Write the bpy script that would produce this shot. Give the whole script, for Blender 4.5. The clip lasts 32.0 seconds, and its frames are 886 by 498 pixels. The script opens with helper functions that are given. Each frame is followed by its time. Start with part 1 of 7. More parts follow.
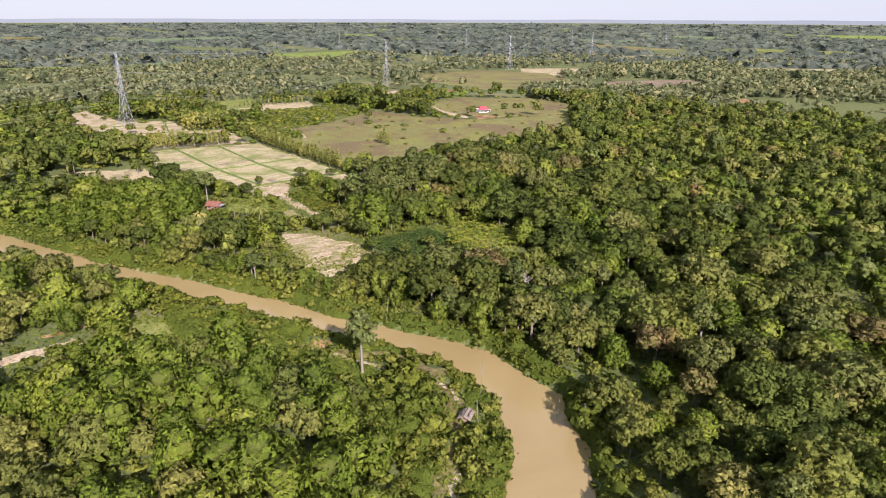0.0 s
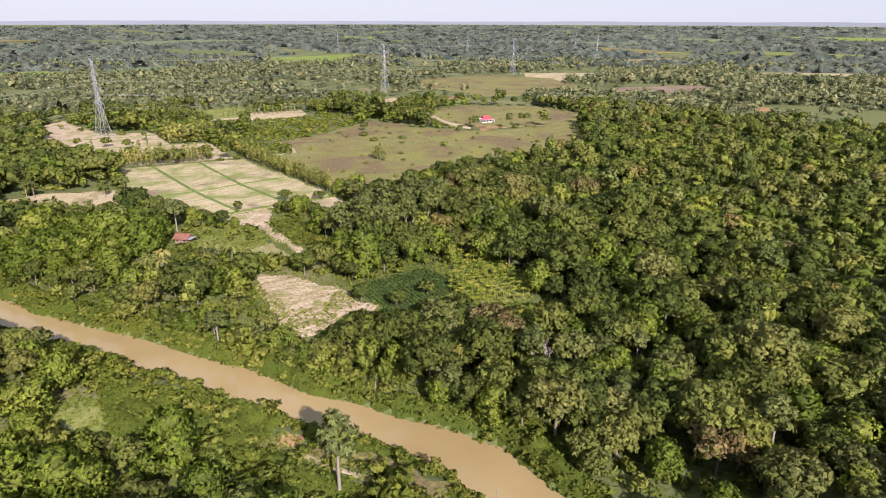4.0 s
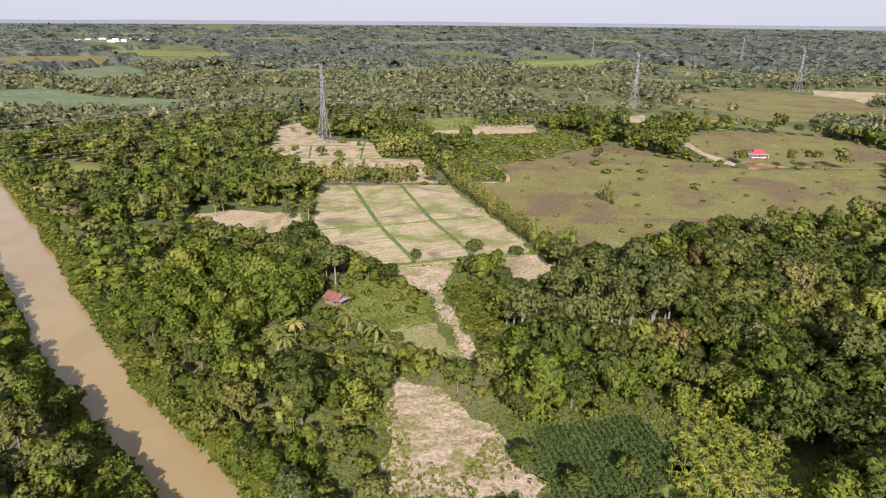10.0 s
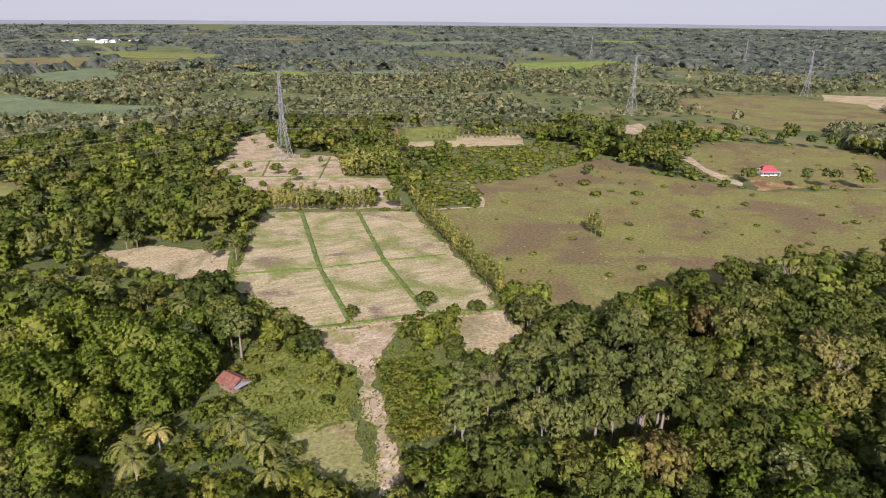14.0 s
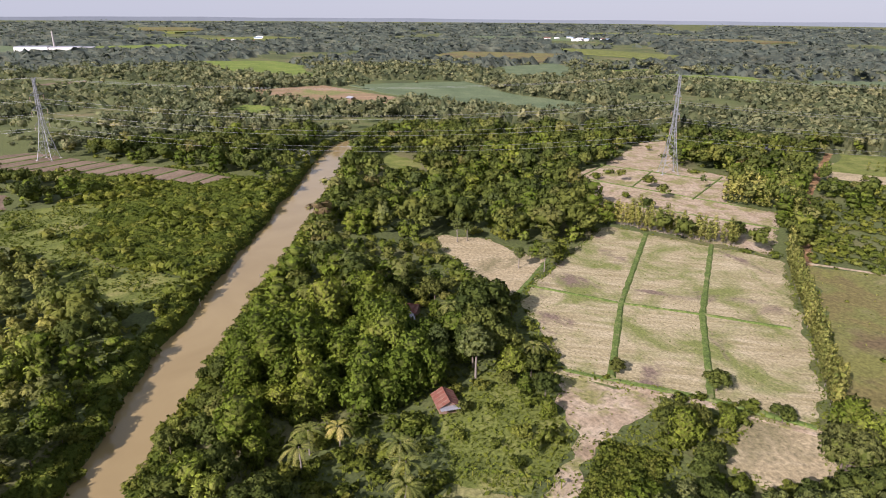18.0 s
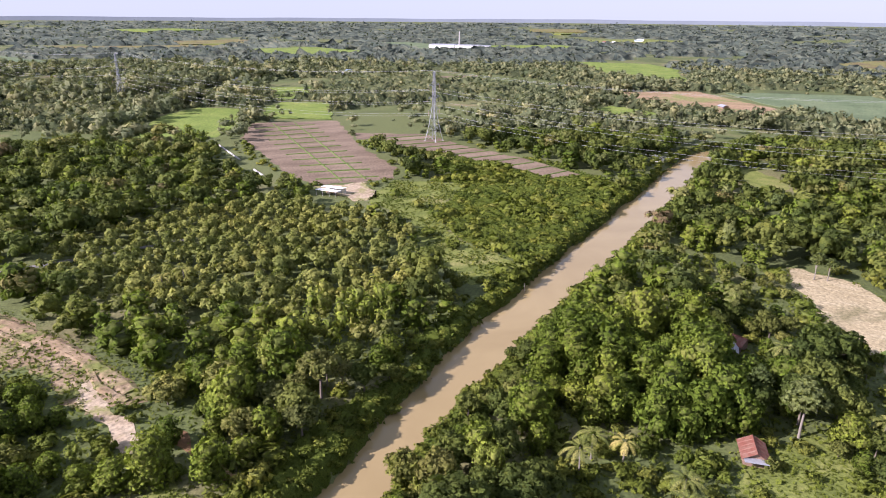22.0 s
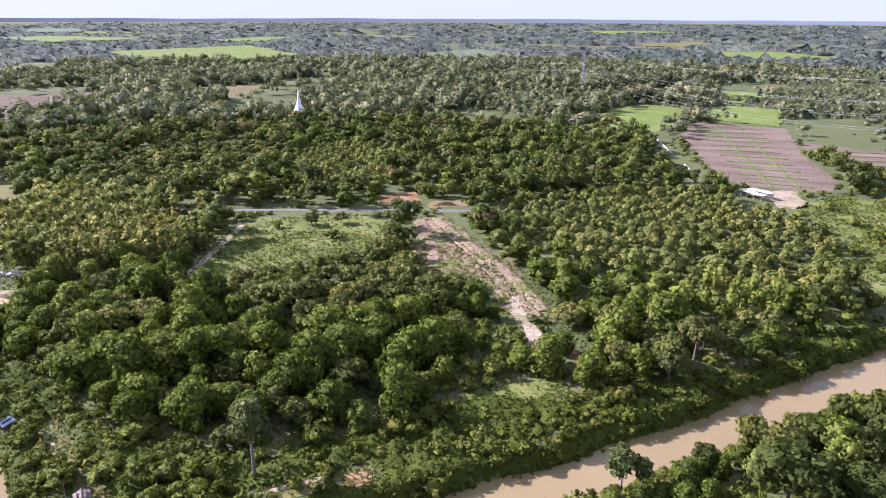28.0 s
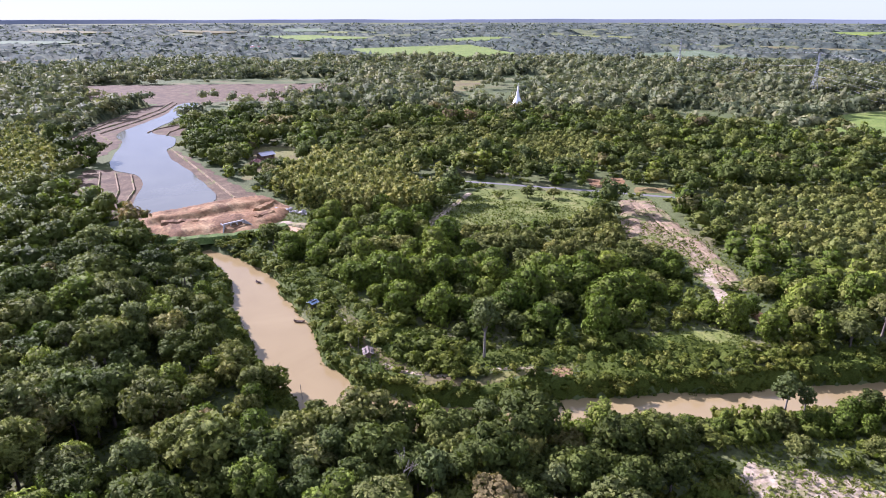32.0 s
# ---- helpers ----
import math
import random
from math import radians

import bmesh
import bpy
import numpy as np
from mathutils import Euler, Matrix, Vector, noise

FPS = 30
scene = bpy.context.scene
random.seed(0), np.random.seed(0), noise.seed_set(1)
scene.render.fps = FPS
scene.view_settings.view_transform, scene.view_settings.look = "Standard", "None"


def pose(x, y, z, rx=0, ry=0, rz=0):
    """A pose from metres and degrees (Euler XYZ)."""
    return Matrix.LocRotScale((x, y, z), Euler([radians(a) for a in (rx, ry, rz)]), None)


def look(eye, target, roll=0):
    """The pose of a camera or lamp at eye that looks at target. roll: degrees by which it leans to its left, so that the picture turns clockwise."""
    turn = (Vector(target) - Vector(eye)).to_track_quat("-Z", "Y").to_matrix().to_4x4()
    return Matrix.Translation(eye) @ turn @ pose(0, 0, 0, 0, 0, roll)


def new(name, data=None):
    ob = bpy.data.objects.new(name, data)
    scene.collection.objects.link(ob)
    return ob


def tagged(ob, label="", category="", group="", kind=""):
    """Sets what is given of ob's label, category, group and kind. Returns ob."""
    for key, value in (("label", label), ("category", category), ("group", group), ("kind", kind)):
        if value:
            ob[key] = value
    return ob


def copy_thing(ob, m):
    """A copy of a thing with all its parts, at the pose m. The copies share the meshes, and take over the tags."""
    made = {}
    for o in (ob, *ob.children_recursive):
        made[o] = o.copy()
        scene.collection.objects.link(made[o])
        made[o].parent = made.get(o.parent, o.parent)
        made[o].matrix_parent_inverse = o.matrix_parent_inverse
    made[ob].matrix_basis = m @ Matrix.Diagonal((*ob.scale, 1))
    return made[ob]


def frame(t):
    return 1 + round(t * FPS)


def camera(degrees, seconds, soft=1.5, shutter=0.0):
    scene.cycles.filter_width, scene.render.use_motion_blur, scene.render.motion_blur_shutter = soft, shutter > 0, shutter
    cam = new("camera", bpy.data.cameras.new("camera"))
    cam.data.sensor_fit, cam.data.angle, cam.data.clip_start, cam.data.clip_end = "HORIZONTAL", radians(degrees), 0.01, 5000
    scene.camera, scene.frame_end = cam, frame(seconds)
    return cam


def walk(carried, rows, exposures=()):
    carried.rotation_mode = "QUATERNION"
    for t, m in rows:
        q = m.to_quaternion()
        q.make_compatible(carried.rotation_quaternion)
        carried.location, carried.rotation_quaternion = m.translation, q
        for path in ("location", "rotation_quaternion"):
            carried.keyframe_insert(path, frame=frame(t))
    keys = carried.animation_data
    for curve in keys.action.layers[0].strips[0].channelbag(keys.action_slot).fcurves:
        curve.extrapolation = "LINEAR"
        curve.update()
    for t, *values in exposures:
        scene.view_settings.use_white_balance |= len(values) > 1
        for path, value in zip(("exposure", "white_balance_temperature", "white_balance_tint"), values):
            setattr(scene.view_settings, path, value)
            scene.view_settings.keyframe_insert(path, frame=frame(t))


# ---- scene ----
SPAN = 32.0
cam = camera(68.66, SPAN, soft=1.0)
# seconds, x, y, z, heading to the left of +y, pitch, roll
PATH = [
    (0, 0.4, 0.4, 81.7, 0.01, -19.82, 0.17),
    (3, 0.3, 26.7, 83.1, 0.07, -19.74, 0.11),
    (6, 0.5, 63.9, 84.4, 0.05, -19.64, 0.29),
    (7.5, 1.2, 81.0, 85.3, -0.08, -19.64, 0.36),
    (8, 0.9, 88.0, 85.4, 4.94, -19.65, 0.39),
    (8.5, 0.8, 95.5, 85.5, 16.46, -19.66, 0.43),
    (9, 1.1, 103.0, 85.5, 21.58, -19.67, 0.46),
    (10, -0.5, 116.3, 85.8, 21.63, -19.67, 0.49),
    (11, -2.7, 128.8, 86.0, 21.68, -19.66, 0.49),
    (12, -4.7, 142.3, 86.2, 21.73, -19.65, 0.48),
    (13, -4.6, 155.4, 86.3, 21.73, -19.65, 0.47),
    (13.5, -3.8, 162.3, 86.3, 21.76, -19.66, 0.46),
    (15.5, 2.8, 187.6, 86.0, 21.80, -19.69, 0.41),
    (16, 4.2, 193.6, 85.9, 25.03, -19.72, 0.40),
    (16.5, 6.5, 200.0, 85.8, 37.06, -19.76, 0.40),
    (17, 8.3, 206.3, 85.7, 46.28, -19.82, 0.41),
    (17.5, 9.8, 211.4, 85.7, 54.25, -19.87, 0.43),
    (18, 10.1, 215.0, 85.6, 60.57, -19.92, 0.45),
    (18.5, 10.6, 217.0, 85.5, 65.46, -19.95, 0.48),
    (19, 10.4, 218.2, 85.4, 69.52, -19.96, 0.49),
    (20, 10.4, 218.9, 85.2, 77.48, -19.94, 0.49),
    (21, 10.5, 218.9, 85.1, 85.07, -19.93, 0.47),
    (22, 10.7, 219.2, 85.1, 91.89, -19.92, 0.43),
    (23, 10.7, 219.2, 85.1, 98.63, -19.90, 0.40),
    (24, 10.8, 219.3, 85.0, 105.72, -19.91, 0.38),
    (25, 13.0, 219.4, 84.9, 111.85, -19.93, 0.36),
    (25.5, 16.2, 220.2, 84.9, 114.68, -19.94, 0.35),
    (27.5, 32.8, 228.5, 84.9, 126.57, -19.92, 0.26),
    (28, 37.7, 231.2, 84.9, 129.53, -19.90, 0.23),
    (29, 47.7, 237.6, 84.8, 135.35, -19.90, 0.17),
    (30, 56.9, 244.7, 84.5, 141.30, -19.90, 0.09),
    (31, 65.0, 251.3, 84.3, 146.28, -19.87, 0.01),
    (31.5, 67.9, 254.2, 84.3, 147.47, -19.86, -0.02),
    (32, 70.2, 257.0, 84.4, 147.45, -19.86, -0.05),
]


def aim(x, y, z, yaw, pitch, roll):
    a, b = radians(yaw), radians(pitch)
    ahead = Vector((-math.sin(a) * math.cos(b), math.cos(a) * math.cos(b), math.sin(b)))
    eye = Vector((x, y, z))
    return look(eye, eye + ahead, roll)


walk(cam, [(row[0], aim(*row[1:])) for row in PATH], [(0, 1.43, 6060, 28), (8, 1.29, 6060, 29), (16, 0.98, 6060, 30), (20, 1.16, 5830, 32), (22, 1.45, 5700, 35), (25, 1.58, 5460, 38), (32, 1.66, 5220, 42)])

# ---- light: low afternoon sun under a pale hazy sky ----
SUN_FROM = Vector((0.366, -0.931, 0.60)).normalized()
world = bpy.data.worlds.new("sky")
scene.world = world
world.use_nodes = True
wn = world.node_tree
sky = wn.nodes.new("ShaderNodeTexSky")
sky.sky_type = "NISHITA"
sky.sun_disc = False
sky.sun_elevation = math.asin(SUN_FROM.z)
sky.sun_rotation = math.atan2(SUN_FROM.x, SUN_FROM.y)
sky.air_density, sky.dust_density, sky.ozone_density = 1.2, 0.25, 2.5
# thin haze whitens the clear sky evenly
haze = wn.nodes.new("ShaderNodeMix")
haze.data_type = "RGBA"
haze.inputs[0].default_value = 0.93
haze.inputs[7].default_value = (2.66, 2.98, 3.12, 1)
wn.links.new(sky.outputs[0], haze.inputs[6])
wn.links.new(haze.outputs[2], wn.nodes["Background"].inputs[0])
wn.nodes["Background"].inputs[1].default_value = 0.095
sun_data = bpy.data.lights.new("sun", "SUN")
sun_data.energy, sun_data.angle, sun_data.color = 5.0, radians(0.6), (1.0, 0.92, 0.80)
sun_lamp = new("sun", sun_data)
sun_lamp.matrix_world = look(SUN_FROM * 400, (0, 0, 0))


# ---- materials ----
def nodes_of(name):
    m = bpy.data.materials.new(name)
    m.use_nodes = True
    t = m.node_tree
    return m, t, t.nodes["Principled BSDF"]


def spot(t, kind, **inputs):
    n = t.nodes.new(kind)
    for k, v in inputs.items():
        n.inputs[k].default_value = v
    return n


def ramp(t, source, stops):
    r = t.nodes.new("ShaderNodeValToRGB")
    while len(r.color_ramp.elements) < len(stops):
        r.color_ramp.elements.new(0.5)
    for e, (p, c) in zip(r.color_ramp.elements, stops):
        e.position, e.color = p, (*c, 1)
    t.links.new(source, r.inputs[0])
    return r.outputs[0]


def mixed(t, mode, factor, a, b):
    m = t.nodes.new("ShaderNodeMix")
    m.data_type, m.blend_type = "RGBA", mode
    for slot, value in ((0, factor), (6, a), (7, b)):
        if isinstance(value, (int, float)):
            m.inputs[slot].default_value = value
        elif isinstance(value, tuple):
            m.inputs[slot].default_value = (*value, 1)
        else:
            t.links.new(value, m.inputs[slot])
    return m.outputs[2]


def earth(name, stops, scale, fine, rough=0.95, bump=0.15, stretch=None, second=None, third=None):
    """Soil, grass and crops: broad patches of the stops' colours, fine grain over them, and relief."""
    m, t, p = nodes_of(name)
    where = t.nodes.new("ShaderNodeNewGeometry").outputs["Position"]
    if stretch:
        mp = t.nodes.new("ShaderNodeMapping")
        mp.inputs["Rotation"].default_value = (0, 0, radians(stretch[0]))
        mp.vector_type = "TEXTURE"
        mp.inputs["Scale"].default_value = (1 / stretch[1], 1 / stretch[2], 1)
        t.links.new(where, mp.inputs[0])
        lined = mp.outputs[0]
    else:
        lined = where
    big = spot(t, "ShaderNodeTexNoise", Scale=scale, Detail=6.0, Roughness=0.6, Distortion=0.05 if stretch else 0.4)
    t.links.new(lined, big.inputs["Vector"])
    small = spot(t, "ShaderNodeTexNoise", Scale=fine, Detail=5.0, Roughness=0.7)
    t.links.new(where, small.inputs["Vector"])
    colour = ramp(t, big.outputs[0], stops)
    for patch in (second, third):
        if patch:
            wide = spot(t, "ShaderNodeTexNoise", Scale=patch[0], Detail=4.0, Roughness=0.65, Distortion=0.6)
            t.links.new(where, wide.inputs["Vector"])
            mask = ramp(t, wide.outputs[0], [(patch[2], (0, 0, 0)), (patch[3], (1, 1, 1))])
            colour = mixed(t, "MIX", mask, colour, patch[1])
    grain = ramp(t, small.outputs[0], [(0.32, (0.45, 0.46, 0.45)), (0.68, (1.40, 1.38, 1.34))])
    colour = mixed(t, "MULTIPLY", 0.85, colour, grain)
    t.links.new(colour, p.inputs["Base Color"])
    p.inputs["Roughness"].default_value = rough
    p.inputs["Specular IOR Level"].default_value = 0.15
    b = spot(t, "ShaderNodeBump", Strength=bump, Distance=0.4)
    t.links.new(small.outputs[0], b.inputs["Height"])
    t.links.new(b.outputs[0], p.inputs["Normal"])
    return m


def leaves(name, dark, light, odd, shine=0.7, glow=0.22, lace=4.2, rust=None):
    """Foliage: each plant its own tone, clump-sized flicker, and light that passes through."""
    m, t, p = nodes_of(name)
    geo = t.nodes.new("ShaderNodeNewGeometry")
    # each plant's own tone: its object's random number, or the number kept with the joined ones
    own = t.nodes.new("ShaderNodeAttribute")
    own.attribute_name = "tint"
    which = t.nodes.new("ShaderNodeMath")
    which.operation = "ADD"
    t.links.new(own.outputs["Fac"], which.inputs[0])
    t.links.new(t.nodes.new("ShaderNodeObjectInfo").outputs["Random"], which.inputs[1])
    wrap = t.nodes.new("ShaderNodeMath")
    wrap.operation = "FRACT"
    t.links.new(which.outputs[0], wrap.inputs[0])
    stops = [(0.0, dark), (0.30, tuple((a + b) / 2 for a, b in zip(dark, light))), (0.62, light), (0.94, odd), (1.0, rust or odd)]
    tone = ramp(t, wrap.outputs[0], stops)
    broad = spot(t, "ShaderNodeTexNoise", Scale=0.035, Detail=3.0, Roughness=0.6)
    t.links.new(geo.outputs["Position"], broad.inputs["Vector"])
    tone = mixed(t, "MULTIPLY", 1.0, tone, ramp(t, broad.outputs[0], [(0.34, (0.84, 0.90, 0.92)), (0.52, (1.0, 1.0, 1.0)), (0.68, (1.16, 1.08, 1.0))]))
    flick = ramp(t, geo.outputs["Random Per Island"], [(0.0, (0.78, 0.80, 0.80)), (0.6, (1.0, 1.0, 1.0)), (1.0, (1.18, 1.15, 1.08))])
    tone = mixed(t, "MULTIPLY", 1.0, tone, flick)
    fine = spot(t, "ShaderNodeTexNoise", Scale=3.4, Detail=3.0, Roughness=0.7)
    t.links.new(geo.outputs["Position"], fine.inputs["Vector"])
    tone = mixed(t, "MULTIPLY", 1.0, tone, ramp(t, fine.outputs[0], [(0.34, (0.62, 0.66, 0.62)), (0.5, (1.0, 1.0, 1.0)), (0.66, (1.32, 1.30, 1.18))]))
    t.links.new(tone, p.inputs["Base Color"])
    p.inputs["Roughness"].default_value = shine
    p.inputs["Specular IOR Level"].default_value = 0.08
    b = spot(t, "ShaderNodeBump", Strength=0.7, Distance=0.30)
    t.links.new(fine.outputs[0], b.inputs["Height"])
    t.links.new(b.outputs[0], p.inputs["Normal"])
    tr = t.nodes.new("ShaderNodeBsdfTranslucent")
    t.links.new(mixed(t, "MULTIPLY", 1.0, tone, (1.10, 1.22, 0.62)), tr.inputs[0])
    ms = t.nodes.new("ShaderNodeMixShader")
    ms.inputs[0].default_value = glow
    t.links.new(p.outputs[0], ms.inputs[1])
    t.links.new(tr.outputs[0], ms.inputs[2])
    out = ms.outputs[0]
    if lace:
        # gaps between the leaves of a clump
        gaps = spot(t, "ShaderNodeTexNoise", Scale=lace, Detail=2.0, Roughness=0.6)
        t.links.new(geo.outputs["Position"], gaps.inputs["Vector"])
        cut = t.nodes.new("ShaderNodeMath")
        cut.operation = "GREATER_THAN"
        cut.inputs[1].default_value = 0.575
        t.links.new(gaps.outputs[0], cut.inputs[0])
        clear = t.nodes.new("ShaderNodeBsdfTransparent")
        open_mix = t.nodes.new("ShaderNodeMixShader")
        t.links.new(cut.outputs[0], open_mix.inputs[0])
        t.links.new(out, open_mix.inputs[1])
        t.links.new(clear.outputs[0], open_mix.inputs[2])
        out = open_mix.outputs[0]
    t.links.new(out, t.nodes["Material Output"].inputs[0])
    return m


def solid(name, c, rough=0.6, metal=0.0, vary=0.25, scale=1.5, stain=None):
    m, t, p = nodes_of(name)
    where = t.nodes.new("ShaderNodeNewGeometry").outputs["Position"]
    n = spot(t, "ShaderNodeTexNoise", Scale=scale, Detail=6.0, Roughness=0.65)
    t.links.new(where, n.inputs["Vector"])
    low = tuple(v * (1 - vary) for v in c)
    high = tuple(v * (1 + vary * 0.6) for v in c)
    colour = ramp(t, n.outputs[0], [(0.3, stain or low), (0.55, c), (0.75, high)])
    t.links.new(colour, p.inputs["Base Color"])
    p.inputs["Roughness"].default_value, p.inputs["Metallic"].default_value = rough, metal
    return m


def muddy(name, c, deep, rough=0.12):
    m, t, p = nodes_of(name)
    where = t.nodes.new("ShaderNodeNewGeometry").outputs["Position"]
    n = spot(t, "ShaderNodeTexNoise", Scale=0.035, Detail=5.0, Roughness=0.55, Distortion=0.8)
    t.links.new(where, n.inputs["Vector"])
    t.links.new(ramp(t, n.outputs[0], [(0.3, deep), (0.7, c)]), p.inputs["Base Color"])
    p.inputs["Roughness"].default_value, p.inputs["IOR"].default_value = rough, 1.33
    w = spot(t, "ShaderNodeTexNoise", Scale=0.9, Detail=3.0)
    t.links.new(where, w.inputs["Vector"])
    b = spot(t, "ShaderNodeBump", Strength=0.06, Distance=0.15)
    t.links.new(w.outputs[0], b.inputs["Height"])
    t.links.new(b.outputs[0], p.inputs["Normal"])
    return m


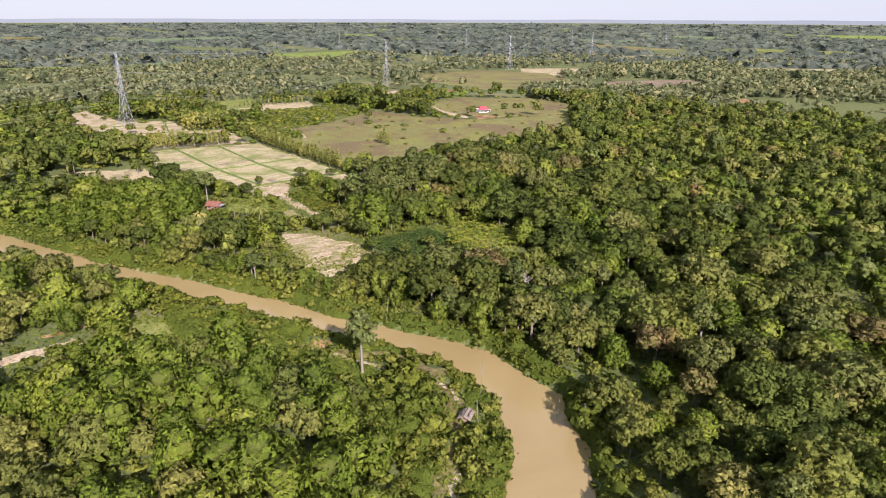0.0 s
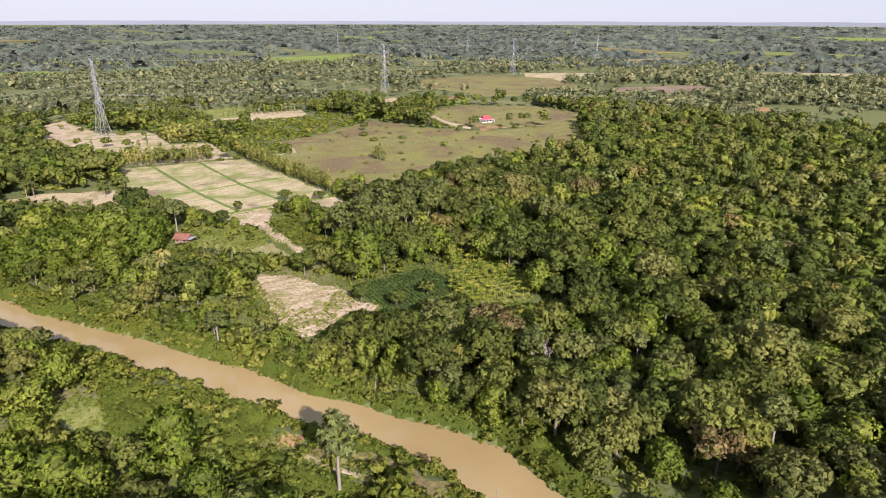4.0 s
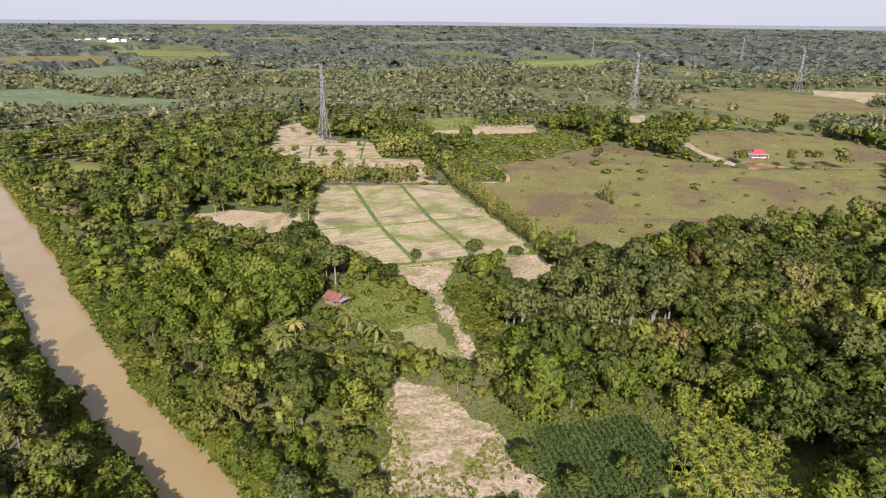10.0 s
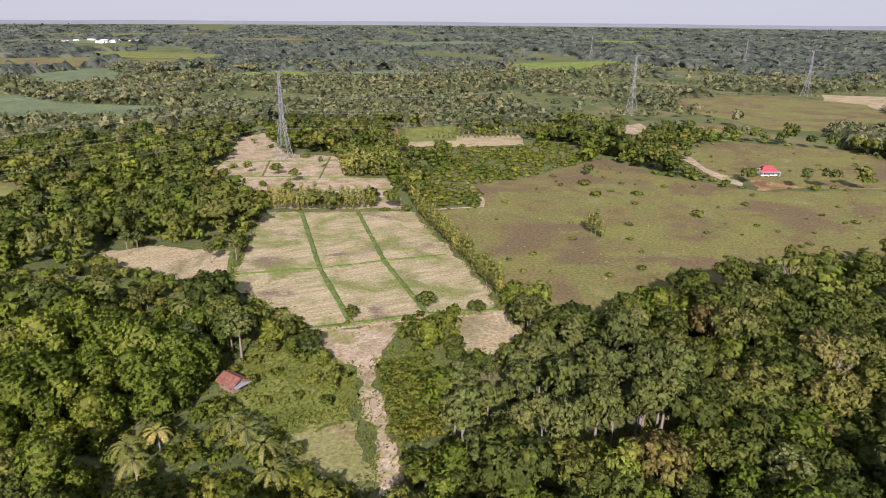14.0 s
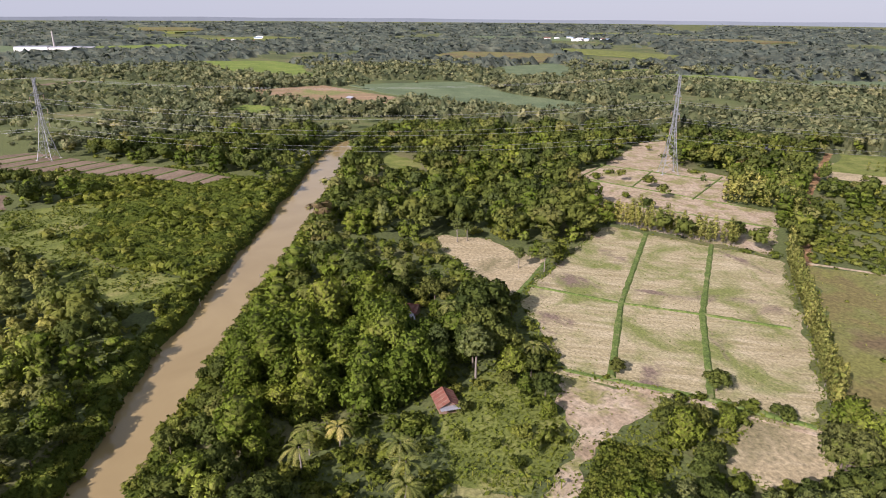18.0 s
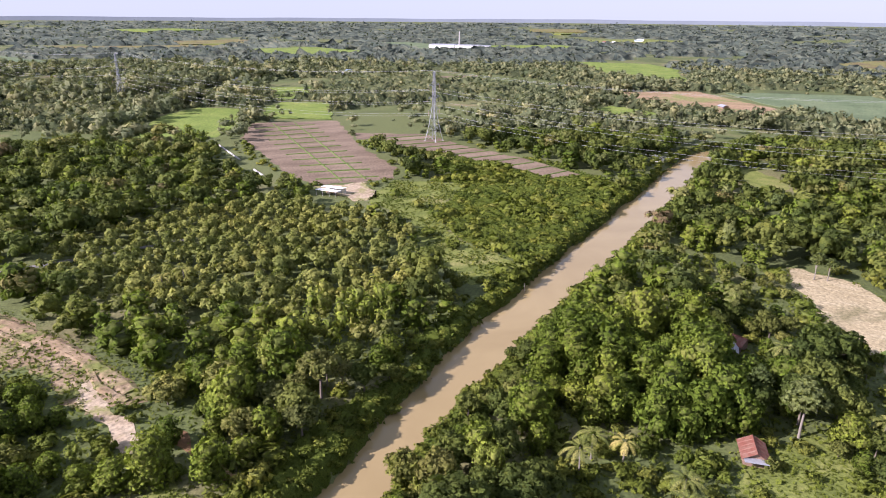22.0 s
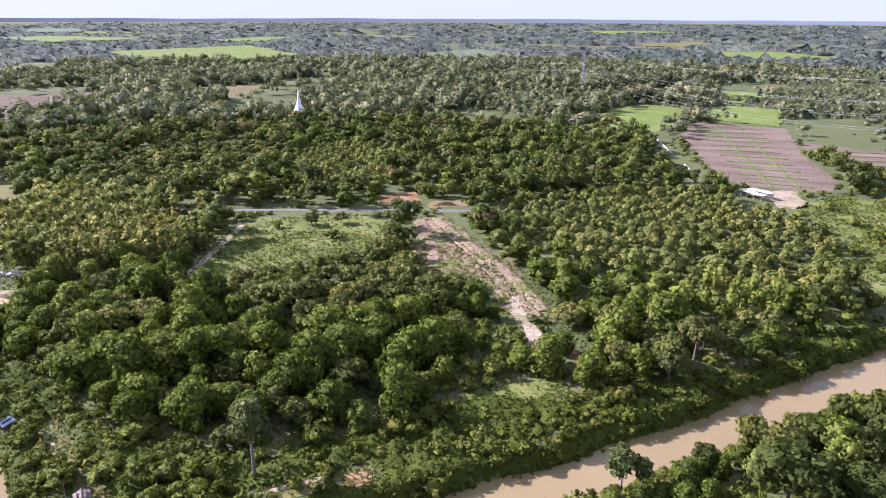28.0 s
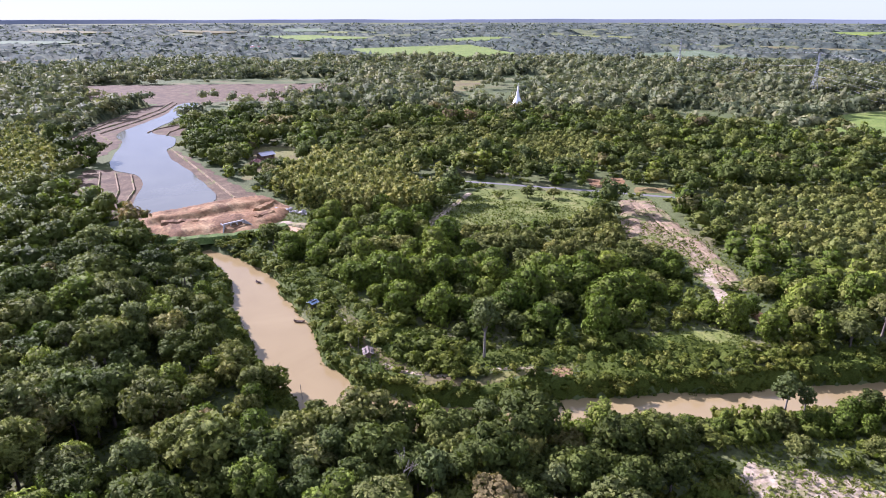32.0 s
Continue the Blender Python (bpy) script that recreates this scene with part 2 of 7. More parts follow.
GRASS = [(0.32, (0.076, 0.096, 0.020)), (0.52, (0.122, 0.144, 0.032)), (0.7, (0.180, 0.184, 0.058))]
M = {
    "ground": earth("ground_mat", [(0.3, (0.048, 0.060, 0.024)), (0.5, (0.080, 0.100, 0.032)), (0.72, (0.17, 0.142, 0.075))], 0.016, 0.9, second=(0.0035, (0.090, 0.106, 0.037), 0.50, 0.60)),
    "grass": earth("grass_mat", GRASS, 0.09, 1.3, second=(0.05, (0.20, 0.19, 0.07), 0.55, 0.75)),
    "meadow": earth("meadow_mat", [(0.3, (0.100, 0.088, 0.031)), (0.46, (0.138, 0.120, 0.045)), (0.58, (0.120, 0.126, 0.038)), (0.72, (0.186, 0.164, 0.078))], 0.05, 0.8, second=(0.030, (0.140, 0.140, 0.040), 0.50, 0.60), third=(0.023, (0.112, 0.086, 0.044), 0.50, 0.60)),
    "tan": earth("tan_mat", [(0.32, (0.15, 0.125, 0.055)), (0.5, (0.235, 0.160, 0.095)), (0.68, (0.27, 0.20, 0.115))], 0.03, 0.5, stretch=(-25, 1.6, 0.35), second=(0.016, (0.145, 0.16, 0.05), 0.5, 0.6)),
    "sand": earth("sand_mat", [(0.3, (0.211, 0.162, 0.103)), (0.5, (0.293, 0.236, 0.160)), (0.7, (0.357, 0.300, 0.214))], 0.16, 0.8, second=(0.11, (0.182, 0.176, 0.068), 0.50, 0.62)),
    "scraped": earth("scraped_sand_mat", [(0.34, (0.191, 0.155, 0.089)), (0.47, (0.279, 0.223, 0.146)), (0.66, (0.353, 0.296, 0.210))], 0.28, 0.9, stretch=(120, 1.3, 0.25), second=(0.13, (0.153, 0.152, 0.053), 0.52, 0.62)),
    "stubble": earth("stubble_mat", [(0.34, (0.222, 0.190, 0.102)), (0.50, (0.285, 0.248, 0.146)), (0.68, (0.345, 0.305, 0.196))], 0.30, 1.2, stretch=(-40, 1.5, 0.22), second=(0.050, (0.140, 0.158, 0.048), 0.45, 0.62), third=(0.041, (0.150, 0.115, 0.085), 0.56, 0.66)),
    "mown": earth("mown_mat", [(0.3, (0.130, 0.140, 0.046)), (0.5, (0.172, 0.172, 0.064)), (0.7, (0.225, 0.205, 0.098))], 0.14, 1.0, second=(0.07, (0.165, 0.125, 0.070), 0.52, 0.66)),
    "dry": earth("dry_mat", [(0.3, (0.238, 0.196, 0.112)), (0.5, (0.290, 0.244, 0.146)), (0.7, (0.335, 0.288, 0.184))], 0.22, 0.9, stretch=(-35, 1.6, 0.3), second=(0.06, (0.17, 0.15, 0.08), 0.50, 0.66)),
    "plough": earth("plough_mat", [(0.3, (0.097, 0.072, 0.049)), (0.5, (0.149, 0.112, 0.077)), (0.7, (0.203, 0.158, 0.113))], 0.05, 0.8, stretch=(25, 1.5, 0.4)),
    "red_earth": earth("red_earth_mat", [(0.3, (0.138, 0.075, 0.034)), (0.46, (0.202, 0.118, 0.054)), (0.58, (0.258, 0.173, 0.084)), (0.72, (0.304, 0.230, 0.123))], 0.10, 0.8, second=(0.06, (0.138, 0.081, 0.041), 0.50, 0.58)),
    "pink_earth": earth("pink_earth_mat", [(0.3, (0.148, 0.105, 0.061)), (0.5, (0.210, 0.156, 0.094)), (0.7, (0.257, 0.203, 0.129))], 0.12, 0.8, second=(0.09, (0.114, 0.128, 0.035), 0.50, 0.62)),
    "berm": earth("berm_mat", [(0.3, (0.066, 0.047, 0.027)), (0.5, (0.098, 0.070, 0.039)), (0.72, (0.160, 0.121, 0.070))], 0.12, 0.8, second=(0.06, (0.100, 0.125, 0.037), 0.60, 0.72)),
    "rice": earth("rice_mat", [(0.3, (0.088, 0.128, 0.022)), (0.5, (0.122, 0.168, 0.030)), (0.7, (0.165, 0.195, 0.046))], 0.04, 0.5),
    "cane": earth("cane_mat", [(0.3, (0.070, 0.100, 0.048)), (0.5, (0.098, 0.132, 0.066)), (0.7, (0.125, 0.155, 0.078))], 0.03, 0.5),
    "crop": earth("crop_mat", [(0.3, (0.044, 0.058, 0.022)), (0.5, (0.054, 0.074, 0.026)), (0.7, (0.075, 0.090, 0.038))], 0.15, 1.2),
    "bund": earth("bund_mat", [(0.3, (0.055, 0.085, 0.020)), (0.55, (0.09, 0.130, 0.030)), (0.72, (0.17, 0.16, 0.08))], 0.4, 1.5),
    "river": muddy("river_mat", (0.241, 0.186, 0.086), (0.203, 0.153, 0.068)),
    "pool": muddy("pool_mat", (0.40, 0.27, 0.14), (0.33, 0.22, 0.11)),
    "lake": muddy("lake_mat", (0.130, 0.132, 0.095), (0.100, 0.102, 0.074), 0.12),
    "broadleaf": leaves("broadleaf_mat", (0.050, 0.068, 0.015), (0.092, 0.115, 0.023), (0.144, 0.158, 0.035), rust=(0.150, 0.114, 0.050)),
    "vine": leaves("vine_mat", (0.080, 0.118, 0.013), (0.120, 0.162, 0.018), (0.164, 0.200, 0.026)),
    "spread": leaves("spread_mat", (0.104, 0.116, 0.034), (0.146, 0.156, 0.044), (0.188, 0.186, 0.058), rust=(0.160, 0.120, 0.062)),
    "bamboo": leaves("bamboo_mat", (0.130, 0.172, 0.022), (0.172, 0.216, 0.030), (0.212, 0.245, 0.044)),
    "rubber": leaves("rubber_mat", (0.146, 0.162, 0.040), (0.188, 0.202, 0.050), (0.228, 0.232, 0.062)),
    "eucalypt": leaves("eucalypt_mat", (0.205, 0.212, 0.054), (0.258, 0.258, 0.068), (0.310, 0.295, 0.088)),
    "mango": leaves("mango_mat", (0.092, 0.105, 0.025), (0.134, 0.146, 0.034), (0.184, 0.184, 0.048)),
    "shrub": leaves("shrub_mat", (0.077, 0.099, 0.013), (0.114, 0.136, 0.018), (0.157, 0.165, 0.029)),
    "palm": leaves("palm_mat", (0.115, 0.135, 0.032), (0.165, 0.178, 0.046), (0.23, 0.225, 0.07), lace=0),
    "yellow_palm": leaves("yellow_palm_mat", (0.20, 0.19, 0.05), (0.32, 0.27, 0.07), (0.36, 0.30, 0.10), lace=0),
    "banana": leaves("banana_mat", (0.095, 0.135, 0.018), (0.150, 0.175, 0.024), (0.225, 0.220, 0.036), glow=0.3, lace=0),
    "cassava": leaves("cassava_mat", (0.040, 0.066, 0.012), (0.056, 0.086, 0.015), (0.074, 0.104, 0.020), glow=0.2, lace=0),
    # distance haze is put into these two colours, bluer than near foliage
    "hazed_far_wood": leaves("hazed_far_wood_mat", (0.073, 0.090, 0.073), (0.094, 0.110, 0.086), (0.122, 0.136, 0.099), shine=1.0, lace=0),
    "hazed_grove": leaves("hazed_grove_mat", (0.105, 0.121, 0.062), (0.152, 0.164, 0.081), (0.205, 0.204, 0.103), lace=1.8),
    # shade of canopy gaps put into the colour, lifted a little for haze
    "shaded_mid_wood": leaves("shaded_mid_wood_mat", (0.063, 0.078, 0.036), (0.089, 0.105, 0.047), (0.126, 0.135, 0.061), shine=1.0, lace=0),
    "tall": leaves("tall_tree_mat", (0.088, 0.112, 0.034), (0.120, 0.146, 0.044), (0.160, 0.176, 0.060)),
    "carpet": leaves("creeper_mat", (0.060, 0.080, 0.011), (0.089, 0.113, 0.016), (0.125, 0.141, 0.025), lace=0),
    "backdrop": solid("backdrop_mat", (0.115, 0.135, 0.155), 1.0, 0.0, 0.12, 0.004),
    # solid crown cores, mostly a darker green than the leaf clumps around them
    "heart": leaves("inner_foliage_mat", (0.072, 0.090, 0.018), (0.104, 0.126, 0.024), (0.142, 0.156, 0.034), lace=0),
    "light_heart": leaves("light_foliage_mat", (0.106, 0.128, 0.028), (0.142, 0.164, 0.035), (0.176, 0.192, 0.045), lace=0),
    "bark": solid("bark_mat", (0.13, 0.105, 0.08), 0.9, vary=0.4, scale=3),
    "grey_bark": solid("grey_bark_mat", (0.27, 0.235, 0.20), 0.9, vary=0.25, scale=3),
    "pale_bark": solid("pale_bark_mat", (0.17, 0.150, 0.12), 0.85, vary=0.3, scale=3),
    "steel": solid("steel_mat", (0.26, 0.275, 0.29), 0.5, 0.55, 0.15),
    "wire": solid("wire_mat", (0.30, 0.31, 0.31), 0.4, 0.4, 0.1),
    "rust_roof": solid("rust_roof_mat", (0.155, 0.056, 0.036), 0.7, 0.2, 0.35, 0.9, stain=(0.20, 0.12, 0.085)),
    "red_roof": solid("red_roof_mat", (0.36, 0.045, 0.055), 0.55, 0.0, 0.15),
    "grey_roof": solid("grey_roof_mat", (0.30, 0.31, 0.33), 0.45, 0.3, 0.15),
    "blue_roof": solid("blue_roof_mat", (0.26, 0.34, 0.42), 0.45, 0.2, 0.12),
    "white": solid("white_paint_mat", (0.78, 0.77, 0.74), 0.6, 0.0, 0.10),
    "thatch": solid("weathered_board_mat", (0.17, 0.138, 0.108), 0.9, 0.0, 0.3, 2.5),
    "concrete": solid("concrete_mat", (0.33, 0.315, 0.29), 0.85, 0.0, 0.2),
    "tarmac": solid("worn_tarmac_mat", (0.135, 0.128, 0.118), 0.9, 0.0, 0.25),
    "wood": solid("old_wood_mat", (0.20, 0.13, 0.09), 0.8, 0.0, 0.35, 4),
    "dark": solid("opening_mat", (0.03, 0.03, 0.03), 0.7, 0.0, 0.1),
    "ceramic": solid("insulator_mat", (0.30, 0.20, 0.16), 0.3),
}


# ---- building helpers ----
def base_of(name, x, y, z=0.0, turn=0.0):
    ob = new(name)
    ob.matrix_basis = pose(x, y, z, 0, 0, turn)
    return ob


def part(name, bm, material, parent, label=""):
    """Links a bmesh as one mesh object under a thing or a part, in the parent's own axes."""
    me = bpy.data.meshes.new(name)
    bm.to_mesh(me)
    bm.free()
    me.materials.append(M[material])
    ob = new(name, me)
    ob.parent = parent
    if label:
        tagged(ob, label)
    return ob


def structure(name, bm, material, label, category):
    me = bpy.data.meshes.new(name)
    bm.to_mesh(me)
    bm.free()
    me.materials.append(M[material])
    return tagged(new(name, me), label, category, kind="structure")


def block(bm, x0, y0, z0, x1, y1, z1, m=None):
    r = bmesh.ops.create_cube(bm, size=1.0)
    place = Matrix.Translation(((x0 + x1) / 2, (y0 + y1) / 2, (z0 + z1) / 2)) @ Matrix.Diagonal((abs(x1 - x0), abs(y1 - y0), abs(z1 - z0), 1))
    bmesh.ops.transform(bm, matrix=(m @ place) if m else place, verts=r["verts"])
    return bm


def boxed(*a):
    return block(bmesh.new(), *a)


def strut(bm, a, b, w, sides=4):
    a, b = Vector(a), Vector(b)
    q = (b - a).to_track_quat("Z", "Y").to_matrix().to_4x4()
    r = bmesh.ops.create_cone(bm, cap_ends=True, segments=sides, radius1=w, radius2=w, depth=(b - a).length)
    bmesh.ops.transform(bm, matrix=Matrix.Translation((a + b) / 2) @ q, verts=r["verts"])
    return bm


def rough_outline(poly, step=4.0, wobble=0.9, seed=0):
    """An outline whose straight sides wander in and out, as worn edges do."""
    rng = random.Random(seed)
    phase = [rng.uniform(0, 6.28) for _ in range(4)]
    out, run = [], 0.0
    for (x0, y0), (x1, y1) in zip(poly, poly[1:] + poly[:1]):
        d = math.hypot(x1 - x0, y1 - y0) or 1
        n = max(1, int(d / step))
        for k in range(n):
            f = k / n
            s = (run + d * f) / step
            off = wobble * (0.8 * math.sin(s * 0.45 + phase[0]) + 0.5 * math.sin(s * 1.05 + phase[1]) + rng.uniform(-0.35, 0.35))
            along = wobble * 0.4 * math.sin(s * 0.7 + phase[2])
            ux, uy = (x1 - x0) / d, (y1 - y0) / d
            out.append((x0 + (x1 - x0) * f - uy * off + ux * along, y0 + (y1 - y0) * f + ux * off + uy * along))
        run += d
    return out


def rounded(poly, times=2):
    """Corners cut again and again, until an outline runs in curves."""
    for _ in range(times):
        poly = [p for a, b in zip(poly, poly[1:] + poly[:1]) for p in ((a[0] * 0.75 + b[0] * 0.25, a[1] * 0.75 + b[1] * 0.25), (a[0] * 0.25 + b[0] * 0.75, a[1] * 0.25 + b[1] * 0.75))]
    return poly


def slab(poly, z0, z1):
    bm = bmesh.new()
    area = sum(a[0] * b[1] - b[0] * a[1] for a, b in zip(poly, poly[1:] + poly[:1]))
    if area < 0:
        poly = poly[::-1]
    top = [bm.verts.new((x, y, z1)) for x, y in poly]
    low = [bm.verts.new((x, y, z0)) for x, y in poly]
    bm.faces.new(top)
    n = len(poly)
    for k in range(n):
        bm.faces.new((top[k], low[k], low[(k + 1) % n], top[(k + 1) % n]))
    bm.normal_update()
    bmesh.ops.triangulate(bm, faces=[f for f in bm.faces if len(f.verts) > 4])
    return bm


def ridge(points, width, height, seed=1, z=0.0, step=3.0):
    """A low bank of earth along a line, with an uneven crest."""
    rng = random.Random(seed)
    line = []
    for (x0, y0), (x1, y1) in zip(points, points[1:]):
        n = max(1, int(math.hypot(x1 - x0, y1 - y0) / step))
        line += [(x0 + (x1 - x0) * k / n, y0 + (y1 - y0) * k / n) for k in range(n)]
    line.append(points[-1])
    bm, rows = bmesh.new(), []
    for k, (x, y) in enumerate(line):
        xa, ya = line[max(0, k - 1)]
        xb, yb = line[min(len(line) - 1, k + 1)]
        d = math.hypot(xb - xa, yb - ya) or 1
        nx, ny = -(yb - ya) / d, (xb - xa) / d
        w, h = width * rng.uniform(0.8, 1.2) / 2, height * rng.uniform(0.75, 1.2)
        rows.append([bm.verts.new((x + nx * s * w, y + ny * s * w, z + q * h)) for s, q in ((-1, -0.3), (-0.45, 0.9), (0.4, 1.0), (1, -0.3))])
    for a, b in zip(rows, rows[1:]):
        for i in range(3):
            bm.faces.new((a[i], b[i], b[i + 1], a[i + 1]))
    bm.faces.new(rows[0])
    bm.faces.new(rows[-1])
    bmesh.ops.recalc_face_normals(bm, faces=bm.faces)
    return bm


# ---- the plan: open ground (all other land is wooded) ----
RIVER = [(-474, 474, 9), (-447, 412, 9), (-425, 380, 9.5), (-395, 361, 10), (-310, 315, 10), (-236, 274, 10), (-195, 250, 9), (-160, 230.5, 8.5), (-126, 213.5, 7),
         (-90, 198, 6.8), (-62, 185, 6.4), (-33, 169.5, 6.7), (-12, 160, 7), (8, 149, 7.5), (21, 131, 8.3), (22, 112, 8), (19.5, 88, 9.5),
         (18, 65, 8.5), (14, 45, 7.5), (17, 20, 5.5), (20, 4, 3)]
WATER = -3.0
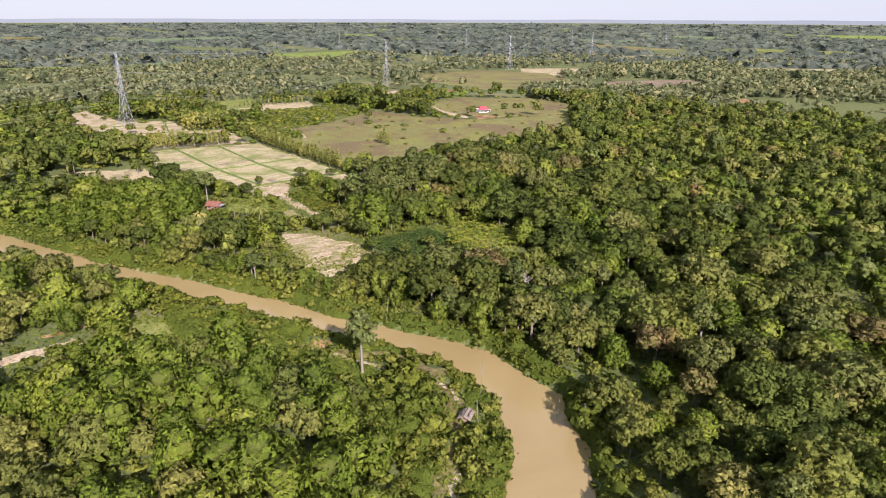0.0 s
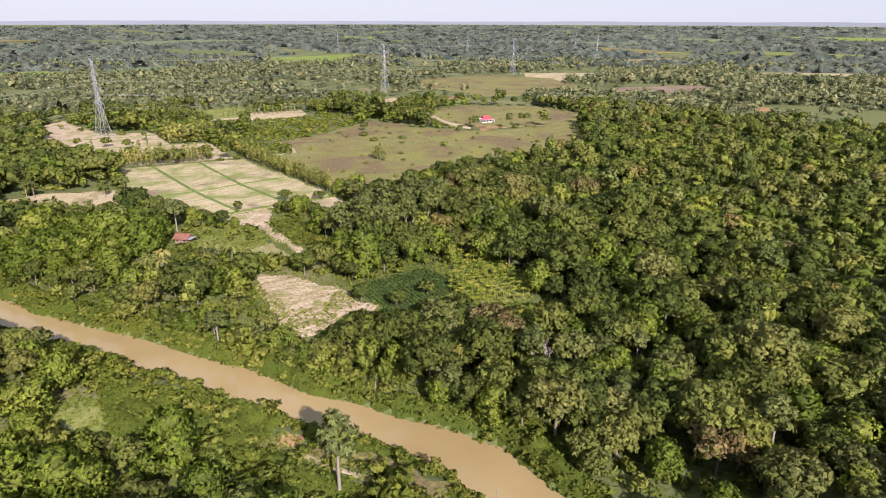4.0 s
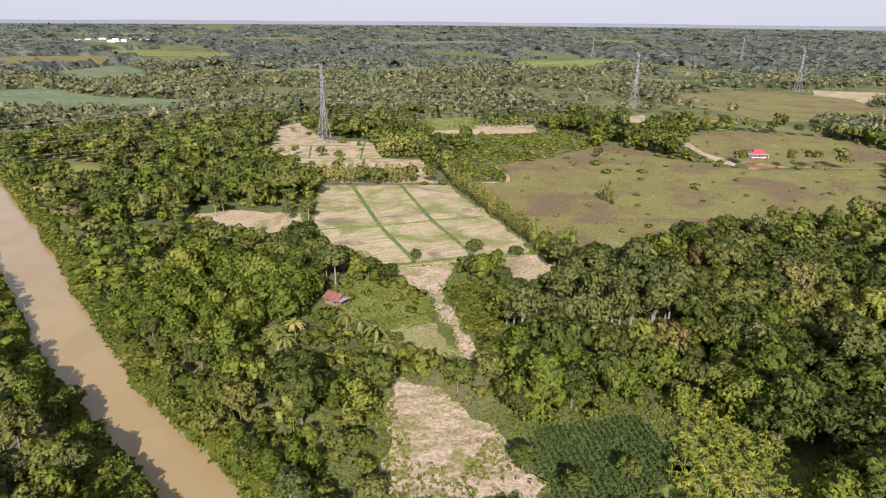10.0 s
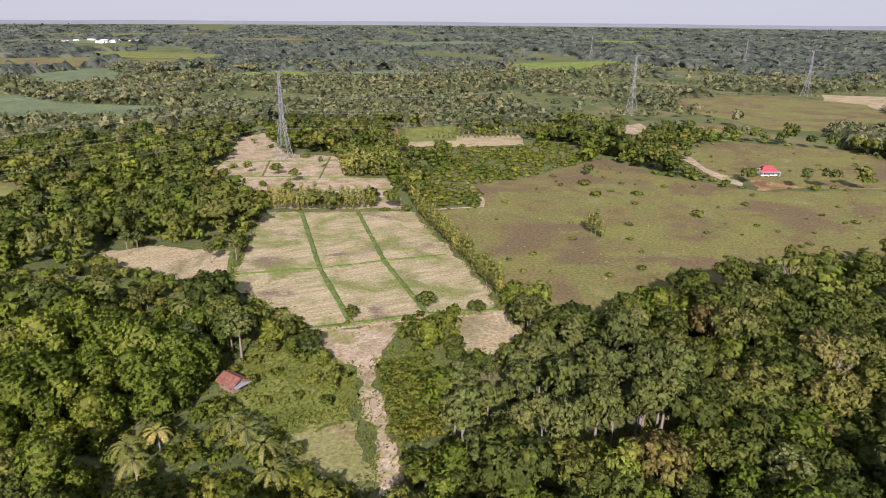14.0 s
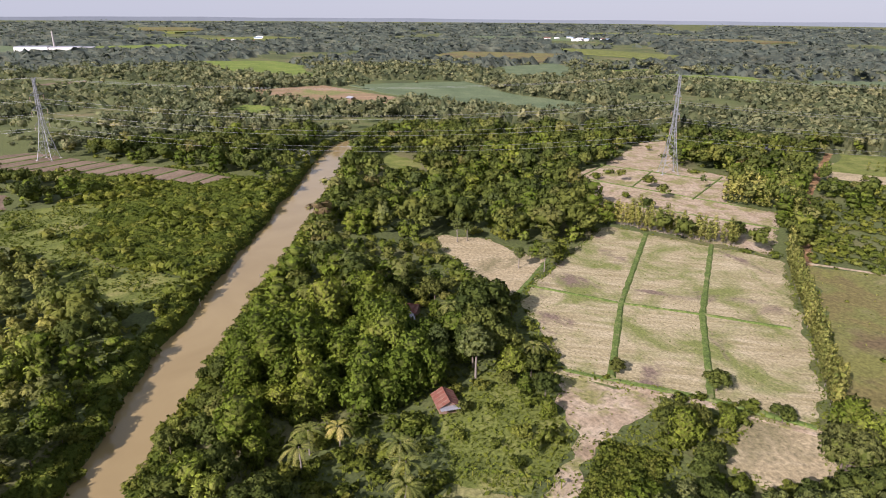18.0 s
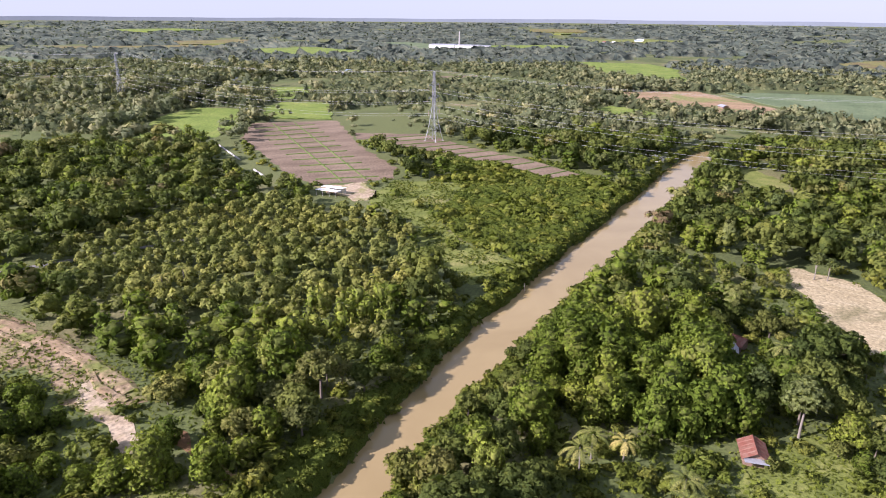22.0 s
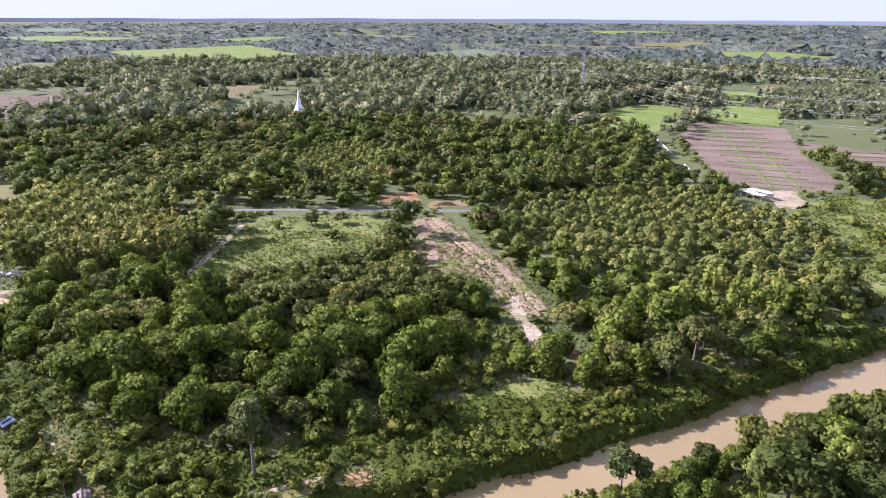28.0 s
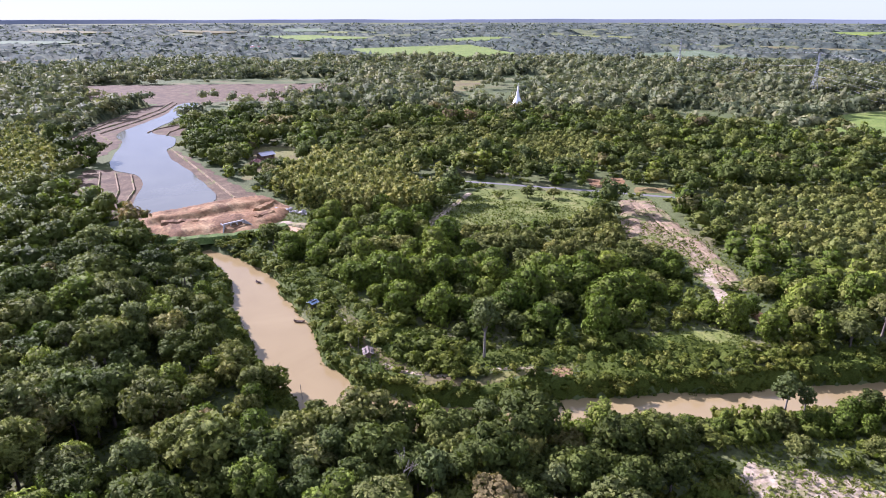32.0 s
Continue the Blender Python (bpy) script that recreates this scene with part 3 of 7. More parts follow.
ZONES = {
    "rice_field": [(-188, 407), (-125.5, 436.5), (-84.5, 388), (-64, 363), (-55, 348), (-74, 336), (-101, 314), (-141, 329), (-150, 340)],
    "west_field": [(-211, 336), (-201, 351), (-166, 358), (-145, 330), (-167, 328), (-203, 332)],
    "small_plot": [(-65, 337), (-53, 349), (-42, 332), (-48, 321), (-56, 318)],
    "sand_yard": [(-99, 312), (-82, 326), (-76, 319), (-76, 305), (-68, 291), (-61, 282), (-47, 262), (-50, 257), (-62, 277), (-72, 288), (-78, 300), (-91, 302)],
    "house_green": [(-110, 295), (-102, 303), (-90, 301), (-79, 299), (-72, 287), (-68, 279), (-79, 267), (-98, 276)],
    "mown_plot": [(-79, 268), (-67, 277), (-54, 263), (-62, 255), (-71, 261)],
    "pylon_field": [(-323, 560), (-321, 588), (-257, 526), (-223, 533), (-188, 485), (-163, 491), (-131, 439), (-188, 414), (-271, 451), (-278, 487)],
    "meadow": [(-118, 439), (-96, 457), (-115, 495), (-91, 527), (-63, 596), (-23, 561), (29, 543), (110, 580), (96, 462), (54, 433), (-7, 371), (-31, 338), (-46, 350), (-58, 363), (-99, 419)],
    "strip_bare": [(-218, 619), (-133, 662), (-119, 621), (-196, 582)],
    "strip_dark": [(-190, 667), (-120, 728), (-111, 682), (-182, 648)],
    "strip_green": [(-234, 656), (-198, 687), (-183, 648), (-219, 624)],
    "marsh": [(-36, 978), (55, 1057), (160, 1000), (180, 850), (53, 811), (-32, 917)],
    "clearing_a": [(-72, 740), (-53, 763), (-38, 706), (-61, 694)],
    "clearing_b": [(-7, 764), (19, 778), (27, 726), (-4, 734)],
    "yard_a": [(-16, 620), (-3, 630), (13, 579), (24, 560), (19, 548), (-1, 579)],
    "yard_b": [(26, 569), (46, 584), (53, 564), (29, 545)],
    "house_meadow": [(-20, 640), (20, 700), (90, 690), (140, 620), (110, 580), (53, 564), (13, 579)],
    "sand_patch": [(-66, 247), (-53, 244), (-34, 234), (-28, 225), (-19, 221), (-22, 214), (-29, 213), (-32, 202), (-39, 199), (-51, 212), (-57, 227)],
    "cassava": [(-26, 237), (-6, 251), (6, 238), (-1, 223), (-18, 212), (-19, 221), (-27, 227)],
    "banana": [(5, 265), (17, 258), (32, 238), (26, 223), (10, 220), (2, 226), (3, 244)],
    "cane_a": [(-782, 524), (-761, 685), (-621, 652), (-506, 714), (-473, 613), (-536, 582), (-597, 554)],
    "cane_b": [(-954, 877), (-985, 1017), (-866, 956), (-771, 867), (-794, 778)],
    "orange_field": [(-768, 376), (-789, 496), (-632, 519), (-600, 545), (-575, 492), (-592, 436), (-640, 401)],
    "light_field": [(-1296, 431), (-1250, 560), (-1116, 568), (-827, 500), (-974, 420)],
    "dark_field": [(-560, 1151), (-480, 1243), (-408, 1096), (-496, 1013)],
    "bright_field": [(-372, 1472), (-186, 1646), (-194, 1263), (-309, 1244)],
    "pale_field": [(-738, 1024), (-637, 1108), (-561, 1039), (-660, 926)],
    "paddy_main": [(-517, 45), (-537, 111), (-424, 149), (-360, 180), (-334, 179), (-318, 140), (-348, 117), (-451, 58)],
    "paddy_strip": [(-478, 134), (-476, 190), (-436, 216), (-390, 259), (-351, 285), (-341, 269), (-413, 198), (-453, 142)],
    "green_a": [(-436, -22), (-550, -45), (-604, -34), (-600, 10), (-516, 36), (-452, 40)],
    "green_b": [(-603, 26), (-649, 33), (-645, 81), (-539, 105), (-543, 42)],
    "green_c": [(-779, -17), (-789, 30), (-693, 53), (-657, 25)],
    "shed_yard": [(-315, 141), (-327, 166), (-296, 178), (-289, 167), (-298, 157)],
    "grass_a": [(-293, 172), (-332, 181), (-327, 221), (-270, 206), (-235, 217), (-208, 242), (-189, 222), (-219, 205), (-259, 195)],
    "cane_c": [(-1124, -804), (-1384, -818), (-1128, -472), (-1000, -537), (-892, -599)],
    "mound_area": [(-165, 47), (-178, 54), (-147, 105), (-130, 131), (-118, 147), (-110, 135), (-131, 108), (-119, 90)],
    "pond": [(-190, 35), (-204, 46), (-196, 54), (-182, 42)],
    "pasture": [(-121, -7), (-156, 24), (-153, 44), (-123, 58), (-92, 49), (-79, 42), (-67, 36), (-110, 1)],
    "pasture_b": [(-93, -40), (-106, -25), (-87, 0), (-84, -18)],
    "lake": [(-62, -446), (-82, -450), (-75, -414), (-35, -333), (-4, -277), (-21, -252), (-15, -217), (-1, -198), (-4, -120), (-4, -57), (16, -45), (30, -45), (37, -66), (27, -96), (21, -133), (38, -164), (14, -243), (18, -286), (-25, -351), (-43, -388)],
    "berm_a": [(46, -166), (36, -160), (20, -133), (25, -98), (36, -68), (30, -44), (44, -42), (56, -74), (58, -130)],
    "dam": [(36, -44), (16, -46), (-3, -52), (-22, -46), (-28, -26), (-16, -8), (0, 0), (29, -8), (38, -26)],
    "berm_b": [(1, -190), (-10, -207), (-13, -150), (-16, -90), (-22, -44), (2, -38), (-1, -60), (0, -120)],
    "berm_c": [(58, -240), (53, -261), (27, -338), (-13, -407), (-51, -464), (-75, -482), (-62, -444), (-43, -386), (-25, -349), (18, -286), (14, -245), (36, -196), (48, -200)],
    "earth_far": [(-75, -465), (-121, -483), (-194, -435), (-264, -471), (-299, -545), (-158, -619), (-2, -703), (17, -493), (0, -462), (-39, -512)],
    "rice_far": [(-649, -1366), (-1081, -1398), (-904, -901), (-682, -823), (-631, -1080)],
    "village": [(-59, -182), (-80, -167), (-64, -116), (-27, -110), (-31, -128)],
    "bank_path": [(-2, 136), (-11, 143), (-28, 148), (-38, 151), (-37, 153), (-11, 147), (3, 139)],
    "hut_yard": [(0, 85), (5, 113), (4, 128), (-2, 135), (1, 124), (2, 114), (-2, 89)],
    "near_path": [(-125, 128), (-112, 142), (-98, 156), (-95, 153), (-109, 138), (-121, 126)],
    "peninsula": [(-4, -278), (-13, -298), (-40, -312), (-30, -255), (-18, -252)],
    "red_clearing": [(-181, 6), (-201, 18), (-185, 32), (-172, 22)],
    "tan_strip": [(125, 1094), (249, 1102), (209, 965), (117, 960)],
    "north_pasture": [(-35, 951), (87, 958), (131, 857), (30, 852)],
    "north_plough": [(216, 873), (334, 912), (331, 866), (222, 778), (192, 802)],
    "tan_far": [(305, 1446), (497, 1499), (460, 1298), (287, 1314)],
    "red_east": [(263, 724), (313, 734), (314, 656), (264, 672)],
    "pale_east": [(492, 1117), (675, 1098), (605, 986), (452, 994)],
    "red_strip": [(95, 573), (185, 651), (218, 660), (147, 602)],
    "small_green": [(-9, 744), (26, 759), (19, 701), (-6, 700)],
    "west_green": [(-814, 955), (-814, 1079), (-719, 1000), (-745, 900)],
    "west_green_b": [(-664, 965), (-630, 1090), (-578, 1021), (-618, 925)],
    "grass_west": [(-652, 363), (-573, 416), (-539, 348), (-600, 330)],
    "brown_west": [(-949, 179), (-977, 236), (-895, 237), (-872, 187)],
    "rice_south": [(-594, -1216), (-959, -985), (-748, -846), (-618, -985)],
    "far_pond": [(-513, -946), (-552, -904), (-526, -855), (-490, -895)],
    "far_pond_b": [(-946, -588), (-970, -539), (-923, -503), (-907, -542)],
    "green_south": [(-340, -1005), (-409, -964), (-373, -872), (-306, -900)],
    "south_clearing": [(-392, -521), (-471, -483), (-402, -418), (-361, -456)],
    "river_clearing": [(-369, 374), (-372, 390), (-337, 395), (-320, 385), (-333, 372)],
    "bank_green": [(-89, 164), (-86, 170), (-72, 167), (-65, 158), (-68, 152), (-80, 156)],
    "bank_track": [(-108, 155), (-104, 160), (-93, 175), (-91, 172), (-98, 162)],
}
FINISH = {
    "rice_field": ("stubble", "harvested rice field with pale stubble and green patches", "field"),
    "west_field": ("dry", "dry harvested field of pale stubble beside trees", "field"),
    "small_plot": ("dry", "small dry brown plot beside the farm track", "field"),
    "sand_yard": ("sand", "bare pale sandy farm track and yard", "track"),
    "house_green": ("grass", "green grassy plot in front of the farmhouse", "grass"),
    "mown_plot": ("mown", "short olive-green mown plot beside the track", "grass"),
    "pylon_field": ("sand", "bare sandy rice terraces round a pylon", "field"),
    "meadow": ("meadow", "wide brown-green grazing meadow", "meadow"),
    "strip_bare": ("dry", "bare ploughed strip of pale soil", "field"),
    "strip_dark": ("crop", "dark green crop strip", "field"),
    "strip_green": ("grass", "green grass strip beside the dirt road", "grass"),
    "marsh": ("meadow", "flat wet meadow with low grass", "meadow"),
    "clearing_a": ("sand", "sandy clearing among trees", "clearing"),
    "clearing_b": ("red_earth", "reddish bare soil clearing", "clearing"),
    "yard_a": ("sand", "sandy drive to the farmhouse", "track"),
    "yard_b": ("red_earth", "red earth yard round the farmhouse", "yard"),
    "house_meadow": ("meadow", "meadow behind the red-roofed farmhouse", "meadow"),
    "sand_patch": ("scraped", "cleared patch of pale sand with sparse weeds", "clearing"),
    "cassava": ("crop", "dark green cassava field in low rows", "field"),
    "banana": ("grass", "grassy soil under banana plants", "ground"),
    "cane_a": ("cane", "blue-green sugar cane field", "field"),
    "cane_b": ("cane", "distant blue-green sugar cane field", "field"),
    "orange_field": ("tan", "tan ploughed field with grassy patches", "field"),
    "light_field": ("rice", "distant light green field", "field"),
    "dark_field": ("cane", "distant dark green crop field", "field"),
    "bright_field": ("rice", "distant bright green rice field", "field"),
    "pale_field": ("rice", "distant yellow-green field", "field"),
    "paddy_main": ("plough", "ploughed brown paddies divided by bunds", "field"),
    "paddy_strip": ("plough", "long row of bare brown paddies", "field"),
    "green_a": ("rice", "bright green rice paddies", "field"),
    "green_b": ("rice", "bright green rice paddies beside bare ones", "field"),
    "green_c": ("rice", "distant green rice paddies", "field"),
    "shed_yard": ("sand", "sandy yard beside the white shed", "yard"),
    "grass_a": ("grass", "open green grassland near the river", "grass"),
    "cane_c": ("cane", "distant flat green field", "field"),
    "mound_area": ("pink_earth", "cleared strip of pinkish earth with rank weeds", "clearing"),
    "pasture": ("grass", "sunny green pasture with a few trees", "pasture"),
    "pasture_b": ("grass", "small green pasture among eucalyptus trees", "pasture"),
    "berm_a": ("berm", "terraced bare earth bank of the reservoir", "bank"),
    "dam": ("red_earth", "bare red earth dam across the river", "dam"),
    "berm_b": ("berm", "terraced earth bank of the reservoir", "bank"),
    "berm_c": ("berm", "bare reddish reservoir shore", "bank"),
    "earth_far": ("berm", "bare dark red earth beyond the reservoir", "clearing"),
    "rice_far": ("rice", "distant light green rice fields", "field"),
    "village": ("meadow", "dusty clearing of a hamlet", "clearing"),
    "bank_path": ("meadow", "narrow sandy footpath on the river bank", "path"),
    "hut_yard": ("meadow", "worn sandy footpath past the bank hut", "path"),
    "peninsula": ("berm", "terraced earth spit in the reservoir", "bank"),
    "red_clearing": ("red_earth", "red earth clearing beside a pond", "clearing"),
    "tan_strip": ("dry", "pale tan harvested strip", "field"),
    "north_pasture": ("rice", "light green pasture by the power line", "pasture"),
    "north_plough": ("plough", "brown ploughed field among trees", "field"),
    "tan_far": ("pink_earth", "distant tan field", "field"),
    "red_east": ("red_earth", "reddish bare plot in the scrub", "field"),
    "pale_east": ("stubble", "distant pale stubble field", "field"),
    "red_strip": ("red_earth", "reddish dirt strip through the scrub", "track"),
    "small_green": ("rice", "small bright green plot beside the farm drive", "field"),
    "west_green": ("rice", "distant yellow-green strip of field", "field"),
    "west_green_b": ("rice", "distant bright green strip of field", "field"),
    "grass_west": ("rice", "grassy yellow-green patch beside ploughed land", "grass"),
    "brown_west": ("plough", "distant brown bare field", "field"),
    "rice_south": ("rice", "distant bright rice fields by ponds", "field"),
    "green_south": ("rice", "distant green paddy", "field"),
    "south_clearing": ("meadow", "brown-green clearing in the woods", "clearing"),
    "river_clearing": ("grass", "small green clearing among riverside trees", "clearing"),
    "bank_green": ("grass", "small bright green glade near the river", "clearing"),
    "bank_track": ("red_earth", "reddish track down to the river", "track"),
    "near_path": ("sand", "short sandy track among trees", "track"),
}


def pull_to_view(poly, side, f=0.055):
    """Pulls a plot's near edge closer to a camera point, to show past trees."""
    far = [math.hypot(x - side[0], y - side[1]) for x, y in poly]
    mid = sum(far) / len(far)
    return [(x + (side[0] - x) * f, y + (side[1] - y) * f) if d < mid else (x, y) for (x, y), d in zip(poly, far)]


for key in ("strip_green", "marsh", "cane_a", "cane_b"):
    ZONES[key] = pull_to_view(ZONES[key], (0, 130))
for key in ("rice_south", "rice_far", "green_south", "south_clearing", "earth_far", "village"):
    ZONES[key] = pull_to_view(ZONES[key], (57, 245))


def inside(poly, x, y):
    hit = np.zeros(x.shape, bool)
    for (x0, y0), (x1, y1) in zip(poly, poly[1:] + poly[:1]):
        cross = ((y0 > y) != (y1 > y)) & (x < (x1 - x0) * (y - y0) / ((y1 - y0) or 1e-9) + x0)
        hit ^= cross
    return hit


def near_line(points, x, y):
    """Distance to a line of points and, if they carry a third number, that number there."""
    best, width = np.full(x.shape, 1e9), np.zeros(x.shape)
    for a, b in zip(points, points[1:]):
        dx, dy = b[0] - a[0], b[1] - a[1]
        f = np.clip(((x - a[0]) * dx + (y - a[1]) * dy) / (dx * dx + dy * dy), 0, 1)
        d = np.hypot(x - a[0] - f * dx, y - a[1] - f * dy)
        w = a[2] + (b[2] - a[2]) * f if len(a) > 2 else 0 * f
        width = np.where(d < best, w, width)
        best = np.minimum(best, d)
    return best, width


# raises the far land so that it meets the skyline seen from the camera
def far_rise(x, y):
    r = np.hypot(x + 50, y - 200)
    return 34.0 * np.clip((r - 1700) / 3200, 0, 1.15) ** 1.4


def shore(x, y):
    """How far the waterline wanders from the river's even edge."""
    return 0.7 * np.sin(x * 0.21 + 1.3 * np.sin(y * 0.13)) + 0.5 * np.sin(y * 0.37 + x * 0.11)


def land(x, y):
    d, w = near_line(RIVER, x, y)
    wobble = shore(x, y)
    f = np.clip((d - (w + wobble - 2.0)) / 4.5, 0, 1)
    bed = -5.2 + 5.2 * f * f * (3 - 2 * f)
    return bed + far_rise(x, y)


# ---- ground, one sheet to the horizon ----
def axis(lo, hi, inner_lo, inner_hi):
    fine = list(np.arange(inner_lo, inner_hi + 0.1, 2.8))
    out = fine[:]
    step, v = 2.8, fine[-1]
    while v < hi:
        step = min(step * 1.13, 260)
        v += step
        out.append(v)
    step, v = 2.8, fine[0]
    while v > lo:
        step = min(step * 1.13, 260)
        v -= step
        out.insert(0, v)
    return np.array(out)


def sheet(name, xs, ys, height):
    X, Y = np.meshgrid(xs, ys, indexing="ij")
    V = np.stack([X, Y, height(X, Y)], -1).reshape(-1, 3)
    nx, ny = len(xs), len(ys)
    i = (np.arange(nx - 1)[:, None] * ny + np.arange(ny - 1)).ravel()
    F = np.stack([i, i + ny, i + ny + 1, i + 1], -1)
    return quad_mesh(name, V, F)


def quad_mesh(name, V, F, which=None, N=None, tint=None):
    me = bpy.data.meshes.new(name)
    me.vertices.add(len(V))
    me.vertices.foreach_set("co", np.ascontiguousarray(V, np.float32).ravel())
    me.loops.add(F.size)
    me.loops.foreach_set("vertex_index", np.ascontiguousarray(F, np.int32).ravel())
    me.polygons.add(len(F))
    me.polygons.foreach_set("loop_start", np.arange(0, F.size, 4, dtype=np.int32))
    if which is not None:
        me.polygons.foreach_set("material_index", np.ascontiguousarray(which, np.int32))
    me.update(calc_edges=True)
    if tint is not None:
        me.attributes.new("tint", "FLOAT", "POINT").data.foreach_set("value", np.ascontiguousarray(tint, np.float32))
    if N is not None:
        # soft normals that follow the round of the crown
        me.shade_smooth()
        me.attributes.new("custom_normal", "FLOAT_VECTOR", "POINT").data.foreach_set("vector", np.ascontiguousarray(N, np.float32).ravel())
    return me


ground_mesh = sheet("ground", axis(-4950, 4950, -420, 60), axis(-4950, 4950, 0, 380), land)
ground_mesh.materials.append(M["ground"])
ground_mesh.shade_smooth()
tagged(new("ground", ground_mesh), "flat lowland of grass and brown soil", "ground", kind="structure")

# backdrop ring up to the skyline, its haze put into the blue-grey colour
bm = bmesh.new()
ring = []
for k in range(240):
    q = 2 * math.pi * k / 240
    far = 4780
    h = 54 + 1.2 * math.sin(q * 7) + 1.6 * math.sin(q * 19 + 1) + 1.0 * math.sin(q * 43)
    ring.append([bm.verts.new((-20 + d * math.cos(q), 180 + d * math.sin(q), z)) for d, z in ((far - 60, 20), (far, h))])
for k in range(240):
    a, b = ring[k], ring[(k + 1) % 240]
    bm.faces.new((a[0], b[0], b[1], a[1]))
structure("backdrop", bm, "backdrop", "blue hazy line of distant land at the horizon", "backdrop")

bm = bmesh.new()
rows = []
for k, (x, y, w) in enumerate(RIVER):
    xa, ya, _ = RIVER[max(0, k - 1)]
    xb, yb, _ = RIVER[min(len(RIVER) - 1, k + 1)]
    d = math.hypot(xb - xa, yb - ya)
    nx, ny = -(yb - ya) / d, (xb - xa) / d
    rows.append([bm.verts.new((x + nx * s * (w + 6), y + ny * s * (w + 6), WATER)) for s in (-1, 1)])
for a, b in zip(rows, rows[1:]):
    bm.faces.new((a[0], b[0], b[1], a[1]))
bmesh.ops.recalc_face_normals(bm, faces=bm.faces)
if bm.faces[0].normal.z < 0:
    bmesh.ops.reverse_faces(bm, faces=bm.faces)
structure("water", bm, "river", "muddy brown river between wooded banks", "river")
structure("lake", slab(rough_outline(rounded(ZONES["lake"]), 5, 0.6, 3), -0.4, 0.30), "lake", "calm reservoir behind the earth dam", "lake")
structure("pond", slab(rough_outline(ZONES["pond"], 4, 0.6, 4), -0.4, 0.12), "river", "small muddy brown pond", "pond")
for key, label in (("far_pond", "bright distant pond beside rice fields"), ("far_pond_b", "bright distant pond")):
    structure(key, slab(rough_outline(ZONES[key], 12, 3.0, 5), -0.4, 0.5), "lake", label, "pond")
structure("sand_pool", slab(rough_outline([(-8, 0), (-15, -2), (-19, 9), (-12, 20), (-8, 16)], 3, 0.5, 6), -0.4, 0.35), "pool", "shallow yellow-brown pool below the dam", "pond")

ON_TOP = ("bank_path", "hut_yard", "near_path", "yard_b", "dam", "berm_a", "berm_b", "berm_c", "peninsula", "mown_plot", "small_plot")
for n, (key, (mat, label, cat)) in enumerate(FINISH.items()):
    lift = 0.09 if key in ON_TOP else 0.05
    far = max(abs(ZONES[key][0][0]), abs(ZONES[key][0][1])) > 600
    outline = rough_outline(rounded(ZONES[key]) if key.startswith("berm") or key == "peninsula" else ZONES[key], 14 if far else 1.6, 3.0 if far else 1.1, n)
    z = float(far_rise(np.array(outline)[:, 0], np.array(outline)[:, 1]).max())
    if key == "dam":
        continue
    if far:
        lift += 0.02 * (n % 40)
    structure(key, slab(outline, -0.35, lift + z + (0.4 if z > 0.1 else 0)), mat, label, cat)

# the dam: a heaped and rutted bank of earth
def heaped(name, poly, step, height, material, label, category):
    px, py = [p[0] for p in poly], [p[1] for p in poly]
    xs, ys = np.arange(min(px) - 2, max(px) + 2, step), np.arange(min(py) - 2, max(py) + 2, step)
    X, Y = np.meshgrid(xs, ys, indexing="ij")
    d = near_line(poly + poly[:1], X, Y)[0]
    Z = np.where(inside(poly, X, Y), height(X, Y, d), -0.6)
    V = np.stack([X, Y, Z], -1).reshape(-1, 3)
    ny = len(ys)
    i = (np.arange(len(xs) - 1)[:, None] * ny + np.arange(ny - 1)).ravel()
    F = np.stack([i, i + ny, i + ny + 1, i + 1], -1)
    F = F[(V[F][:, :, 2] > -0.5).any(1)]
    me = quad_mesh(name, V, F)
    me.materials.append(M[material])
    return tagged(new(name, me), label, category, kind="structure")


def mottle(x, y, size, seed):
    """Uneven ground between about -1 and 1, with no beat that repeats."""
    r = random.Random(seed)
    out = 0 * x
    for k in range(9):
        q, f = r.uniform(0, 6.28), r.uniform(0.6, 2.4) / size
        out = out + np.sin((x * math.cos(q) + y * math.sin(q)) * f * 6.28 + r.uniform(0, 6.28)) / 3.2
    return out


def dam_height(x, y, d):
    crest = near_line([(38, -38), (20, -36), (-2, -40), (-24, -40)], x, y)[0]
    ruts = 0.16 * mottle(x, y, 5.0, 3) + 0.5 * np.maximum(0, mottle(x, y, 13.0, 4) - 0.35)
    bench = 0.9 * np.clip((9 - np.abs(y + 16)) / 3, 0, 1) + 1.2 * np.clip((8 - np.hypot(x - 5, y + 16)) / 3, 0, 1)
    return np.clip(d / 4, 0, 1) * (1.0 + bench + 2.2 * np.clip((9 - crest) / 4, 0, 1) + ruts) + 0.05


heaped("dam", ZONES["dam"], 1.2, dam_height, "red_earth", "bare orange-red earth dam with ruts and heaps across the river", "dam")

# bunds between the plots
BUNDS = [
    [(-172, 415), (-125, 356), (-93, 322)], [(-149, 427), (-107, 372), (-74, 336)], [(-150, 339), (-125, 356), (-107, 372), (-88, 387)],
    [(-101, 314), (-74, 336), (-55, 347)], [(-167, 360), (-144, 328)],
]
for n, line in enumerate(BUNDS):
    structure("bund", ridge(line, 2.4 if n != 2 else 1.4, 0.45, n), "bund", "low grassy bund between rice plots", "bund")
for f in np.linspace(0.08, 0.95, 11):
    a, b = Vector((-530, 90)), Vector((-330, 176))
    c, d = Vector((-505, 48)), Vector((-322, 143))
    p, q = a.lerp(b, f), c.lerp(d, f)
    structure("bund", ridge([tuple(p), tuple(q)], 2.3, 0.5, int(f * 99)), "bund", "low bund between ploughed paddies", "bund")
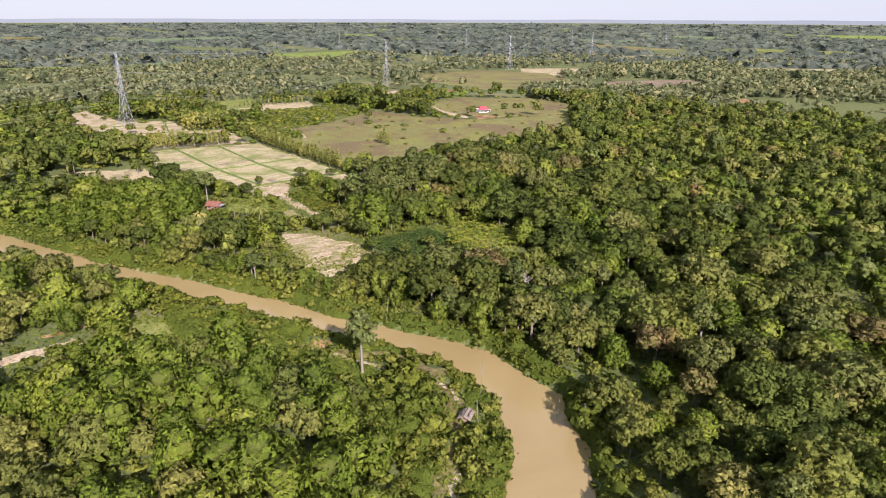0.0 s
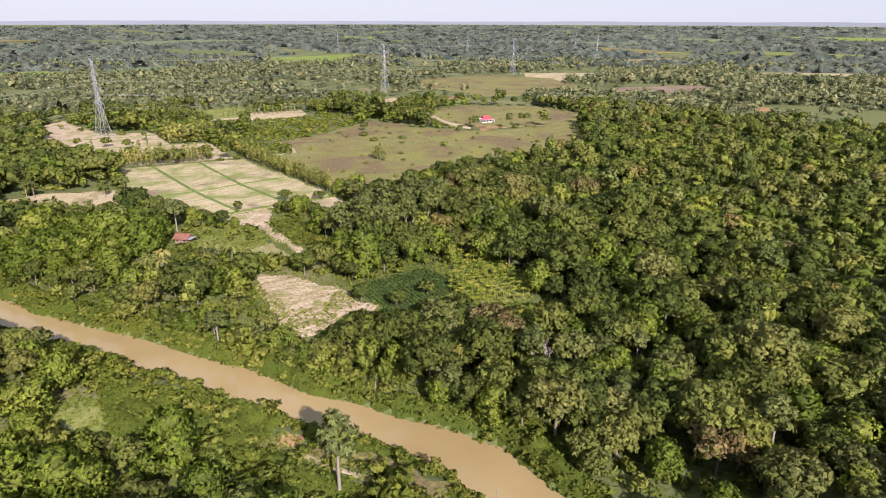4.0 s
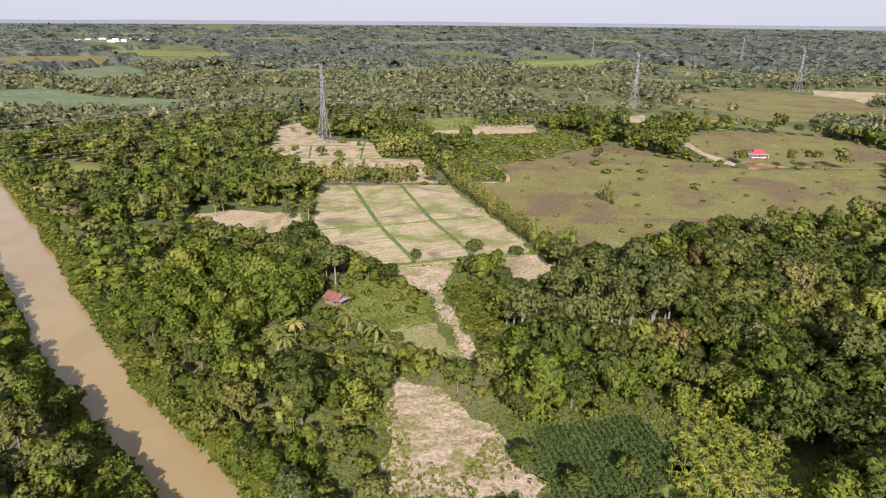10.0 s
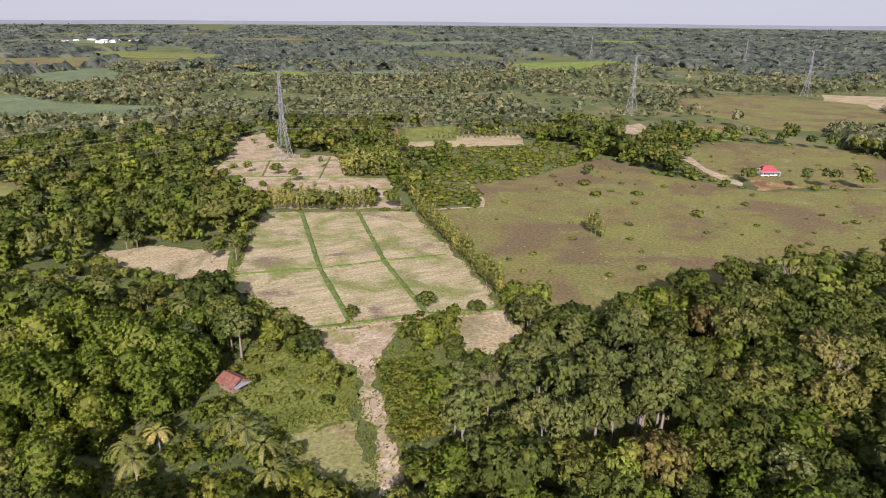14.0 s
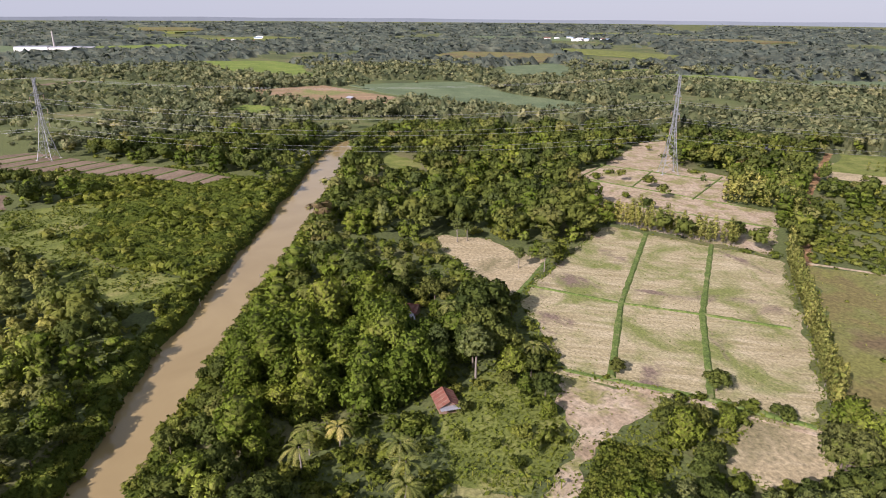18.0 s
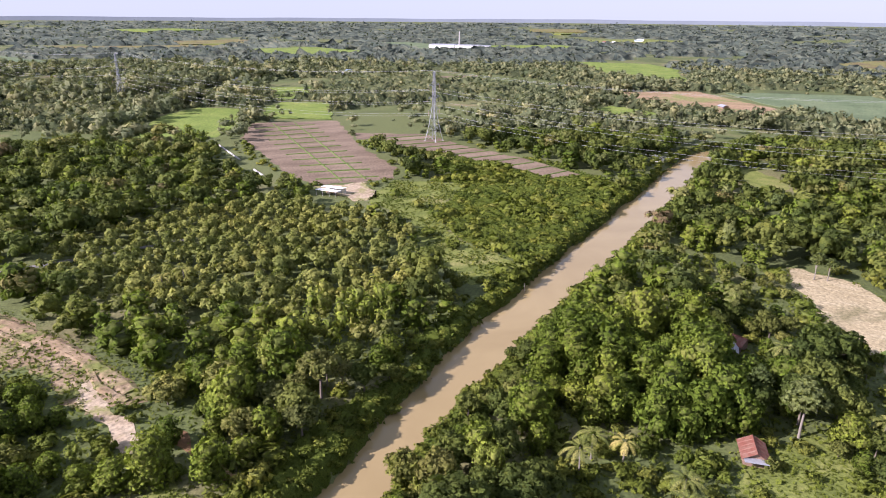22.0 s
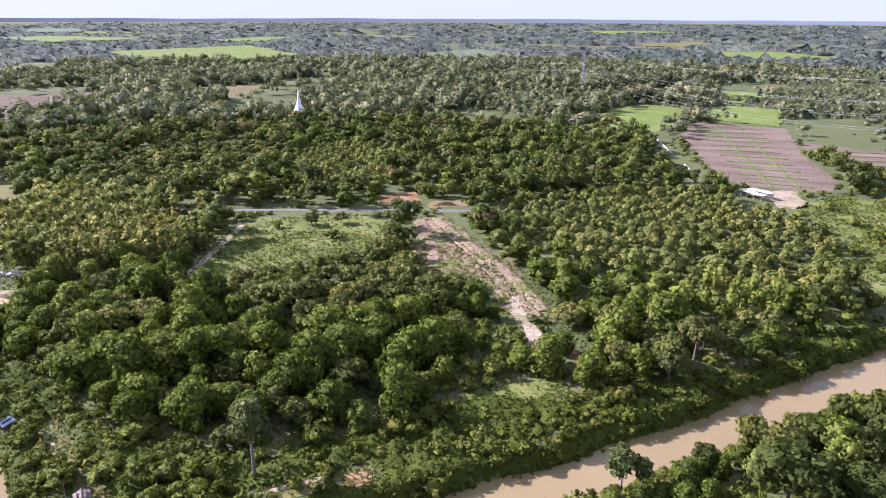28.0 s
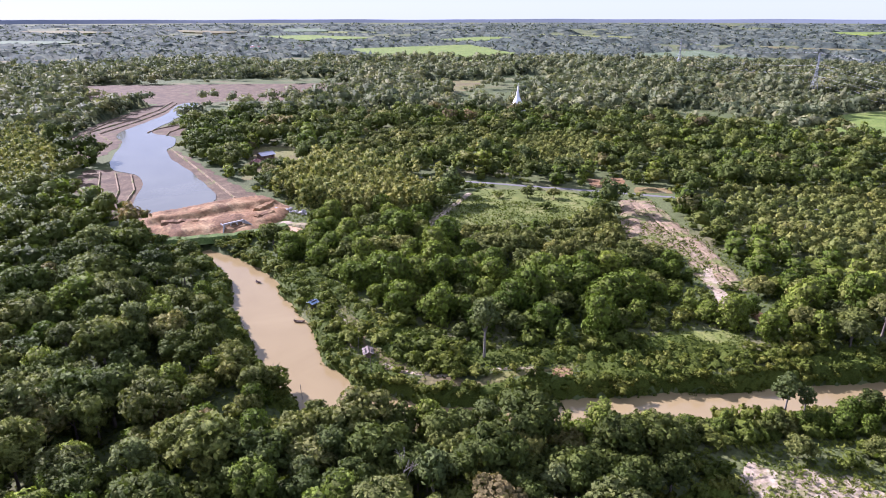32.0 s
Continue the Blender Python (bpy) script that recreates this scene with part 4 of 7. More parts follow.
for f in (0.35, 0.68):
    structure("bund", ridge([tuple(Vector((-530, 95)).lerp(Vector((-510, 47)), f)), tuple(Vector((-340, 178)).lerp(Vector((-322, 142)), f))], 1.4, 0.4, 7), "bund", "low bund between ploughed paddies", "bund")
for f in np.linspace(0.05, 0.95, 11):
    p, q = Vector((-477, 185)).lerp(Vector((-355, 284)), f), Vector((-456, 142)).lerp(Vector((-342, 270)), f)
    structure("bund", ridge([tuple(p), tuple(q)], 2.0, 0.5, int(f * 77)), "bund", "low bund between bare paddies", "bund")
for line in ([(-300, 480), (-215, 520)], [(-262, 455), (-180, 486)], [(-278, 487), (-262, 455)], [(-255, 505), (-232, 466)], [(-225, 528), (-200, 475)], [(-205, 442), (-150, 470)]):
    structure("bund", ridge(line, 1.4, 0.4, 5), "bund", "low bund between sandy terraces", "bund")
for line, w in (([(-166, 50), (-150, 68), (-138, 82), (-126, 92)], 7), ([(-172, 54), (-157, 80), (-147, 101), (-138, 116), (-128, 131), (-120, 141)], 6), ([(-165, 56), (-152, 82), (-140, 104)], 2.2), ([(-134, 122), (-122, 132), (-116, 142)], 3)):
    structure("mound", ridge(line, w, 0.5, 8 + int(w), z=0.02, step=2.2), "pink_earth", "pale pinkish earth track with loose spoil", "bank")
for line in ([(26, -136), (30, -98), (42, -60)], [(33, -145), (37, -100), (47, -60)], [(40, -152), (46, -104), (51, -70)],
             [(-8, -200), (-9, -120), (-9, -56)],
             [(40, -206), (22, -250), (26, -292), (-14, -350), (-40, -395), (-62, -450)], [(47, -212), (30, -252), (34, -300), (-8, -358), (-36, -405), (-60, -462)], [(53, -240), (40, -290), (22, -330), (-10, -390)],
             [(-6, -278), (-14, -292), (-34, -306)], [(-16, -258), (-20, -272), (-34, -290)]):
    structure("terrace", ridge(line, 1.2, 0.9, 9, step=3), "pink_earth", "pale crest of a stepped earth terrace above the reservoir", "bank")
for line in ([(5, 86), (2, 98), (7, 113)], [(4, 125), (3, 130), (-5, 138), (-12, 140), (-21, 144), (-28, 148)], [(-12, 22), (-8, 32), (0, 45), (3, 62), (4, 78)]):
    structure("footpath", ridge(line, 1.5, 0.06, 18, z=0.08, step=2), "sand", "narrow worn footpath along the river bank", "path")
for line in ([(-120, 441), (-97, 457), (-101, 470), (-122, 504)],):
    structure("track", ridge(line, 2.2, 0.08, 11, z=0.06), "sand", "narrow sandy track across the meadow", "track")
structure("track", ridge([(-103, 311), (-74, 333), (-53, 345)], 2.4, 0.1, 17, z=0.08), "sand", "sandy farm track along the rice field", "track")
structure("dirt_road", ridge([(-237, 649), (-176, 530), (-118, 440)], 4.5, 0.1, 12, z=0.04), "red_earth", "red dirt road beside the tree row", "road")
structure("pasture_path", ridge([(-111, -2), (-64, 33)], 3.0, 0.15, 13, z=0.12), "sand", "sandy path along the pasture", "path")
for line in ([(-424, 51), (-378, 81)], [(-352, 98), (-334, 110)]):
    structure("canal", ridge(line, 1.3, 0.6, 14), "concrete", "straight pale concrete irrigation canal", "canal")
structure("lane", ridge([(-100, -52), (-127, -19), (-165, 26), (-192, 60), (-230, 110)], 3.4, 0.25, 15), "tarmac", "grey paved lane behind the pasture", "road")

# far patchwork of fields, in no order that can be counted
rng = random.Random(23)
for n in range(52):
    heading, far = radians(rng.uniform(-38, 185)), rng.uniform(750, 3300)
    x, y = -math.sin(heading) * far, 200 + math.cos(heading) * far
    if any(math.hypot(x - z[0][0], y - z[0][1]) < 260 for z in ZONES.values()):
        continue
    l, d, q = rng.uniform(60, 150) * (1 + far / 2500), rng.uniform(40, 90) * (1 + far / 2500), rng.uniform(0, 3.1)
    quad = [(x + u * l * math.cos(q) - v * d * math.sin(q), y + u * l * math.sin(q) + v * d * math.cos(q)) for u, v in ((-1, -1), (1, -0.8), (0.9, 1), (-1, 0.9))]
    ZONES["far_field_%d" % n] = quad
    outline = rough_outline(quad, 22, 5.0, n)
    z = float(far_rise(np.array(outline)[:, 0], np.array(outline)[:, 1]).max())
    mat, label = rng.choice((("rice", "distant light green field"), ("meadow", "distant brown-green meadow"), ("cane", "distant blue-green crop field"), ("meadow", "distant olive meadow"), ("grass", "distant green pasture")))
    structure("far_field_%d" % n, slab(outline, -0.35, z + 0.6), mat, label, "field")


# ---- pylons and power lines ----
def pylon_parts(root):
    """A lattice tower 48 m high with three pairs of arms across the line (along its own x)."""
    levels = [0, 6, 11.5, 16.5, 21, 25.5, 30, 34.5, 39, 43, 48]

    def half(z):
        return 4.6 + (1.0 - 4.6) * min(z / 23.0, 1) ** 0.85 if z < 23 else 1.0 - 0.55 * (z - 23) / 25

    corner = ((-1, -1), (1, -1), (1, 1), (-1, 1))
    for sx, sy in corner:
        bm = bmesh.new()
        rings = [[bm.verts.new((sx * half(z) + u * 0.12, sy * half(z) + v * 0.12, z)) for u, v in corner] for z in levels]
        for a, b in zip(rings, rings[1:]):
            for i in range(4):
                bm.faces.new((a[i], a[(i + 1) % 4], b[(i + 1) % 4], b[i]))
        part("leg", bm, "steel", root)
        bm = boxed(sx * 4.6 - 0.6, sy * 4.6 - 0.6, -0.4, sx * 4.6 + 0.6, sy * 4.6 + 0.6, 0.35)
        part("footing", bm, "concrete", root)
    for k in range(4):
        (ax, ay), (bx, by) = corner[k], corner[(k + 1) % 4]
        for a, b in zip(levels, levels[1:]):
            bm = bmesh.new()
            ha, hb = half(a), half(b)
            strut(bm, (ax * ha, ay * ha, a), (bx * hb, by * hb, b), 0.06)
            strut(bm, (bx * ha, by * ha, a), (ax * hb, ay * hb, b), 0.06)
            strut(bm, (ax * hb, ay * hb, b), (bx * hb, by * hb, b), 0.055)
            part("bracing", bm, "steel", root)
    for z, reach in ((21.5, 6.8), (30, 7.4), (38.5, 6.4)):
        for s in (-1, 1):
            h = half(z)
            bm = bmesh.new()
            tip = (s * reach, 0, z + 0.3)
            for y in (-1, 1):
                strut(bm, (s * h, y * h, z), tip, 0.075)
                strut(bm, (s * half(z + 2.6), y * half(z + 2.6), z + 2.6), tip, 0.075)
            for f in (0.3, 0.6):
                x = s * (h + (reach - h) * f)
                strut(bm, (x, -h * (1 - f), z + 0.2 * f), (x, h * (1 - f), z + 0.2 * f), 0.07)
                strut(bm, (x, 0, z), (x, 0, z + 2.6 * (1 - f)), 0.07)
            arm = part("crossarm", bm, "steel", root)
            bm = bmesh.new()
            for k in range(6):
                strut(bm, (s * reach, 0, z - 0.3 - k * 0.42), (s * reach, 0, z - 0.55 - k * 0.42), 0.16, 8)
            strut(bm, (s * reach, 0, z + 0.2), (s * reach, 0, z - 2.9), 0.04)
            part("insulator", bm, "ceramic", arm, "brown ceramic insulator string")
    for s in (-1, 1):
        bm = bmesh.new()
        strut(bm, (s * 0.5, 0, 45.5), (s * 3.0, 0, 48.6), 0.09)
        strut(bm, (s * 0.45, 0, 48), (s * 3.0, 0, 48.6), 0.08)
        part("earth_peak", bm, "steel", root)


LINE = [(-830, -450), (-643, -127), (-450, 197), (-246, 508), (-69, 815), (106, 1075), (300, 1370)]
TOWER_H = [0.98, 0.97, 1.0, 1.14, 1.12, 1.08, 1.05]
tower = base_of("transmission_pylon", 0, 0)
tagged(tower, "tall galvanised steel lattice pylon carrying power lines", "pylon", "pylons of the power line")
pylon_parts(tower)
turns = []
for k, (x, y) in enumerate(LINE):
    xa, ya = LINE[max(0, k - 1)]
    xb, yb = LINE[min(len(LINE) - 1, k + 1)]
    turns.append(math.degrees(math.atan2(yb - ya, xb - xa)) - 90)
for k in range(1, len(LINE)):
    if k == 2:
        continue
    copy_thing(tower, pose(*LINE[k], 0, 0, 0, turns[k]) @ Matrix.Diagonal((1, 1, TOWER_H[k], 1)))
for x, y, h in ((54, 1620, 1.05), (330, 1750, 1.0), (620, 1900, 1.0), (-260, 1700, 1.0)):
    copy_thing(tower, pose(x, y, 0, 0, 0, -60) @ Matrix.Diagonal((1, 1, h, 1)))
copy_thing(tower, pose(*LINE[0], 0, 0, 0, turns[0]))
tower.matrix_basis = pose(*LINE[2], 0, 0, 0, turns[2])


def wire(a, b, sag, radius, sides=5):
    bm = bmesh.new()
    a, b = Vector(a), Vector(b)
    n = 22
    pts = [a.lerp(b, k / n) - Vector((0, 0, 4 * sag * (k / n) * (1 - k / n))) for k in range(n + 1)]
    side = (b - a).cross(Vector((0, 0, 1))).normalized()
    up = Vector((0, 0, 1))
    rings = [[bm.verts.new(p + (side * math.cos(q) + up * math.sin(q)) * radius) for q in (i * 2 * math.pi / sides for i in range(sides))] for p in pts]
    for r, s in zip(rings, rings[1:]):
        for i in range(sides):
            bm.faces.new((r[i], r[(i + 1) % sides], s[(i + 1) % sides], s[i]))
    return bm


for k in range(len(LINE) - 1):
    span = base_of("power_line", 0, 0)
    tagged(span, "sagging aluminium conductors strung between two pylons", "power line", "spans of the power line")

    def tip(j, x, z):
        m = pose(*LINE[j], 0, 0, 0, turns[j]) @ Matrix.Diagonal((1, 1, TOWER_H[j], 1))
        return m @ Vector((x, 0, z))

    for z, reach in ((18.6, 6.8), (27.1, 7.4), (35.6, 6.4)):
        for s in (-1, 1):
            part("conductor", wire(tip(k, s * reach, z), tip(k + 1, s * reach, z), 9.5, 0.042), "wire", span)
    for s in (-1, 1):
        part("earth_wire", wire(tip(k, s * 3.0, 48.6), tip(k + 1, s * 3.0, 48.6), 7.0, 0.035), "wire", span)


# ---- buildings ----
def gable_house(name, x, y, turn, length, width, eave, rise, roof, wall, label, category, porch=False, hip=0.0):
    root = base_of(name, x, y, 0, turn)
    tagged(root, label, category)
    L, W, t = length / 2, width / 2, 0.15
    for n, (x0, y0, x1, y1) in enumerate(((-L, -W, L, -W + t), (-L, W - t, L, W), (-L, -W + t, -L + t, W - t), (L - t, -W + t, L, W - t))):
        bm = boxed(x0, y0, -0.3, x1, y1, eave)
        part("wall", bm, wall, root)
    over = 0.7
    lx = L + over
    for s in (-1, 1):
        # corrugated sheets side by side, each with a raised seam
        n = max(3, int(2 * lx / 1.1))
        for k in range(n):
            x0, x1 = -lx + 2 * lx * k / n, -lx + 2 * lx * (k + 1) / n - 0.03
            f0 = max(0.0, hip - (x0 + lx)) if hip else 0
            f1 = max(0.0, hip - (lx - x1)) if hip else 0
            cut = 1 - min(0.85, max(f0, f1) / hip) if hip else 1
            bm = bmesh.new()
            low, high = (W + over), 0.0
            yy = low * (1 - cut)
            z0 = eave - rise * over / W
            z1 = z0 + (eave + rise - z0) * cut
            v = [(x0, s * low, z0), (x1, s * low, z0), (x1, s * yy, z1), (x0, s * yy, z1)]
            top = [bm.verts.new((a, b, c + 0.08)) for a, b, c in v]
            bot = [bm.verts.new((a, b, c)) for a, b, c in v]
            bm.faces.new(top)
            bm.faces.new(bot[::-1])
            for i in range(4):
                bm.faces.new((top[i], bot[i], bot[(i + 1) % 4], top[(i + 1) % 4]))
            strut(bm, (x0 + 0.04, s * low, z0 + 0.10), (x0 + 0.04, s * yy, z1 + 0.10), 0.05)
            bmesh.ops.recalc_face_normals(bm, faces=bm.faces)
            part("roof_panel", bm, roof, root)
    if not hip:
        for s in (-1, 1):
            bm = bmesh.new()
            v = [bm.verts.new((s * (L - d), b, c)) for d in (0, t) for b, c in ((-W, eave), (W, eave), (0, eave + rise))]
            bm.faces.new(v[:3])
            bm.faces.new(v[3:][::-1])
            for i in range(3):
                bm.faces.new((v[i], v[3 + i], v[3 + (i + 1) % 3], v[(i + 1) % 3]))
            bmesh.ops.recalc_face_normals(bm, faces=bm.faces)
            part("gable", bm, wall, root)
    bm = strut(bmesh.new(), (-lx + hip * 0.85, 0, eave + rise + 0.1), (lx - hip * 0.85, 0, eave + rise + 0.1), 0.13, 6)
    part("ridge_cap", bm, roof, root)
    for s in (-1, 1):
        d = part("door", boxed(-0.45, s * W - 0.03, 0, 0.45, s * W + 0.03, 2.0), "wood", root, "plain wooden door")
        for q in (-0.6, 0.6):
            wx = q * L
            w = part("window", boxed(wx - 0.5, s * W - 0.04, 0.95, wx + 0.5, s * W + 0.04, 1.95), "dark", root)
            part("sill", boxed(wx - 0.6, s * W - 0.1, 0.87, wx + 0.6, s * W + 0.1, 0.95), wall, w)
    if porch:
        for k in range(4):
            px = -L + 2 * L * k / 3
            part("post", strut(bmesh.new(), (px, -W - 2.6, -0.2), (px, -W - 2.6, eave - 0.4), 0.09, 6), wall, root)
        bm = bmesh.new()
        block(bm, -lx, -W - 3.1, eave - 0.45, lx, -W + 0.1, eave - 0.35)
        part("porch_roof", bm, "grey_roof", root)
    return root


gable_house("farmhouse", -101.5, 279, -13, 5.2, 4.2, 2.3, 1.2, "rust_roof", "wood", "small wooden farmhouse with a rusty red corrugated roof", "house")
part("lean_to_roof", block(bmesh.new(), 2.5, -2.3, 2.0, 4.3, 2.3, 2.08), "grey_roof", bpy.data.objects["farmhouse"], "pale zinc lean-to roof")
gable_house("red_house", 35, 588, 25, 10, 6.5, 3.2, 2.2, "red_roof", "white", "white bungalow with a bright red roof in a red earth yard", "house", True, hip=2.6)
gable_house("shack", -150, 294, 40, 5, 4, 2.2, 1.2, "rust_roof", "wood", "shack with a rusty roof under trees", "shack")
gable_house("shack", -146, 291, -20, 4, 3, 2.0, 0.9, "grey_roof", "wood", "grey-roofed outhouse under trees", "shack")
gable_house("bank_hut", 5.5, 119, 70, 2.4, 1.5, 1.5, 0.3, "thatch", "wood", "small wooden hut with a weathered pale roof by the river", "hut")
gable_house("blue_hut", 6, 82, 20, 1.7, 1.2, 1.5, 0.25, "blue_roof", "wood", "small hut with a blue-grey tin roof by the river", "hut")
structure("bare_patch", slab(rough_outline([(-35, 152), (-30, 151), (-28, 154), (-33, 156)], 1.2, 0.5, 9), -0.3, 0.10), "red_earth", "small bare patch of reddish earth on the bank", "clearing")
gable_house("river_house", -391, 339, 10, 8, 4, 2.4, 0.9, "grey_roof", "white", "small white house by the river bend", "house")
gable_house("roadside_house", -262, 618, 20, 9, 6, 2.8, 1.2, "grey_roof", "white", "small white house among trees", "house")
gable_house("roadside_house", -843, -78, 20, 26, 12, 4, 2.0, "blue_roof", "white", "long white building with a blue roof", "house")
gable_house("hamlet_house", -52, -140, 15, 9, 6, 2.8, 1.3, "grey_roof", "wood", "grey-roofed house in the hamlet", "house")
gable_house("hamlet_house", -40, -122, 60, 7, 5, 2.6, 1.2, "rust_roof", "wood", "rusty-roofed house in the hamlet", "house")
gable_house("hamlet_house", -190, -130, 10, 12, 6, 2.8, 1.2, "grey_roof", "white", "pale-roofed house among orchard trees", "house")
gable_house("hamlet_house", -60, -215, 40, 9, 5, 2.8, 1.2, "grey_roof", "white", "pale-roofed house among trees", "house")
gable_house("field_hut", -640, 470, 10, 9, 6, 2.6, 1.3, "grey_roof", "wood", "field hut beside the ploughed land", "hut")

# open white shed: two roofs in steps on posts
shed = base_of("shed", -301, 153, 0, 68)
tagged(shed, "open shed with two stepped white metal roofs", "shed")
for k, (y0, z) in enumerate(((-5.2, 2.6), (-0.2, 3.3))):
    bm = bmesh.new()
    block(bm, -6, y0, z, 6, y0 + 4.8, z + 0.10, Matrix.Rotation(radians(-4), 4, "X"))
    roof = part("roof_sheet", bm, "white", shed)
    for q in range(13):
        part("seam", block(bmesh.new(), -6 + q * 0.99, y0, z + 0.10, -5.92 + q * 0.99, y0 + 4.8, z + 0.17, Matrix.Rotation(radians(-4), 4, "X")), "white", roof)
    for px in (-5.7, -1.9, 1.9, 5.7):
        for py in (y0 + 0.4, y0 + 4.4):
            part("post", strut(bmesh.new(), (px, py, -0.3), (px, py, z + 0.1 - 0.07 * py), 0.10, 6), "concrete", shed)
part("back_wall", boxed(-5.8, 4.2, -0.2, 5.8, 4.35, 2.4), "white", shed)


def lathe(profile, sides=20):
    bm = bmesh.new()
    rings = [[bm.verts.new((r * math.cos(i * 2 * math.pi / sides), r * math.sin(i * 2 * math.pi / sides), z)) for i in range(sides)] for r, z in profile]
    for a, b in zip(rings, rings[1:]):
        for i in range(sides):
            bm.faces.new((a[i], a[(i + 1) % sides], b[(i + 1) % sides], b[i]))
    bm.faces.new(rings[-1])
    return bm


stupa = base_of("stupa", -312, -215)
tagged(stupa, "slender white pagoda stupa rising above the trees", "stupa")
part("plinth", lathe([(8, -0.5), (8, 2), (7, 2), (7, 4), (6, 4), (6, 5.5)], 8), "white", stupa)
part("bell", lathe([(5.2, 5.5), (5.0, 7.5), (4.0, 9.5), (2.8, 12), (2.0, 13.5)]), "white", stupa)
part("spire", lathe([(1.9, 13.5), (1.6, 15), (1.1, 18), (0.7, 21), (0.35, 24), (0.06, 27)]), "white", stupa)
for x, y, t in ((-326, -232, 20), (-342, -218, 60)):
    gable_house("temple_hall", x, y, t, 14, 8, 4, 3.4, "grey_roof", "white", "white temple hall beside the stupa", "temple")

factory = base_of("factory", -1728, 200, 0, 80)
tagged(factory, "long white factory halls with a tall chimney, far off", "factory")
for k, (x0, x1, d) in enumerate(((-75, -10, 45), (-8, 55, 45), (57, 80, 30))):
    part("hall", boxed(x0, -d / 2, -1, x1, d / 2, 11 - k), "white", factory)
    bm = bmesh.new()
    for q in range(4):
        y = -d / 2 + d * q / 4
        block(bm, x0 - 0.5, y, 11 - k, x1 + 0.5, y + d / 4 - 0.4, 12.2 - k)
    part("roof", bm, "grey_roof", factory)
part("chimney", lathe([(2.4, 0), (2.0, 20), (1.6, 44)], 12), "concrete", factory, "tall thin chimney")
rng = random.Random(4)
for cx, cy, n, w in ((-1440, 70, 4, 30), (-1800, 1760, 12, 130), (-2100, 700, 9, 200), (-1250, -1500, 6, 150), (-560, -1500, 5, 120), (-950, 40, 3, 40)):
    for k in range(n):
        x, y = cx + rng.uniform(-w, w), cy + rng.uniform(-w * 0.5, w * 0.5)
        z = float(far_rise(np.array([x]), np.array([y]))[0])
        far_house = base_of("far_building", x, y, z, rng.uniform(0, 90))
        tagged(far_house, "pale low building in a distant settlement", "building", "far buildings")
        l, d, h = rng.uniform(10, 26), rng.uniform(8, 14), rng.uniform(4, 6.5)
        part("wall", boxed(-l / 2, -d / 2, -1, l / 2, d / 2, h), "white", far_house)
        bm = bmesh.new()
        v = [bm.verts.new(p) for p in ((-l / 2 - 1, -d / 2 - 1, h), (l / 2 + 1, -d / 2 - 1, h), (l / 2 + 1, d / 2 + 1, h), (-l / 2 - 1, d / 2 + 1, h), (-l / 2, 0, h + 2.5), (l / 2, 0, h + 2.5))]
        for f in ((0, 1, 5, 4), (2, 3, 4, 5), (1, 2, 5), (3, 0, 4), (3, 2, 1, 0)):
            bm.faces.new([v[i] for i in f])
        part("roof", bm, rng.choice(("grey_roof", "white", "blue_roof", "rust_roof")), far_house)

# concrete culvert through the dam
culvert = base_of("culvert", 5, -10, 0.2, 12)
tagged(culvert, "grey concrete box culvert with three openings in the dam", "culvert")
part("lintel", boxed(-4.4, 1.3, 2.3, 4.4, 2.0, 2.9), "concrete", culvert)
part("apron", boxed(-4.4, 2.0, -0.6, 4.4, 5.0, -0.1), "concrete", culvert)
for k in range(4):
    part("pier", boxed(-4.4 + k * 2.8, -1.5, -1.5, -4.0 + k * 2.8, 2.0, 2.3), "concrete", culvert)
for s in (-1, 1):
    bm = bmesh.new()
    foot = [(s * 4.4, 2.0), (s * 6.6, 5.4)]
    v = [bm.verts.new((x + s * d, y, z)) for d in (0, 0.35) for (x, y), top in zip(foot, (2.9, 0.6)) for z in (-1.5, top)]
    for f in ((0, 1, 3, 2), (4, 6, 7, 5), (0, 4, 5, 1), (2, 3, 7, 6), (1, 5, 7, 3), (0, 2, 6, 4)):
        bm.faces.new([v[i] for i in f])
    bmesh.ops.recalc_face_normals(bm, faces=bm.faces)
    part("wing_wall", bm, "concrete", culvert)
# near-black sheet added for the shade inside the openings
part("back_panel", boxed(-4.0, -1.7, -1.5, 4.0, -1.5, 2.3), "dark", culvert)
for n, (a, b) in enumerate((((30, -26), (16, -22)), ((-10, -24), (-20, -34)), ((-6, -14), (-15, -18)))):
    structure("spoil_bank", ridge([a, b], 6, 1.8, 20 + n, z=1.0, step=1.5), "red_earth", "heap of pale loose earth on the dam", "bank")
structure("spoil_bank", ridge([(-14, -4), (-22, 6)], 7, 1.2, 31), "sand", "heap of yellow sand by the dam", "bank")
structure("causeway", ridge([(36, -6), (20, 0), (2, 4), (-14, 2)], 7, 1.8, 33), "bund", "overgrown bank across the river below the dam", "bank")


def pole(x, y, h, lean, label):
    root = base_of("pole", x, y, float(land(np.array([float(x)]), np.array([float(y)]))[0]) - 0.4)
    tagged(root, label, "pole", "thin poles on the bank")
    part("shaft", strut(bmesh.new(), (0, 0, 0), (lean, 0, h), 0.07, 6), "pale_bark", root)
    part("tie", strut(bmesh.new(), (lean * 0.5 - 0.05, 0, h * 0.5), (lean * 0.5 + 0.05, 0, h * 0.5 + 0.3), 0.10, 6), "wood", root)


